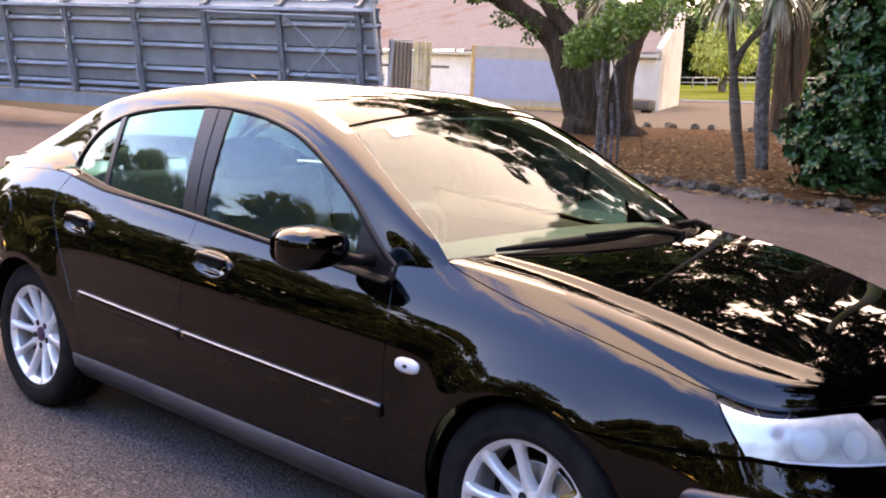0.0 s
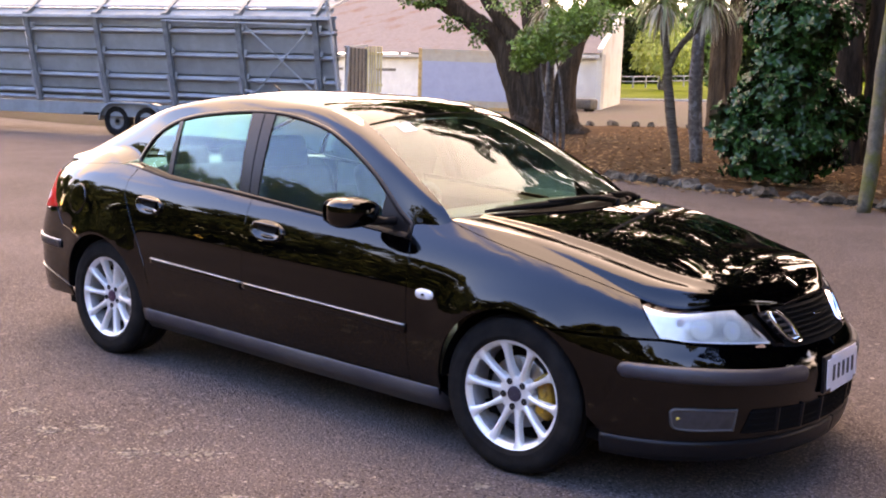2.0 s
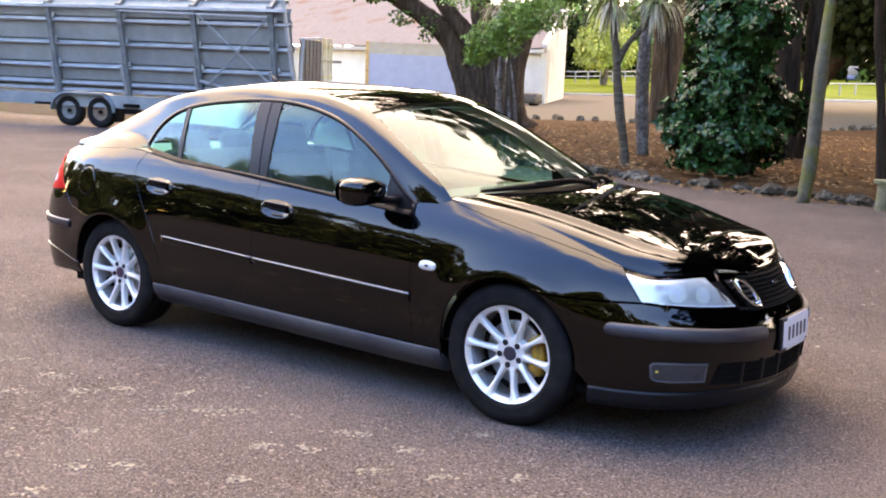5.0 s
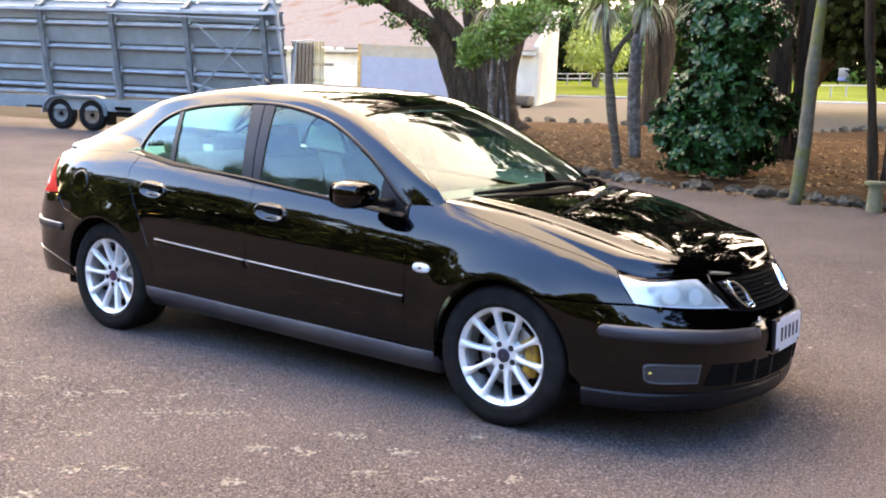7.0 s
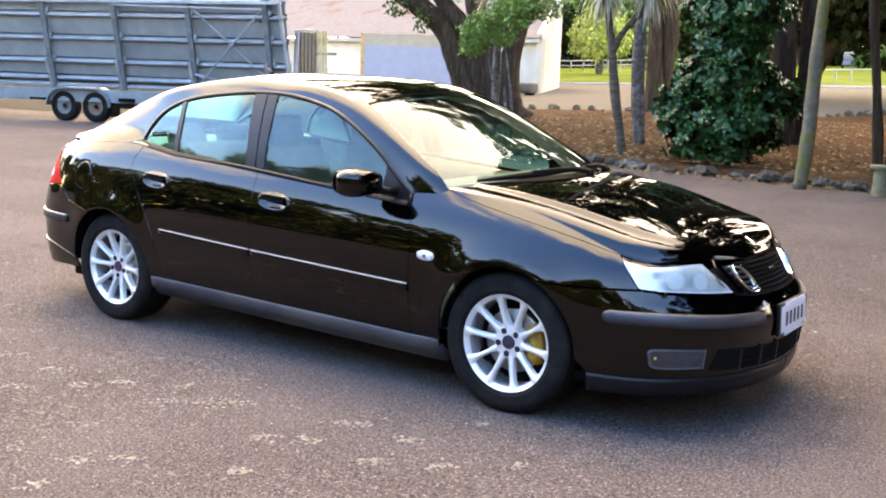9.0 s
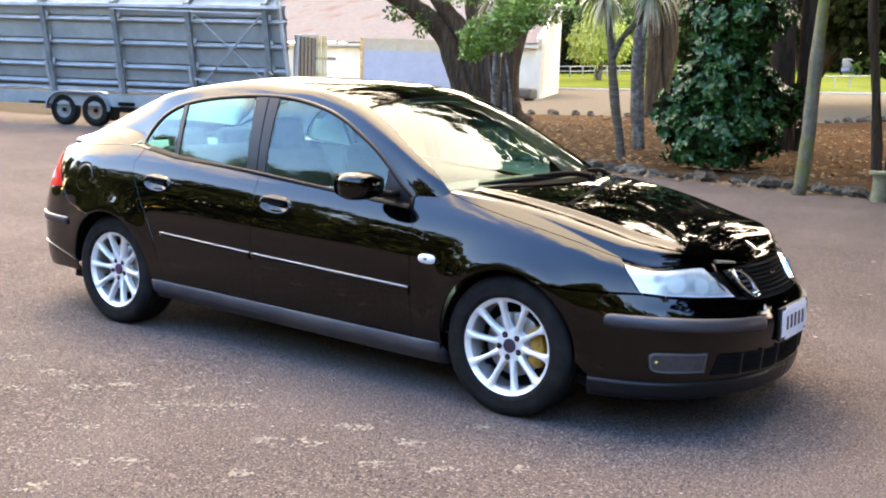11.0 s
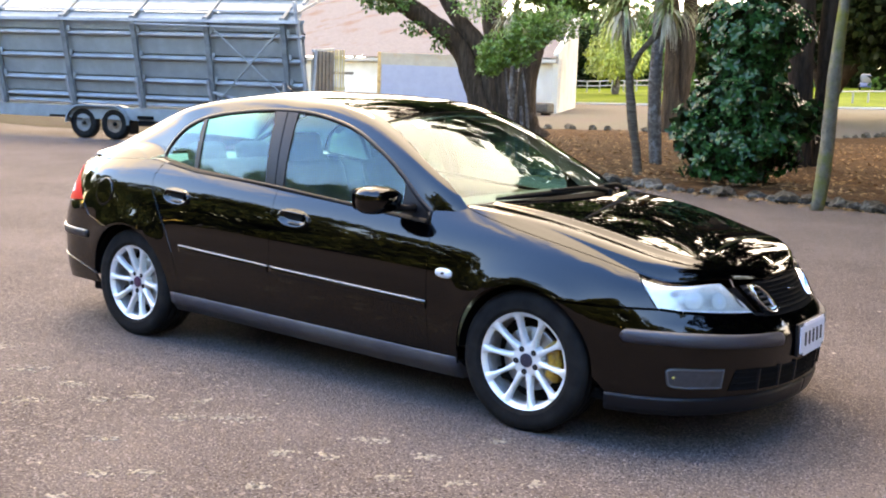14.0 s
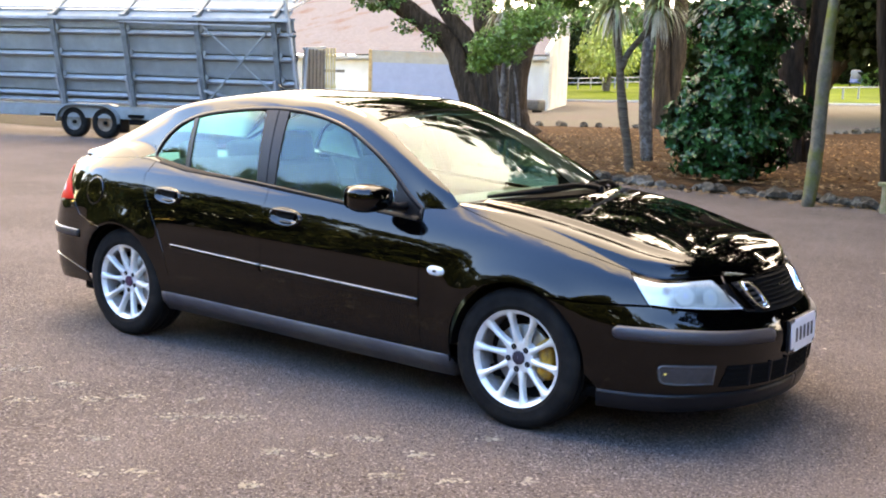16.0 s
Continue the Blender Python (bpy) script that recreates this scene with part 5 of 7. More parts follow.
def laid(name, poly, mat, height, h, label, mound=0.0, rough_=0.0, smooth_n=0):
    """A sheet of another surface on the ground."""
    poly = np.array(poly, float)
    if smooth_n:
        poly = smooth_line(np.concatenate([poly, poly[:1]]), smooth_n)[:-1]

    def surf(a, b):
        a, b = np.atleast_1d(a), np.atleast_1d(b)
        e = np.min(np.linalg.norm(np.stack([a, b], 1)[:, None] - pd[None], axis=2), 1)
        z = rise(a, b) + height + mound * np.clip(e / 1.5, 0, 1)
        if rough_:
            z = z + np.array([rough_ * noise.noise((x * 1.3, y * 1.3, 3)) + rough_ * .5 * noise.noise((x * 5, y * 5, 7)) for x, y in zip(a, b)]) * np.clip(e / .5, 0, 1)
        return np.stack([a, b, z], 1)
    pd = dense(poly, h * .6)
    lo, hi = pd.min(0), pd.max(0)
    g = np.stack(np.meshgrid(np.arange(lo[0], hi[0], h), np.arange(lo[1], hi[1], h)), 2).reshape(-1, 2)
    g = g[inside(g, pd)]
    g = g[np.min(np.linalg.norm(g[:, None] - pd[None], axis=2), 1) > .4 * h]
    n0 = len(pd)
    res = delaunay_2d_cdt([Vector(map(float, p)) for p in np.concatenate([pd, g])], [(i, (i + 1) % n0) for i in range(n0)], [], 1, 1e-6)
    q = np.array([tuple(v) for v in res[0]])
    p = surf(q[:, 0], q[:, 1])
    tri = [f if np.cross(q[f[1]] - q[f[0]], q[f[2]] - q[f[0]]) > 0 else f[::-1] for f in (tuple(t) for t in res[2])]
    return tagged(new(name, mesh_of(name, p, tri, mat)), label, name.replace("_", " "), kind="structure")


BED = [(-12, 13.6), (-8, 12.4), (-5.8, 11.8), (-4.8, 11.65), (-3.4, 11.25), (-2.1, 11.15), (-1.2, 11.05), (-.1, 10.75), (1.5, 10.45), (5, 10.0), (10, 10.5), (14, 14), (15, 30), (8, 42), (-2, 45), (-7.52, 43.1), (-8.52, 39.9), (-16.09, 34.8), (-18.85, 32.5),
       (-19.2, 26), (-16.5, 18)]
bed = laid("planting_bed", BED, MULCH, .02, .55, "raised bed of reddish bark mulch under trees", mound=.10, rough_=.07)
DRIVE = [(-60, 40), (-32, 33), (-20, 31.8), (-16.3, 34.6), (-8.7, 39.7), (-7.6, 43), (-2, 44.9), (8, 41.9), (30, 34), (70, 60), (30, 92), (-13.34, 67.1), (-16.73, 65.4), (-21.41, 62.9), (-26.15, 61.2), (-31.85, 59.2), (-60, 50)]
laid("drive", DRIVE, GRAVEL, .012, 2.5, "pale dusty driveway beyond the trees")
LAWN = [(-75, 62), (-36, 58.4), (-31.85, 59.29), (-29, 60.35), (-26.15, 61.26), (-21.41, 62.99), (-16.73, 65.49), (-13.34, 67.21), (30, 92.2), (60, 110), (60, 190), (-120, 190), (-140, 90)]
laid("lawn", LAWN, GRASS, .05, 4.0, "bright sunlit mown lawn")
kerb_path = dense([(-60, 59.9), (-36, 58.3), (-31.85, 59.2), (-29, 60.25), (-26.15, 61.16), (-21.41, 62.9), (-16.73, 65.4), (-13.34, 67.1), (30, 92.1)], 2.0, closed=False)
v, fcs = tube([(x, y, rise_at(x, y) + .06) for x, y in kerb_path], .10, 6)
tagged(new("kerb", mesh_of("kerb", v, fcs, material("pale_concrete", (.26, .25, .24), rough=.85, spread=.2, grain=6), smooth=False)), "pale concrete kerb along the lawn", "kerb", kind="structure")
laid("sandy_strip", [(-40, 14), (-24, 13.4), (-17, 14.4), (-12.5, 15.6), (-14, 18), (-22, 18.5), (-40, 20)], material("sandy_soil", (.038, .030, .024), spec=.02, rough=.95, spread=.4, grain=9, bump=.6, bump_scale=30, second=(.036, .034, .02), blotch=1.2), .012, .8, "bare sandy soil under and behind the trailer")

rng = np.random.default_rng(5)


def patch_mesh(name, items, mat, thick=.003):
    """Many flat uneven patches in one mesh: x, y, half length, half width, turn."""
    pieces = []
    for x, y, a, b, t in items:
        n = 11
        w = np.linspace(0, 2 * math.pi, n, endpoint=False)
        r = 1 + .45 * rng.standard_normal(n).clip(-1.3, 1.3)
        px, py = a * np.cos(w) * r, b * np.sin(w) * r
        c, s = math.cos(t), math.sin(t)
        qx, qy = x + px * c - py * s, y + px * s + py * c
        z = rise(qx, qy)
        vs = [(u, k, l + thick) for u, k, l in zip(qx, qy, z)] + [(u, k, l - .004) for u, k, l in zip(x + (qx - x) * 1.06, y + (qy - y) * 1.06, z)]
        pieces.append((vs, [tuple(range(n))] + [(i, i + n, (i + 1) % n + n, (i + 1) % n) for i in range(n)]))
    vs, fs = joined(pieces)
    return mesh_of(name, vs, fs, mat, smooth=False)


CHIPS_AT = [(-.67, -1.68, .085), (-.39, -1.76, .08), (.12, -1.70, .09), (.34, -1.50, .10), (.77, -1.74, .07), (.95, -1.37, .07), (.96, -2.07, .06), (1.29, -1.66, .07), (1.51, -1.55, .05), (.55, -2.23, .06), (-1.09, -1.69, .12), (-.62, -1.99, .10),
            (1.37, -1.03, .05), (1.25, -1.38, .06), (.94, -1.64, .06), (.52, -2.60, .06), (.25, -1.57, .06), (-.28, -1.62, .08), (-.01, -1.47, .05), (.42, -2.36, .06), (1.74, -1.36, .04), (-1.6, -1.5, .10), (-1.3, -2.1, .09), (.1, -2.1, .06), (2.0, -1.8, .05)]
items = []
for x, y, s in CHIPS_AT:
    turn = .55 + .35 * rng.standard_normal()
    for _ in range(int(420 * s)):
        a, b = .55 * s * rng.standard_normal(), .34 * s * rng.standard_normal()
        r_ = rng.uniform(.004, .011)
        items.append((x + a * math.cos(turn) - b * math.sin(turn), y + a * math.sin(turn) + b * math.cos(turn), r_, r_ * rng.uniform(.5, .9), rng.uniform(0, 3)))
for _ in range(520):
    x, y = rng.uniform(-3.5, 3.4), -1.1 - 2.6 * rng.random() ** 1.3
    r_ = rng.uniform(.003, .009)
    items.append((x, y, r_, r_ * rng.uniform(.4, .8), rng.uniform(0, 3)))
for _ in range(160):
    r_ = rng.uniform(.008, .02)
    items.append((rng.uniform(1.5, 7), rng.uniform(.5, 9), r_, r_ * .6, rng.uniform(0, 3)))
tagged(new("asphalt_chips", patch_mesh("asphalt_chips", items, CHIP)), "pale worn chips and paint flecks in the asphalt", "debris", kind="stuff")
# a crack in the asphalt behind the car
crack = smooth_line([(-4.3, -1.75), (-3.55, -1.15), (-3.0, -1.12), (-2.72, -.82), (-2.55, -.95)], 40)
crack = crack + .012 * rng.standard_normal(crack.shape)
rows = [[(x + d, y + d * .3, rise_at(x, y) + .0035) for x, y in crack] for d in (-.008, .008)]
tagged(new("asphalt_crack", grid_mesh("asphalt_crack", rows, material("tar", (.015, .013, .012), rough=.7, spread=.3))), "dark crack in the asphalt", "crack", kind="structure")


# ---- stones round the bed ----
def stone_mesh(seed, size):
    r = np.random.default_rng(seed)
    bm = bmesh.new()
    bmesh.ops.create_icosphere(bm, subdivisions=2, radius=1)
    off = r.uniform(-9, 9, 3)
    for v_ in bm.verts:
        k = 1 + .5 * noise.noise(Vector(v_.co * 1.5) + Vector(off)) + .28 * noise.noise(Vector(v_.co * 3.6) + Vector(off))
        v_.co = Vector((v_.co.x * size[0] * k, v_.co.y * size[1] * k, v_.co.z * size[2] * k))
    return bm_mesh("border_stone", bm, STONE, smooth=False)


stones = [stone_mesh(k, s) for k, s in enumerate([(.20, .15, .13), (.15, .12, .10), (.24, .17, .12), (.12, .10, .09), (.28, .16, .15), (.17, .14, .16)])]
front_edge = dense(BED[1:11], .02, closed=False)
seg = np.concatenate([[0], np.cumsum(np.linalg.norm(np.diff(front_edge, axis=0), axis=1))])
s_, k = .1, 0
while s_ < seg[-1]:
    x, y = np.interp(s_, seg, front_edge[:, 0]), np.interp(s_, seg, front_edge[:, 1])
    me = stones[int(rng.integers(len(stones)))]
    sc = rng.uniform(.55, 1.05)
    ob = new("border_stone", me)
    ob.matrix_basis = pose(x + rng.normal() * .05, y + rng.normal() * .06, .025 * sc, rng.uniform(-12, 12), rng.uniform(-12, 12), rng.uniform(0, 360)) @ Matrix.Diagonal((sc, sc, sc, 1))
    tagged(ob, "rough grey stone edging the bark bed", "stone", "stones edging the bed")
    s_ += rng.uniform(.17, .30) * sc
back_edge = [(-18.85, 32.5), (-16.09, 34.8), (-8.52, 39.9), (-7.52, 43.1), (-2, 45)]
be = dense(back_edge, .02, closed=False)
seg = np.concatenate([[0], np.cumsum(np.linalg.norm(np.diff(be, axis=0), axis=1))])
s_ = 0.0
while s_ < seg[-1]:
    x, y = np.interp(s_, seg, be[:, 0]), np.interp(s_, seg, be[:, 1])
    ob = new("border_stone", stones[int(rng.integers(len(stones)))])
    sc = rng.uniform(.9, 1.35)
    ob.matrix_basis = pose(x, y, rise_at(x, y) + .09, 0, 0, rng.uniform(0, 360)) @ Matrix.Diagonal((sc, sc, sc, 1))
    tagged(ob, "rough grey stone edging the bark bed", "stone", "stones edging the bed")
    s_ += rng.uniform(.55, 1.0)
# dry leaves on the mulch and along its edge
pieces = []
bed_z = lambda x, y: rise_at(x, y) + .15
for _ in range(7000):
    if rng.random() < .85:
        q_ = rng.random() ** 1.5
        x, y = rng.uniform(-9, 3) - 7 * q_, 11.5 + 22 * q_
        z = bed_z(x, y) + .0
    else:
        t = rng.random()
        x, y = -7 + 9.5 * t + rng.normal() * .1, float(np.interp(-7 + 9.5 * t, [-8, -5.8, -3.4, -1.2, 1.5, 5], [12.4, 11.8, 11.25, 11.05, 10.45, 10])) - abs(rng.normal()) * .28
        z = .006
    a, l = rng.uniform(0, 6.3), rng.uniform(.03, .075)
    d, e = np.array([math.cos(a), math.sin(a), rng.uniform(-.3, .4)]) * l, np.array([-math.sin(a), math.cos(a), rng.uniform(-.3, .3)]) * l * .4
    c = np.array([x, y, z + .012])
    pieces.append(([c - d, c + e, c + d, c - e], [(0, 1, 2, 3)]))
vs, fs = joined(pieces)
tagged(new("leaf_litter", mesh_of("leaf_litter", vs, fs, LITTER, smooth=False)), "scattered dry leaves on the bark bed", "leaves", kind="stuff")


# ---- trees and shrubs ----
def leaf_mesh(name, blobs, mat, length, width, seed, droop=.2, shell=.55, broad=False):
    """A crown: leaves strewn through uneven clumps. blobs: centre, radii, how many."""
    r = np.random.default_rng(seed)
    base_all, tip_all, side_all = [], [], []
    for c, rad, n in blobs:
        d = r.standard_normal((n, 3))
        d /= np.linalg.norm(d, axis=1)[:, None]
        k = shell + (1 - shell) * r.random(n) ** .6
        k *= 1 + .16 * np.sin(d[:, 0] * 7 + c[0]) * np.sin(d[:, 1] * 6 + c[1]) + .12 * np.sin(d[:, 2] * 9)
        p = np.array(c) + d * k[:, None] * np.array(rad)
        g = d * .8 + r.standard_normal((n, 3)) * .7 + np.array([0, 0, -droop])
        g /= np.linalg.norm(g, axis=1)[:, None]
        s = np.cross(g, r.standard_normal((n, 3)))
        s /= np.linalg.norm(s, axis=1)[:, None] + 1e-9
        l = length * r.uniform(.6, 1.25, n)[:, None]
        base_all.append(p)
        tip_all.append(p + g * l)
        side_all.append(s * l * width / length)
    b, t, s = np.concatenate(base_all), np.concatenate(tip_all), np.concatenate(side_all)
    n = len(b)
    up = np.cross(t - b, s)
    up /= np.linalg.norm(up, axis=1)[:, None] + 1e-9
    m = b + (t - b) * .45
    fold = up * (np.linalg.norm(s, axis=1) * .35)[:, None]
    if broad:
        m1, m2 = b + (t - b) * .3, b + (t - b) * .72
        verts = np.stack([b, m1 + s * .85 + fold, m2 + s + fold, t, m2 - s + fold, m1 - s * .85 + fold], 1).reshape(-1, 3)
        i = np.arange(n) * 6
        tri = np.concatenate([np.stack([i, i + 1, i + 5], 1), np.stack([i + 1, i + 2, i + 5], 1), np.stack([i + 2, i + 4, i + 5], 1), np.stack([i + 2, i + 3, i + 4], 1)])
    else:
        verts = np.stack([b, m + s + fold, t, m - s + fold], 1).reshape(-1, 3)
        i = np.arange(n) * 4
        tri = np.concatenate([np.stack([i, i + 1, i + 2], 1), np.stack([i, i + 2, i + 3], 1)])
    me = bpy.data.meshes.new(name)
    me.vertices.add(len(verts))
    me.vertices.foreach_set("co", verts.ravel())
    me.loops.add(len(tri) * 3)
    me.loops.foreach_set("vertex_index", tri.ravel())
    me.polygons.add(len(tri))
    me.polygons.foreach_set("loop_start", np.arange(len(tri)) * 3)
    me.polygons.foreach_set("loop_total", np.full(len(tri), 3))
    me.update(calc_edges=True)
    me.validate()
    me.materials.append(mat)
    return me


def limb(path, r0, r1, n=40, sides=14, rough_=.10, seed=0):
    """An uneven tapered stem along a smooth path."""
    p = smooth_line(path, n)
    vs, fs = tube(p, np.linspace(r0, r1, n) * (1 + .10 * np.sin(np.linspace(0, 9, n) + seed)), sides)
    vs = np.array(vs)
    c = np.repeat(p, sides, 0)
    k = np.array([1 + rough_ * 2 * noise.noise(Vector((v_[0] * 3 + seed, v_[1] * 3, v_[2] * 1.2))) + rough_ * noise.noise(Vector((v_[0] * 11, v_[1] * 11, v_[2] * 4 + seed))) for v_ in vs[:len(c)]])
    vs[:len(c)] = c + (vs[:len(c)] - c) * k[:, None]
    return list(vs), fs


def tree(name, label, limbs, bark, crown_mesh=None, category="tree", group=""):
    t = thing(name, label, category, group)
    for k, (path, r0, r1) in enumerate(limbs):
        vs, fs = limb(path, r0, r1, seed=k * 3.7 + len(name))
        part("trunk" if k == 0 else "limb", mesh_of("trunk", vs, fs, bark), t)
    if crown_mesh:
        for cm in crown_mesh if isinstance(crown_mesh, list) else [crown_mesh]:
            part("crown", cm, t)
    return t


def blobs_round(c, r, k, leaves, seed, flat=.75, size=.42):
    """Clumps spread over an uneven crown."""
    rr = np.random.default_rng(seed)
    out = []
    for _ in range(k):
        d = rr.standard_normal(3)
        d /= np.linalg.norm(d)
        q = np.array(c) + d * np.array([r, r, r * flat]) * rr.uniform(.35, .95)
        s = r * size * rr.uniform(.55, 1.1)
        out.append((q, (s, s, s * .7), leaves))
    return out


# the old many-stemmed tree
old_limbs = [([(-14.75, 23.6, -.05), (-15.04, 23.43, .52), (-15.53, 23.1, 2.0), (-15.92, 22.83, 2.9), (-16.6, 22.3, 3.55), (-17.3, 21.8, 4.1), (-18.8, 20.8, 5.0)], .44, .19),
             ([(-14.6, 23.7, -.05), (-14.95, 23.5, 1.2), (-15.26, 23.29, 2.7), (-15.79, 22.92, 3.5), (-16.2, 22.6, 4.3), (-16.6, 22.4, 6.5)], .36, .22),
             ([(-14.4, 23.9, -.05), (-14.51, 23.78, .4), (-14.72, 23.64, 2.0), (-14.93, 23.51, 3.1), (-15.1, 23.4, 4.2), (-14.6, 23.4, 14.0)], .40, .22),
             ([(-14.05, 24.1, -.05), (-14.1, 24.05, .4), (-14.05, 24.05, 1.9), (-13.8, 24.2, 3.0), (-13.5, 24.4, 3.9), (-12.9, 24.7, 5.5)], .38, .20),
             ([(-15.1, 23.2, -.05), (-15.0, 23.3, .3), (-14.9, 23.4, .9)], .58, .36), ([(-13.7, 24.2, -.05), (-13.9, 24.1, .35), (-14.1, 24.0, .9)], .46, .3),
             ([(-16.6, 22.4, 6.4), (-18.5, 21.5, 7.5), (-20, 20.5, 8.0)], .2, .06), ([(-13.0, 24.7, 5.4), (-11.2, 25, 7.0), (-9.5, 24.5, 8.2)], .2, .06), ([(-15, 23.6, 6.9), (-14.5, 22.5, 9), (-13.8, 21.5, 10.4)], .22, .06)]
crown_old = leaf_mesh("crown", blobs_round((-13.6, 22.4, 13.0), 8.6, 92, 420, 3, .8, .17) , LEAF_MID, .30, .13, 11)
crown_low = leaf_mesh("crown", blobs_round((-12.4, 24.2, 4.8), 1.7, 14, 800, 4, .5, .42)
                      + [((-17.6, 21.4, 4.05), (.9, .9, .28), 520), ((-18.2, 21.0, 4.6), (1.1, 1.0, .5), 1300), ((-16.2, 22.3, 3.0), (.35, .3, .45), 130), ((-16.9, 21.9, 3.35), (.4, .3, .3), 110)], LEAF_MID, .13, .05, 12, shell=.25)
tree("old_tree", "old spreading tree with thick dark forked trunks", old_limbs, BARK_RED, [crown_old, crown_low])

# slender saplings in front of it, with leafy tops
sap = leaf_mesh("crown", [((-8.10, 13.28, 2.26), (.42, .4, .36), 1900), ((-7.65, 13.6, 2.62), (.5, .45, .36), 1900), ((-8.25, 13.2, 1.98), (.26, .26, .22), 750), ((-7.2, 13.9, 2.85), (.6, .5, .4), 1900), ((-8.5, 13.1, 3.2), (.6, .5, .4), 700),
                           ((-7.75, 13.5, 2.2), (.28, .25, .24), 700)], LEAF_BRIGHT, .065, .026, 21, shell=.2)
tree("sapling", "slender young trees with light green leafy tops", [([(-7.70, 13.5, 0), (-7.74, 13.5, .58), (-7.92, 13.4, 1.49), (-8.02, 13.33, 2.3)], .036, .018),
                                                                   ([(-7.52, 13.6, 0), (-7.55, 13.63, .66), (-7.66, 13.56, 1.72), (-7.8, 13.48, 2.4)], .036, .018), ([(-7.6, 13.5, .0), (-7.62, 13.5, .9), (-7.66, 13.5, 1.2)], .035, .03)], BARK_GREY, [sap])


# palms with strap leaves
def straps(name, c, n, reach, seed, mat, low=-1.2, high=1.1, width=.014):
    """A head of long narrow leaves that rise, arch over and hang."""
    r = np.random.default_rng(seed)
    vs, fs = [], []
    for _ in range(n):
        a, up, l = r.uniform(0, 6.283), r.uniform(low, high), reach * r.uniform(.6, 1.15)
        d, sd = np.array([math.cos(a), math.sin(a), 0]), np.array([-math.sin(a), math.cos(a), 0])
        p, v_ = np.array(c) + r.normal(0, .03, 3), d * math.cos(up) + np.array([0, 0, math.sin(up)])
        o = len(vs)
        for i in range(9):
            w = width * (1.0 if i < 5 else (8.3 - i) / 3.4) * sd
            vs += [p - w, p + w]
            if i:
                fs.append((o + 2 * i - 2, o + 2 * i - 1, o + 2 * i + 1, o + 2 * i))
            p = p + v_ * l / 8
            v_ = v_ + np.array([0, 0, -.22 - .05 * i * (up < 0)])
            v_ = v_ / np.linalg.norm(v_)
    return mesh_of(name, vs, fs, mat, smooth=False)


def strap_palm(label, limbs, heads, bark):
    t = tree("palm", label, limbs, bark)
    for k, (c, n, reach, seed) in enumerate(heads):
        part("leaf_head", straps("leaf_head", c, n, reach, seed, FROND, -.35, 1.4), t)
        part("dry_leaves", straps("dry_leaves", (c[0], c[1], c[2] - .10), int(n * .8), reach * .85, seed + 1, FROND_DRY, -1.2, .5, .012), t, "pale dry hanging leaves")


strap_palm("forked palm with green strap leaves and pale dry ones hanging", [([(-4.70, 12.79, 0), (-4.70, 12.79, .11), (-4.83, 12.73, 1.06), (-4.92, 12.68, 1.86), (-4.95, 12.66, 2.1), (-5.06, 12.58, 3.0)], .095, .06),
           ([(-4.92, 12.68, 1.9), (-4.78, 12.78, 2.25), (-4.55, 12.95, 2.6), (-4.42, 13.05, 3.0)], .065, .05)],
           [((-5.06, 12.58, 3.02), 120, .80, 31), ((-4.42, 13.05, 3.06), 110, .80, 33)], BARK_PALM)
strap_palm("slim palm with hanging green and dry strap leaves", [([(-8.6, 14.6, 0), (-8.55, 14.6, 1.5), (-8.5, 14.5, 3.1)], .09, .07)], [((-8.5, 14.5, 3.15), 110, .95, 35)], BARK_GREY)
strap_palm("palm with hanging strap leaves under the big trees", [([(-4.75, 15.9, 0), (-4.7, 15.9, 1.6), (-4.6, 15.9, 3.3)], .08, .06)], [((-4.6, 15.9, 3.35), 120, .95, 37)], BARK_GREY)

# bare lichen-spotted trunk, leaning pale trunk, dark trunks
tree("straight_tree", "straight trunk with pale lichen spots", [([(-5.58, 15.47, 0), (-5.6, 15.46, .3), (-5.67, 15.43, 1.25), (-5.69, 15.42, 2.27), (-5.68, 15.42, 3.3), (-5.8, 15.5, 11.5)], .135, .06)], BARK_GREY,
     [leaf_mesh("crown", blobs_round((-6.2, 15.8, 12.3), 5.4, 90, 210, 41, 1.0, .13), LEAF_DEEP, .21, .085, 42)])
# crown out of view, set aside from the trunk to shade the yard
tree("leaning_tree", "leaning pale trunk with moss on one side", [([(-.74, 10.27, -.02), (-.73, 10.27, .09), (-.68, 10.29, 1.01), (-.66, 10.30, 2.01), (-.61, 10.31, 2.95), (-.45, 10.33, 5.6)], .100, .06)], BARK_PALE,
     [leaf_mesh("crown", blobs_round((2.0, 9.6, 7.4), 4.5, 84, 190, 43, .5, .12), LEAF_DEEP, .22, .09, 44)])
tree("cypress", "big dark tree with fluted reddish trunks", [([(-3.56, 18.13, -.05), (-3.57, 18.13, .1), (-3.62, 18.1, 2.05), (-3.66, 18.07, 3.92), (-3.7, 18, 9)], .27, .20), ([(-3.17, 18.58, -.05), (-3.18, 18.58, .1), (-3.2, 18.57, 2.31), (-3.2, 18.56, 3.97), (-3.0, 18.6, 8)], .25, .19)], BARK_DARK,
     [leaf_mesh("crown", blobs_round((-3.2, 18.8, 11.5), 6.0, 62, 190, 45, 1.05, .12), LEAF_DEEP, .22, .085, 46)])
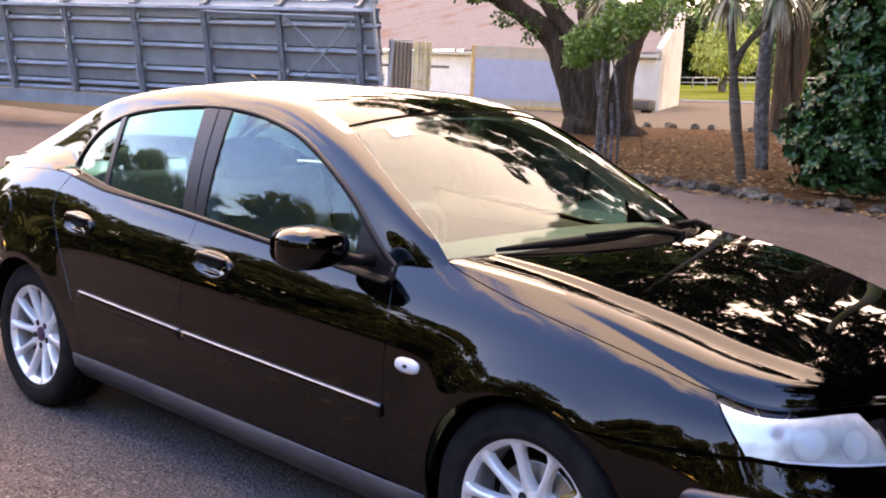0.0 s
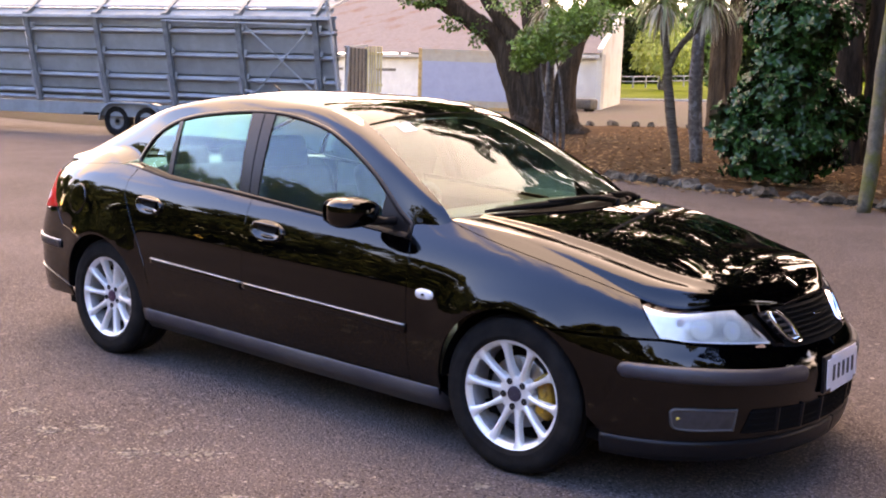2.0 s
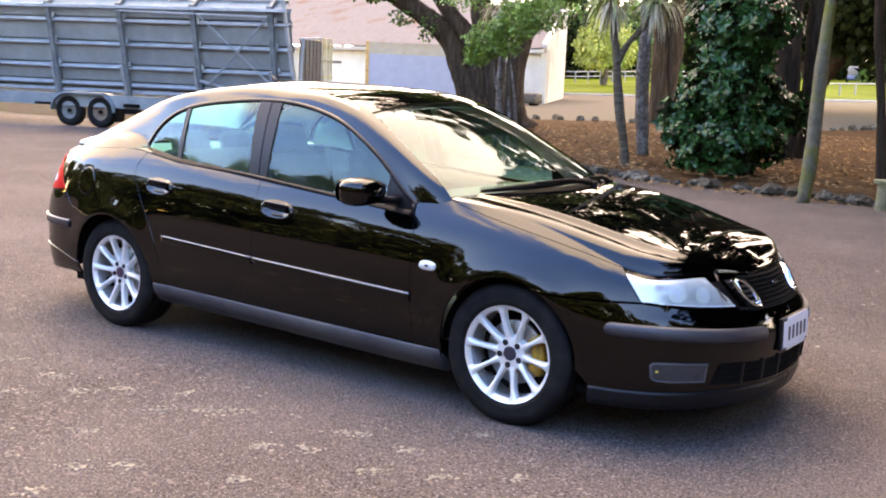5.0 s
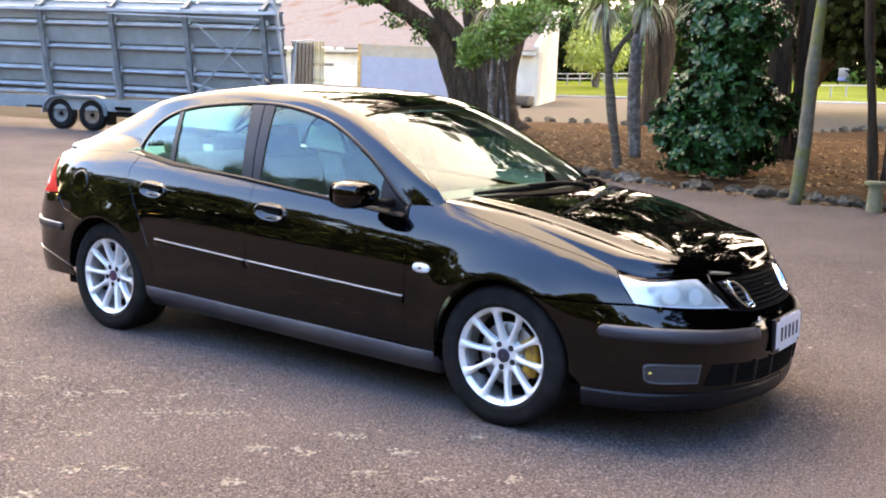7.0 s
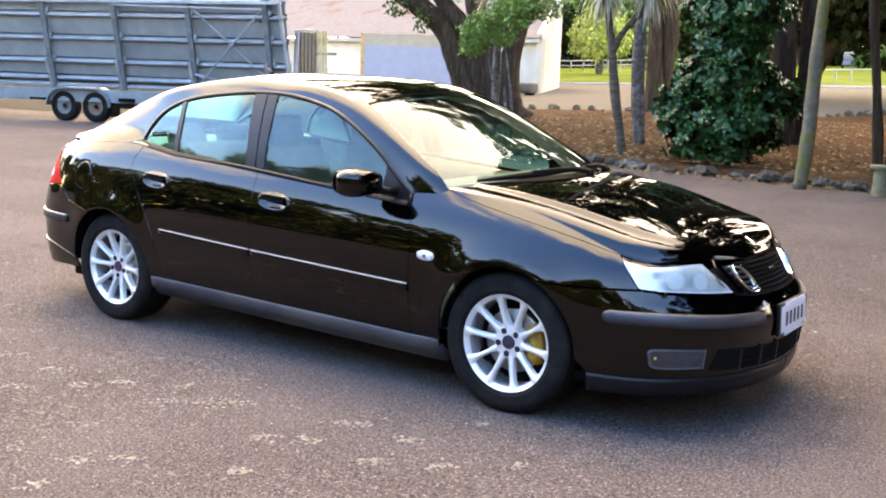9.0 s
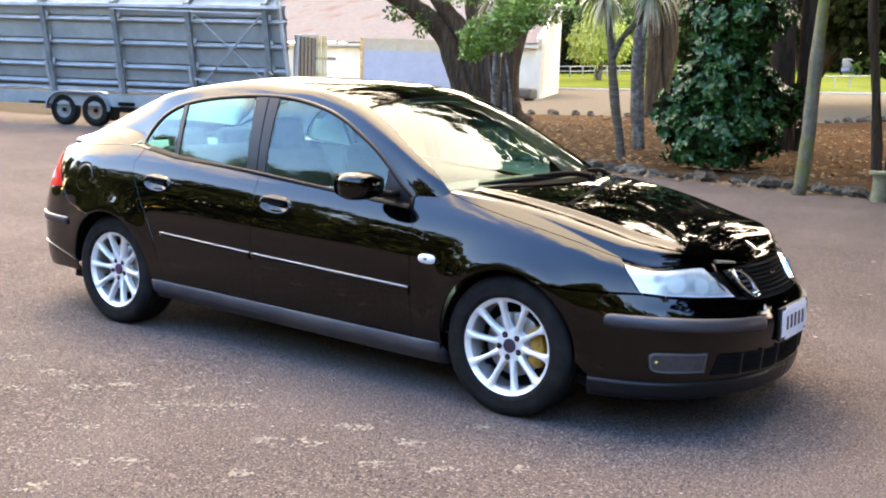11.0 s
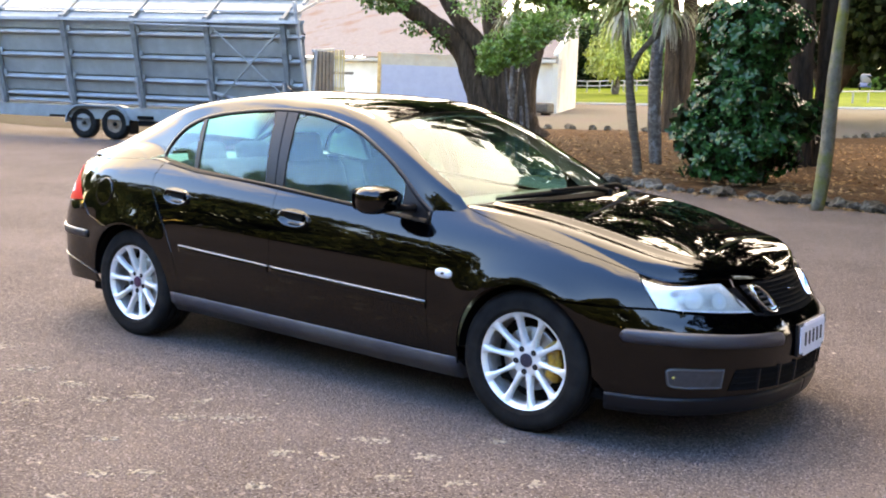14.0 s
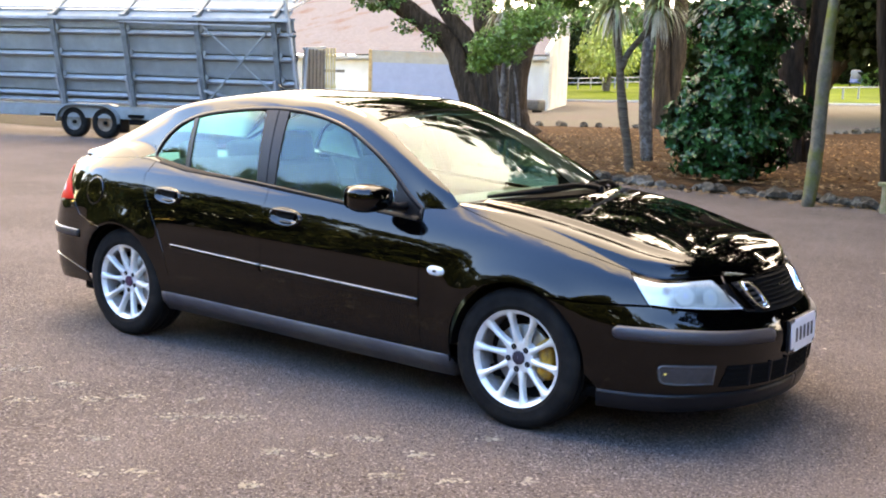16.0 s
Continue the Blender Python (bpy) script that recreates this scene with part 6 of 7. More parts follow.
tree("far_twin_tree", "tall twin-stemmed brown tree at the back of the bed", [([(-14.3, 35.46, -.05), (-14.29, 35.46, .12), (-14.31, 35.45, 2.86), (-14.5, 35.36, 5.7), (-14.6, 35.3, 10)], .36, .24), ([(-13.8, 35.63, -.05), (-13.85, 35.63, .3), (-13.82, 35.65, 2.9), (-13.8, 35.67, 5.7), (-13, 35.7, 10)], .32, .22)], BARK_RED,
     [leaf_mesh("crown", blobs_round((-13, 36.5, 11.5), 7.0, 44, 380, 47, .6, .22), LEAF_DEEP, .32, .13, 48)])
# unseen leaf clumps, spread wide to block the sky the hood mirrors
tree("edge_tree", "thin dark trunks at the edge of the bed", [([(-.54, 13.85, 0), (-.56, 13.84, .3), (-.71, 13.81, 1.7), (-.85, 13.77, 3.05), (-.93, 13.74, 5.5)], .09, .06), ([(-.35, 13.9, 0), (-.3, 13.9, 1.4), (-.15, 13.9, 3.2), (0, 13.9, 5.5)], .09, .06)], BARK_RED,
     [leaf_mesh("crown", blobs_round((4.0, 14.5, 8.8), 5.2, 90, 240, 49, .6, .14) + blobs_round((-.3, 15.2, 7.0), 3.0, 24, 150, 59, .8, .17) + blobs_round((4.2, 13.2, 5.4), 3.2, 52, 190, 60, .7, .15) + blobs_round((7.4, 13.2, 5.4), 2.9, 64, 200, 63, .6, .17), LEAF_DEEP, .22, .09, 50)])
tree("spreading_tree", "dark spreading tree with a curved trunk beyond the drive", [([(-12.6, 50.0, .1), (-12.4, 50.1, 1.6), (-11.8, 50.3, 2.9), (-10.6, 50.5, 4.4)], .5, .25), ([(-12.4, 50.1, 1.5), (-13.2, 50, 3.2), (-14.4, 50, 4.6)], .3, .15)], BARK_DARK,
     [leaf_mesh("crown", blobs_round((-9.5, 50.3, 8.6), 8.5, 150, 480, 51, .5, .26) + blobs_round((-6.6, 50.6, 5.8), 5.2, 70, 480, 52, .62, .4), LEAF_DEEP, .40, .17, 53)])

# unseen trees added to shade the yard and darken what hood and nose mirror
tree("shade_tree", "unseen broad tree added to shade the end of the bed", [([(9.2, 14.4, -.02), (9.1, 14.2, 2.5), (8.8, 13.2, 6.5)], .2, .1)], BARK_GREY,
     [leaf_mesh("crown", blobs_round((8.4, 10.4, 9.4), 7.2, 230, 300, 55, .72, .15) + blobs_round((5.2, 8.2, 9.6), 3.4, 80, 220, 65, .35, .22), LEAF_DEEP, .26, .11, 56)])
tree("shade_tree", "unseen broad tree added to shade the yard", [([(14.2, 4.2, -.02), (13.9, 4.1, 2.5), (12.8, 3.9, 6.0)], .24, .12)], BARK_GREY,
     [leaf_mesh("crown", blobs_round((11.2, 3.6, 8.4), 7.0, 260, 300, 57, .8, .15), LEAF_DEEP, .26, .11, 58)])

# the glossy shrub
shrub = thing("shrub", "tall dense shrub with large glossy dark green leaves", "shrub")
blobs = [((-2.80, 12.65, .82), (1.0, .9, .60), 4000), ((-2.80, 12.6, 1.48), (.86, .78, .48), 2900), ((-2.76, 12.62, 2.06), (.60, .60, .30), 1500), ((-2.66, 12.6, 2.62), (.86, .78, .48), 2600), ((-2.7, 12.6, 3.9), (.6, .6, .5), 1300),
         ((-1.92, 12.9, 1.15), (.40, .4, .34), 620), ((-3.45, 12.3, .95), (.40, .4, .45), 420), ((-2.55, 12.3, .45), (.45, .45, .32), 520), ((-3.1, 12.2, .48), (.45, .4, .33), 380)]


def whorls(name, blobs_, mat, length, width, seed, per=8):
    """Twig ends all over uneven clumps, each with a ring of broad folded leaves."""
    r = np.random.default_rng(seed)
    vs, fs = [], []
    for c, rad, n in blobs_:
        for _ in range(n):
            d = r.standard_normal(3)
            d /= np.linalg.norm(d)
            k = r.uniform(.72, 1.04) * (1 + .14 * math.sin(d[0] * 8 + c[0]) * math.sin(d[1] * 7 + c[2] * 3) + .10 * math.sin(d[2] * 9 + c[2]))
            p = np.array(c) + d * k * np.array(rad)
            ax = d + np.array([0, 0, .35]) + r.normal(0, .25, 3)
            ax /= np.linalg.norm(ax)
            s0 = np.cross(ax, r.standard_normal(3))
            s0 /= np.linalg.norm(s0)
            s1 = np.cross(ax, s0)
            for j in range(per):
                w = 6.283 * j / per + r.normal(0, .2)
                out_ = math.cos(w) * s0 + math.sin(w) * s1
                g = out_ + ax * r.uniform(.05, .7)
                g /= np.linalg.norm(g)
                side_ = np.cross(g, ax)
                side_ /= np.linalg.norm(side_)
                nn = np.cross(side_, g)
                l, hw = length * r.uniform(.6, 1.15), width * r.uniform(.75, 1.1)
                o = len(vs)
                vs += [p, p + g * l * .35 + side_ * hw * .85 + nn * hw * .25, p + g * l * .7 + side_ * hw + nn * hw * .2, p + g * l - nn * l * .12,
                       p + g * l * .7 - side_ * hw + nn * hw * .2, p + g * l * .35 - side_ * hw * .85 + nn * hw * .25, p + g * l * .6]
                fs += [(o, o + 1, o + 6), (o + 1, o + 2, o + 6), (o + 2, o + 3, o + 6), (o + 3, o + 4, o + 6), (o + 4, o + 5, o + 6), (o + 5, o, o + 6)]
    return mesh_of(name, vs, fs, mat, smooth=False)


part("crown", whorls("crown", [(c, r, int(n * .105)) for c, r, n in blobs], LEAF_DARK, .145, .040, 61), shrub)
# darker leaves inside: the shrub's inner shade is put into their colour
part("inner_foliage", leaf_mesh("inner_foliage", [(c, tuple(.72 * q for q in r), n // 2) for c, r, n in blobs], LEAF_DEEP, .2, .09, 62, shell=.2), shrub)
vs, fs = joined([limb([(-2.66, 12.65, 0), (-2.66, 12.65, .5), (-2.7, 12.6, 2.5)], .06, .03, seed=4), limb([(-2.55, 12.6, 0), (-2.5, 12.55, .4), (-2.3, 12.4, .9)], .04, .02, seed=8)])
part("stem", mesh_of("stem", vs, fs, BARK_DARK), shrub)

# wooden stump post at the edge of the bed
WOOD = material("old_wood", (.16, .13, .08), rough=.9, spread=.5, grain=20, bump=.7, bump_scale=40, second=(.10, .11, .05), blotch=4, stretch=(4, 4, .6))
stump = thing("stump_post", "short weathered wooden post with a broad cap", "post", at=pose(.33, 10.25, 0))
part("post", lathe("post", [(.001, 0), (.105, 0), (.10, .18), (.098, .36), (.001, .36)], WOOD, 14), stump, at=pose(0, 0, 0, 90))
part("cap", lathe("cap", [(.001, .36), (.15, .362), (.158, .38), (.15, .41), (.001, .415)], WOOD, 14), stump, at=pose(0, 0, 0, 90))

# ---- far woods, lawn fence, van ----
r2 = np.random.default_rng(77)
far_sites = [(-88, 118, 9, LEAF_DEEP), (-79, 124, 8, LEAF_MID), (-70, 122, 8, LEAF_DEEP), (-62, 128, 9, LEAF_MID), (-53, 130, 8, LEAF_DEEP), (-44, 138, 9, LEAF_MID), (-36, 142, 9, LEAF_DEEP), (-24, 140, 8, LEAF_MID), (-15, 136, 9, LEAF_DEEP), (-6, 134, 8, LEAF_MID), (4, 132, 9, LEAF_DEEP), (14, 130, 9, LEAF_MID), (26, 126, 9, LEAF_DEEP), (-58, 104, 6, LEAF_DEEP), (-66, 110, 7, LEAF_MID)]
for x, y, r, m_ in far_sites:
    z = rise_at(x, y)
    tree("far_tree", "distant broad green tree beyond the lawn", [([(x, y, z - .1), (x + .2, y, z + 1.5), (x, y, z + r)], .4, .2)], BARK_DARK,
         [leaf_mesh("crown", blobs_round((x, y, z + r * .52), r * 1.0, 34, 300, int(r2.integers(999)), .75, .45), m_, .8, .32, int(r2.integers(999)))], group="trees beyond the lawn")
wz = rise_at(-40.5, 82)
willow = tree("willow", "hanging yellow-green willow on the lawn", [([(-40.5, 82, wz), (-40.4, 82, wz + 2), (-40.6, 82, wz + 5)], .35, .15)], BARK_GREY,
              [leaf_mesh("crown", [((-40.5 + dx, 82 + dy, wz + zz), (1.5, 1.5, hh), 1700) for dx, dy, zz, hh in ((0, 0, 4.6, 1.6), (-1.8, .3, 3.4, 2.0), (1.6, -.2, 3.3, 1.9), (.2, -1.2, 3.0, 1.9), (-.6, 1, 5.4, 1.4))], LEAF_WILLOW, .34, .07, 71, droop=1.6, shell=.2)])
for k, (x, y) in enumerate(((-49, 80), (-36, 84), (-30, 88), (-26.6, 119.4))):
    z = rise_at(x, y)
    tree("round_bush", "round clipped bush on the lawn", [([(x, y, z), (x, y, z + 1)], .2, .1)], BARK_DARK, [leaf_mesh("crown", blobs_round((x, y, z + 1.5), 1.8, 9, 260, 80 + k, .8, .5), LEAF_MID if k else LEAF_BRIGHT, .35, .15, 81 + k)], "bush", "bushes on the lawn")
WHITE = material("white_painted_wood", (.17, .168, .16), rough=.6, spread=.1, grain=5)


def rail_fence(pts, label, high=1.05, rails=(1.0, .55)):
    f_ = thing("rail_fence", label, "fence")
    d = dense(pts, 2.4, closed=False)
    for x, y in d:
        z = rise_at(x, y)
        part("post", box("post", (.12, .12, high), pose(x, y, z + high / 2), WHITE, .01), f_)
    for h_ in rails:
        vs, fs = tube([(x, y, rise_at(x, y) + h_) for x, y in d], .055, 4)
        part("rail", mesh_of("rail", vs, fs, WHITE, smooth=False), f_)


rail_fence([(-46.5, 84.6), (-45.05, 85.1), (-44.2, 91), (-43.1, 97.2), (-41, 104)], "white painted rail fence across the lawn", 1.15, (1.1, .65))
rail_fence([(-19.04, 74.7), (-17.69, 77.9), (-16.11, 79.6), (-11, 84.5)], "white painted rail fence along the drive", .95, (.9,))

van = thing("van", "small white and blue van parked beyond the lawn", "van", at=pose(-29, 121, rise_at(-29, 121) + .05, 0, 0, 105))
VAN_WHITE, VAN_BLUE = material("van_white", (.05, .052, .058), rough=.3, spread=.05), material("van_blue", (.04, .06, .14), rough=.3, spread=.1)
part("body", box("body", (4.2, 1.7, 1.25), pose(0, 0, 1.15), VAN_WHITE, .18, True), van)
part("lower_body", box("lower_body", (4.3, 1.74, .5), pose(0, 0, .55), VAN_BLUE, .12, True), van)
part("windscreen", box("windscreen", (2.8, 1.74, .45), pose(-.2, 0, 1.42), material("van_glass", (.03, .04, .05), rough=.08, spread=.2), .05), van)
part("tail_lamp", box("tail_lamp", (.06, 1.6, .22), pose(2.12, 0, .95), RED, .02), van)
for x in (-1.3, 1.3):
    for y in (-.85, .85):
        part("wheel", lathe("van_wheel", [(.001, -.1), (.31, -.1), (.33, -.07), (.33, .07), (.31, .1), (.001, .1)], TYRE, 24), van, at=pose(x, y, .33))

# low dark trees added out of view past the bed's end, to darken what the car's nose mirrors
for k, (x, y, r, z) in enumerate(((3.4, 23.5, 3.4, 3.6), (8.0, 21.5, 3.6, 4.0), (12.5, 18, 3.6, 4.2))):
    tree("end_tree", "unseen low dark leafy tree past the end of the bed", [([(x, y, -.05), (x + .2, y, 1.5), (x, y, z)], .2, .1)], BARK_DARK,
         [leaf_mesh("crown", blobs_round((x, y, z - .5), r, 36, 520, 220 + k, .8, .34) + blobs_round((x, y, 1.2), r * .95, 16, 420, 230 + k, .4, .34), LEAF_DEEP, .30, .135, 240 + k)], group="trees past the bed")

# trees on the yard's open side, which the side windows mirror; those to left and right are added unseen to darken the
# car's reflections
for k, (x, y, r, z) in enumerate(((-17, -17, 4.4, 5.4), (-12.5, -18.5, 3.8, 4.2), (-7.5, -20, 4.6, 6.0), (-2.5, -21, 3.8, 4.6), (-21.5, -14, 4.2, 4.4), (-26, -10, 4.4, 5.4), (-30.5, -4, 4.2, 4.8), (-35, 2, 3.6, 3.4), (-38, 9, 3.6, 3.4), (-41, 16, 3.6, 3.4),
                                  (17.5, 1.5, 5.2, 6.4), (18.5, -5, 5.0, 6.2), (17, 9, 5.2, 6.6), (2.5, -22, 4.6, 5.8), (8, -21, 4.0, 4.6), (13, -18, 4.6, 5.4), (18, -14, 4.2, 4.8), (22, -8, 4.2, 4.8), (24, -1, 3.8, 4.2))):
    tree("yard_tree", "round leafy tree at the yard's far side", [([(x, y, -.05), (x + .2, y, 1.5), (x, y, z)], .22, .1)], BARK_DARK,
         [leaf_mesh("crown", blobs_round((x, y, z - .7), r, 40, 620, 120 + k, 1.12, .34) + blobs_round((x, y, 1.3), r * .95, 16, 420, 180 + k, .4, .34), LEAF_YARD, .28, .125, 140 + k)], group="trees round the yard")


# ---- buildings ----
WALL_WHITE = material("white_render", (.34, .33, .31), spec=.12, rough=.85, spread=.12, grain=2, bump=.2, bump_scale=20, second=(.23, .215, .19), blotch=.5, blotch_at=(.52, .75))
# lighter copy for the end wall: sunlight on it is put into the colour
WALL_LIT = material("sunlit_white_render", (.37, .36, .33), spec=.12, rough=.85, spread=.06, grain=2, bump=.2, bump_scale=20, second=(.25, .235, .20), blotch=.5, blotch_at=(.5, .72))
ROOF_PAINT = material("faded_roof", (.118, .102, .097), spec=.0, rough=.95, spread=.12, grain=3, second=(.112, .066, .052), blotch=.35, blotch_at=(.54, .68))
RUST = material("rusty_edge", (.35, .20, .08), rough=.85, spread=.4, grain=6, bump=.3)
hall = thing("hall", "white rendered hall with a faded red-white sheet roof", "building")
f_dir, b_dir = np.array([-.992, .128]), np.array([-.374, .927])
c0 = np.array([-25.74, 46.2])
EAVE = 3.35


def quad_prism(name, a, b, z0, z1, thick, mat):
    """A wall from a to b with slanting top: z1 is a pair."""
    a, b = np.array(a, float), np.array(b, float)
    d = (b - a) / np.linalg.norm(b - a)
    n = np.array([-d[1], d[0]]) * thick
    vs = [(*a, z0), (*b, z0), (*b, z1[1]), (*a, z1[0]), (*(a + n), z0), (*(b + n), z0), (*(b + n), z1[1]), (*(a + n), z1[0])]
    return mesh_of(name, vs, [(0, 1, 2, 3), (5, 4, 7, 6), (4, 0, 3, 7), (1, 5, 6, 2), (3, 2, 6, 7), (4, 5, 1, 0)], mat, smooth=False)


L_end = c0 + f_dir * 42
part("front_wall", quad_prism("front_wall", L_end, c0, -.2, (EAVE, EAVE), .25, WALL_WHITE), hall)
END = 8.1
far_c = c0 + b_dir * END
part("end_wall", quad_prism("end_wall", c0 + np.array([.02, -.05]), far_c, -.2, (EAVE + .30, EAVE + .30 + END * .31), .3, WALL_LIT), hall)
roof_a, roof_b = L_end - b_dir * .5, c0 - b_dir * .5 + f_dir * .1


def ribbed(a, b, d0, d1, slope):
    """Sheet roofing from a to b, from depth d0 to d1."""
    nx = int(np.linalg.norm(b - a) / .25)
    return [[(*(a + (b - a) * i / (nx * 2) + b_dir * d), EAVE + .05 + slope * d + .025 * math.cos(math.pi * i)) for i in range(nx * 2 + 1)] for d in np.linspace(d0, d1, 8)]


part("roof", grid_mesh("roof", ribbed(roof_a, roof_b, 0, END + .5, .31), ROOF_PAINT), hall)
part("roof", grid_mesh("roof", ribbed(roof_a, roof_b + f_dir * 7, END + .4, 26, .31), ROOF_PAINT), hall)
part("back_wall", quad_prism("back_wall", far_c, far_c + f_dir * 7, -.2, (EAVE + END * .3, EAVE + END * .3), .25, WALL_WHITE), hall)
g0, g1 = roof_a - b_dir * .06, roof_b - b_dir * .06
part("gutter", quad_prism("gutter", g0, g1, EAVE - .22, (EAVE - .02, EAVE - .02), .14, WHITE), hall)
for s0 in (18.6, 20.8, 25, 29):
    p = c0 + f_dir * s0
    part("pilaster", quad_prism("pilaster", p + f_dir * .55 - b_dir * .12, p - b_dir * .12, -.2, (EAVE - .2, EAVE - .2), .2, WHITE), hall)
for s0 in (16.6, 22.0):
    p = c0 + f_dir * s0 - b_dir * .03
    part("wall_rail", quad_prism("wall_rail", p + f_dir * 2.0, p, 2.25, (2.42, 2.42), .06, BARK_GREY), hall)

container = thing("container", "weathered pale blue shipping container with rusty ends", "container")
BLUE_PANEL = material("faded_blue_panel", (.20, .225, .29), spec=.12, rough=.7, spread=.08, grain=2, second=(.27, .24, .20), blotch=.55, blotch_at=(.66, .72))
CREAM_PANEL = material("cream_panel", (.27, .235, .19), spec=.12, rough=.75, spread=.12, grain=3, second=(.30, .215, .145), blotch=1.2, blotch_at=(.56, .7))
ca, cdir = np.array([-30.75, 36.95]), np.array([.80, .60])
cb = ca + cdir * 6.06
cz = rise_at(-28, 39)
cz1 = 3.18
part("front_panel", quad_prism("front_panel", ca, cb, cz + .15, (cz1, cz1), .06, CREAM_PANEL), container)
pa, pb = ca + cdir * .18 + np.array([.02, -.028]), ca + cdir * 5.9 + np.array([.02, -.028])
part("blue_field", quad_prism("blue_field", pa, pb, cz + .45, (cz1 - .55, cz1 - .55), .03, BLUE_PANEL), container)
for p in (ca, cb - cdir * .12):
    part("corner_post", quad_prism("corner_post", p - np.array([0, .05]), p + cdir * .16 - np.array([0, .05]), cz, (cz1 + .06, cz1 + .06), .16, RUST), container)
part("top_rail", quad_prism("top_rail", ca - np.array([0, .04]), cb - np.array([0, .04]), cz1 - .06, (cz1 + .04, cz1 + .04), .1, CREAM_PANEL), container)
part("bottom_rail", quad_prism("bottom_rail", ca - np.array([0, .04]), cb - np.array([0, .04]), cz, (cz + .16, cz + .16), .1, RUST), container)
back = np.array([-cdir[1], cdir[0]]) * 2.4
part("end_panel", quad_prism("end_panel", ca + back, ca, cz, (cz1, cz1), .06, CREAM_PANEL), container)
part("end_panel", quad_prism("end_panel", cb, cb + back, cz, (cz1, cz1), .06, CREAM_PANEL), container)
part("roof_panel", mesh_of("roof_panel", [(*ca, cz1), (*cb, cz1), (*(cb + back), cz1), (*(ca + back), cz1)], [(0, 1, 2, 3)], CREAM_PANEL), container)
low_tank = thing("low_tank", "low dark tank lying by the hall's wall", "tank", at=pose(-24.75, 43.9, rise_at(-24.7, 43.9)))
part("body", box("body", (2.6, .7, .55), pose(-1.2, 0, .4, 0, 0, -7), material("tank_dark", (.05, .045, .04), rough=.7, spread=.4), .12, True), low_tank)
part("foot", box("foot", (.2, .6, .2), pose(-.3, 0, .08, 0, 0, -7), DARK, .02), low_tank)
part("foot", box("foot", (.2, .6, .2), pose(-2.1, .2, .08, 0, 0, -7), DARK, .02), low_tank)

# ---- the trailer with its upright deck ----
GALV = material("galvanised_sheet", (.190, .218, .219), spec=.12, rough=.5, metal=.2, spread=.15, grain=5, second=(.148, .168, .172), blotch=1.6, blotch_at=(.42, .7), per_piece=.10)
GALV_RIB = material("galvanised_rib", (.105, .125, .128), spec=.12, rough=.5, metal=.2, spread=.25, grain=6, second=(.15, .168, .17), blotch=3)
GALV_LIGHT = material("galvanised_beam", (.285, .305, .31), spec=.12, rough=.42, metal=.25, spread=.12, grain=6, second=(.22, .232, .24), blotch=3)
GREY_RIM = material("grey_rim", (.12, .12, .112), rough=.7, spread=.4, grain=14, second=(.10, .07, .05), blotch=9)
RUST_RIM = material("rusty_rim", (.16, .085, .05), rough=.8, spread=.5, grain=14)
TR = pose(-18.2, 11.25, 0, 0, 0, 18)
trailer = thing("trailer", "long galvanised trailer with tall ribbed side decks", "trailer", at=TR)


def beam(name, a, b, w, h, mat, parent=trailer, label=""):
    """A squared beam from a to b."""
    a, b = Vector(a), Vector(b)
    m = Matrix.Translation((a + b) / 2) @ (b - a).to_track_quat("X", "Z").to_matrix().to_4x4()
    return part(name, box(name, ((b - a).length, w, h), m, mat, .006), parent, label)


X0, X1 = -9.2, 5.55
LOW, HIGH = .80, 2.80


def lean(z):
    """The side deck leans out towards the yard as it climbs."""
    return -.44 * (z - LOW) / (HIGH - LOW)


beam("chassis_rail", (X0, .05, .63), (X1 + .3, .05, .63), .10, .30, GALV)
beam("chassis_rail", (X0, 1.9, .63), (X1 + .3, 1.9, .63), .10, .30, GALV_LIGHT)
for x in np.arange(X0, X1, 1.9):
    beam("cross_member", (x, .05, .6), (x, 1.9, .6), .08, .12, GALV)
# planks of the deck: flat sheets with a folded lip at each lower edge, its skylight put into a lighter metal
levels = [(.84, 1.00), (1.00, 1.40), (1.40, 1.93), (1.93, 2.46), (2.46, 2.80)]
for z0, z1 in levels:
    for xa, xb in ((X0, -2.85), (-2.85, 1.28), (1.28, X1)):
        y0, y1 = lean(z0) + .10, lean(z1) + .10
        prof = [(y0 + .06, z0 + .085), (y0 + .06, z0 + .125), (y0 - .03, z0 + .130), (y1 + .0, z1 - .012), (y1 + .06, z1 - .01), (y1 + .06, z1 + .06)]
        lip_ = [(y0 + .03, z0 - .01), (y0 - .11, z0), (y0 - .125, z0 + .025), (y0 - .07, z0 + .085), (y0 + .06, z0 + .098)]
        for nm, pr, mt in (("deck_plank", prof, GALV), ("deck_lip", lip_, GALV_LIGHT)):
            part(nm, grid_mesh(nm, [[(xa + .001, y, z) for y, z in pr], [(xb - .001, y, z) for y, z in pr]], mt, flip=True, smooth=False), trailer)
# upper wing folding back over the top
for z0, z1, yy0, yy1 in ((2.80, 3.02, -.34, -.16), (3.02, 3.35, -.16, .22), (3.35, 3.6, .22, .7)):
    prof = [(yy0 - .07, z0), (yy0 - .07, z0 + .05), (yy0, z0 + .06), (yy1, z1)]
    part("wing_plank", grid_mesh("wing_plank", [[(X0, y, z) for y, z in prof], [(X1 - .1, y, z) for y, z in prof]], GALV, flip=True), trailer)
beam("edge_beam", (X0, lean(2.8) - .10, 2.80), (X1, lean(2.8) - .10, 2.80), .08, .07, GALV_LIGHT)
ribs = [-8.35, -6.44, -4.53, -2.62, -.62, 1.30, 3.21, 5.12]
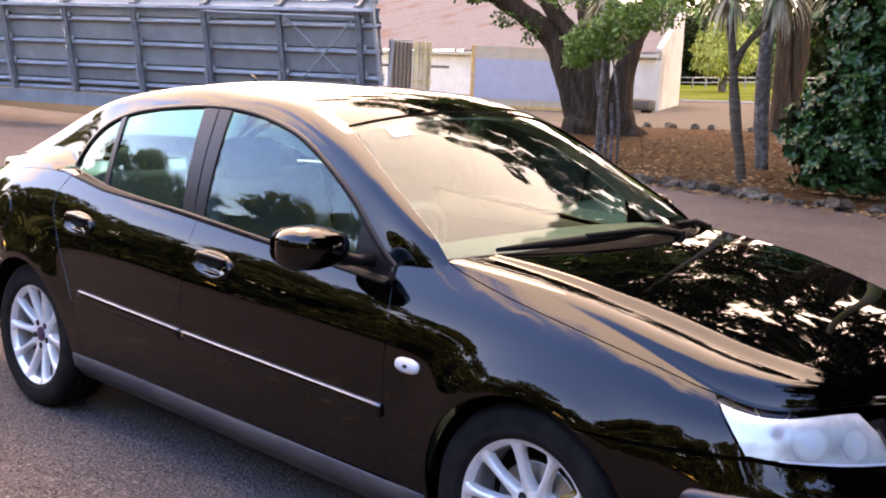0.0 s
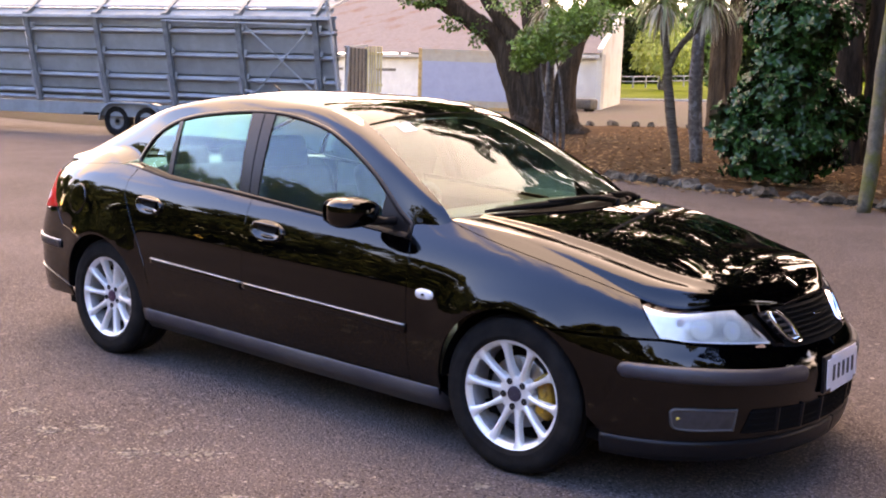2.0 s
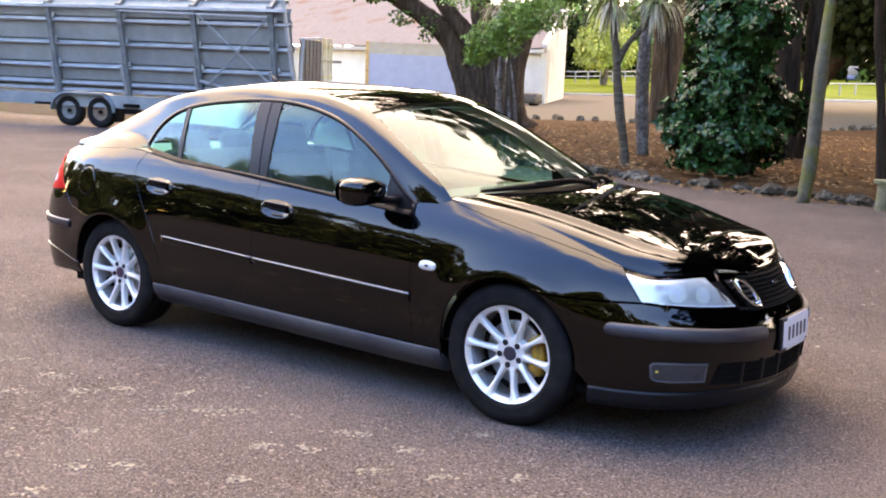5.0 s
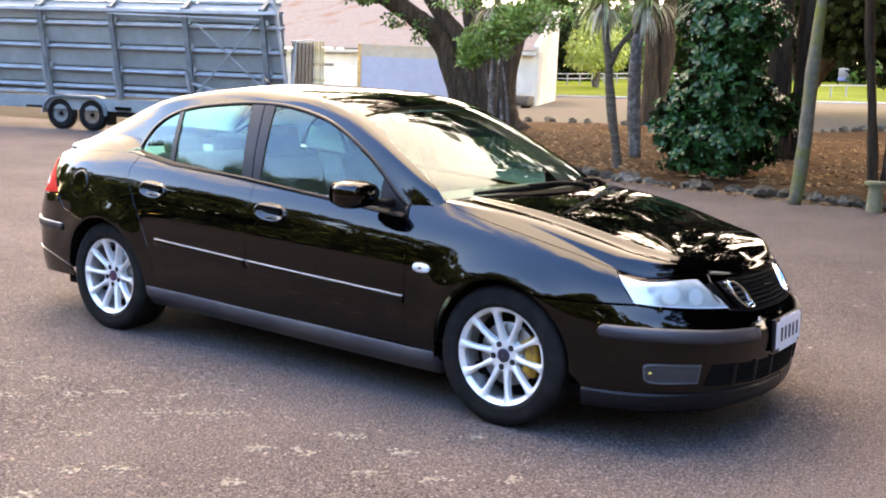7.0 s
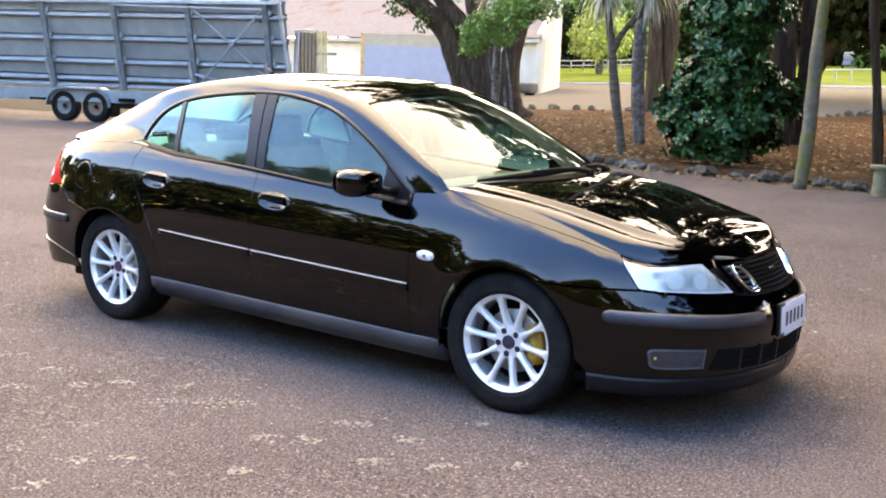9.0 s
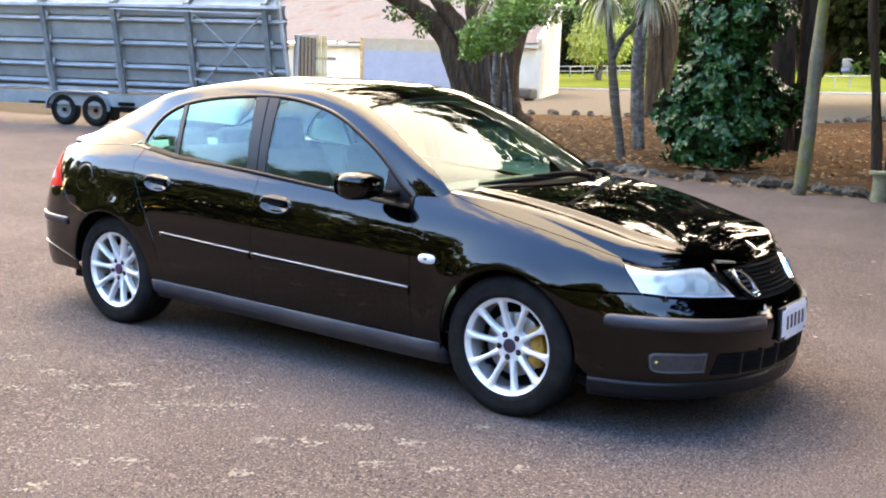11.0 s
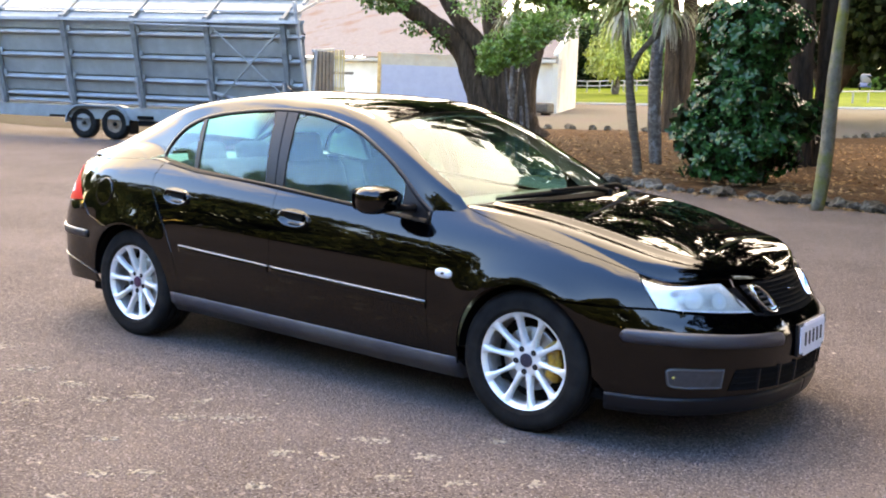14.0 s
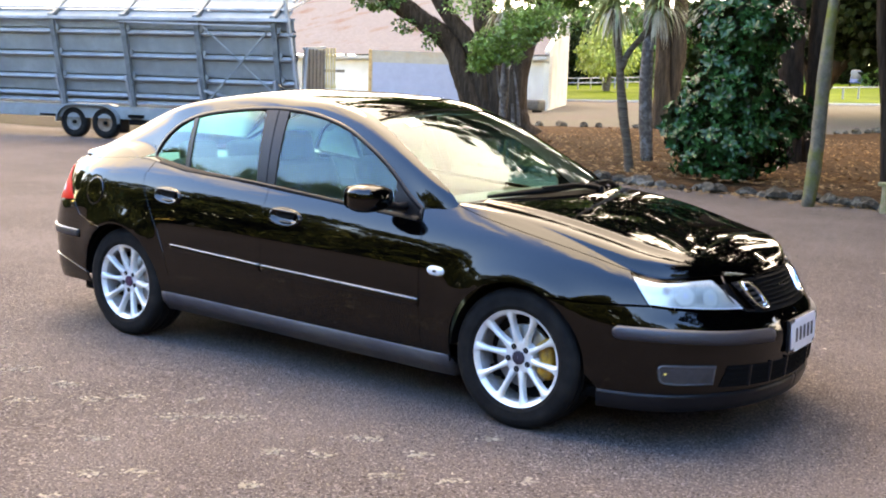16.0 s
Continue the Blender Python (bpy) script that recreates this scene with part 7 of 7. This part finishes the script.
for x in ribs:
    beam("rib", (x, lean(LOW) - .02, LOW), (x, lean(HIGH) - .06, HIGH + .10), .12, .09, GALV_RIB)
    beam("rib_foot", (x - .06, -.02, .78), (x - .06, lean(1.55) - .10, 1.50), .07, .07, GALV_LIGHT)
    beam("wing_rib", (x, lean(HIGH) - .04, HIGH), (x + .0, .66, 3.62), .08, .14, GALV_RIB)
    for z in (1.45, 1.98, 2.52):
        part("bracket", box("bracket", (.07, .08, .12), pose(x + .09, lean(z) - .0, z + .07, 0, 0, 20), GALV, .01), trailer)
beam("brace", (3.35, lean(2.7) - .12, 2.7), (5.0, lean(.9) - .12, 1.2), .025, .035, GALV)
beam("brace", (5.05, lean(2.6) - .14, 2.6), (3.3, lean(.9) - .14, .95), .025, .035, GALV)
beam("stay", (1.3, lean(2.72) - .16, 2.72), (5.1, lean(2.66) - .16, 2.66), .03, .03, GALV_LIGHT)
beam("stay", (3.25, lean(1.2) - .1, 1.22), (4.3, lean(1.0) - .1, 1.0), .04, .05, GALV_LIGHT)
beam("end_post", (X1 + .05, -.02, .75), (X1 - .15, lean(3.0), 3.25), .08, .06, GALV_LIGHT)
beam("end_post", (X1 + .02, lean(3) + .1, 3.2), (X1 + .05, .6, 3.9), .06, .06, GALV_LIGHT)
beam("tail_post", (X1 + .12, -.05, .75), (X1 + .2, -.05, 2.26), .05, .05, GALV_LIGHT)
MESH_DARK = material("dark_mesh", (.15, .115, .088), rough=.8, spread=.4, grain=30, second=(.16, .13, .1), blotch=6)
tailgate = part("tailgate", None, trailer, "brown mesh tailgate in a steel frame")
part("mesh_panel", box("mesh_panel", (.03, .86, 1.45), pose(X1 + .15, .42, 1.5, 0, 0, -6), MESH_DARK, .004), tailgate)
for y in np.linspace(.02, .83, 6):
    part("gate_bar", box("gate_bar", (.035, .03, 1.45), pose(X1 + .135 + y * .10, y, 1.5), MESH_DARK, .003), tailgate)
part("gate_top", box("gate_top", (.05, .92, .05), pose(X1 + .15, .42, 2.26, 4, 0, -6), GALV_LIGHT, .004), tailgate)
# front end frame seen against the light
beam("top_frame", (X1 - .1, lean(3.0), 3.0), (X1 + .1, 1.2, 3.6), .05, .05, GALV_LIGHT)
for k, x in enumerate((-.41, .46)):
    wh = part("trailer_wheel", None, trailer, "dark trailer tyre on a rusty grey rim", at=pose(x, .10, .37))
    part("tyre", lathe("trailer_tyre", [(.19, -.08), (.22, -.10), (.30, -.115), (.35, -.10), (.37, -.075), (.37, .075), (.35, .10), (.22, .1), (.19, .08)], TYRE, 48), wh)
    part("rim", lathe("trailer_rim", [(.001, -.045), (.06, -.05), (.075, -.03), (.12, -.03), (.15, -.06), (.185, -.075), (.20, -.09), (.205, -.08)], RUST_RIM if k else GREY_RIM, 40), wh)
    part("hub", lathe("trailer_hub", [(.001, -.11), (.03, -.108), (.045, -.09), (.05, -.04)], DARK if k else TYRE, 20), wh)
guard = [[(.02 + r * math.cos(a) * 1.0 + (.45 if math.cos(a) > 0 else -.42), y, .37 + r * math.sin(a)) for a in np.linspace(0, math.pi, 26)] for r, y in ((.41, -.12), (.45, -.12), (.45, .30), (.43, .30))]
part("mudguard", grid_mesh("mudguard", guard, GALV_RIB, flip=True), trailer)
part("mud_flap", box("mud_flap", (.02, .36, .34), pose(.95, .1, .32), DARK, .004), trailer)
part("stowage_beam", box("stowage_beam", (.40, .12, .08), pose(1.35, -.02, .56), DARK, .01), trailer)
part("stowage_beam", box("stowage_beam", (.42, .08, .05), pose(-1.1, -.06, .52), DARK, .01), trailer)
part("lamp_box", box("lamp_box", (.5, .1, .12), pose(1.4, .02, .42), DARK, .01), trailer)

# tall stack of wooden slats beyond the trailer's end
SLAT_WOOD = material("yellow_slat_wood", (.45, .32, .14), rough=.8, spread=.3, grain=9, second=(.3, .2, .09), blotch=3, stretch=(4, 4, .5), per_piece=.2)
slats = thing("slat_panel", "leaning panel of yellowish wooden slats", "panel", at=pose(-19.97, 21.8, 0, 0, 0, 33))
for k in range(7):
    part("slat", box("slat", (.055, .05, 2.62), pose(-.30 + .085 * k, 0, 1.32 + .01 * (k % 2)), SLAT_WOOD, .006), slats)
for z in (.4, 1.4, 2.4):
    part("cross_bar", box("cross_bar", (.62, .04, .08), pose(-.04, .05, z), SLAT_WOOD, .006), slats)
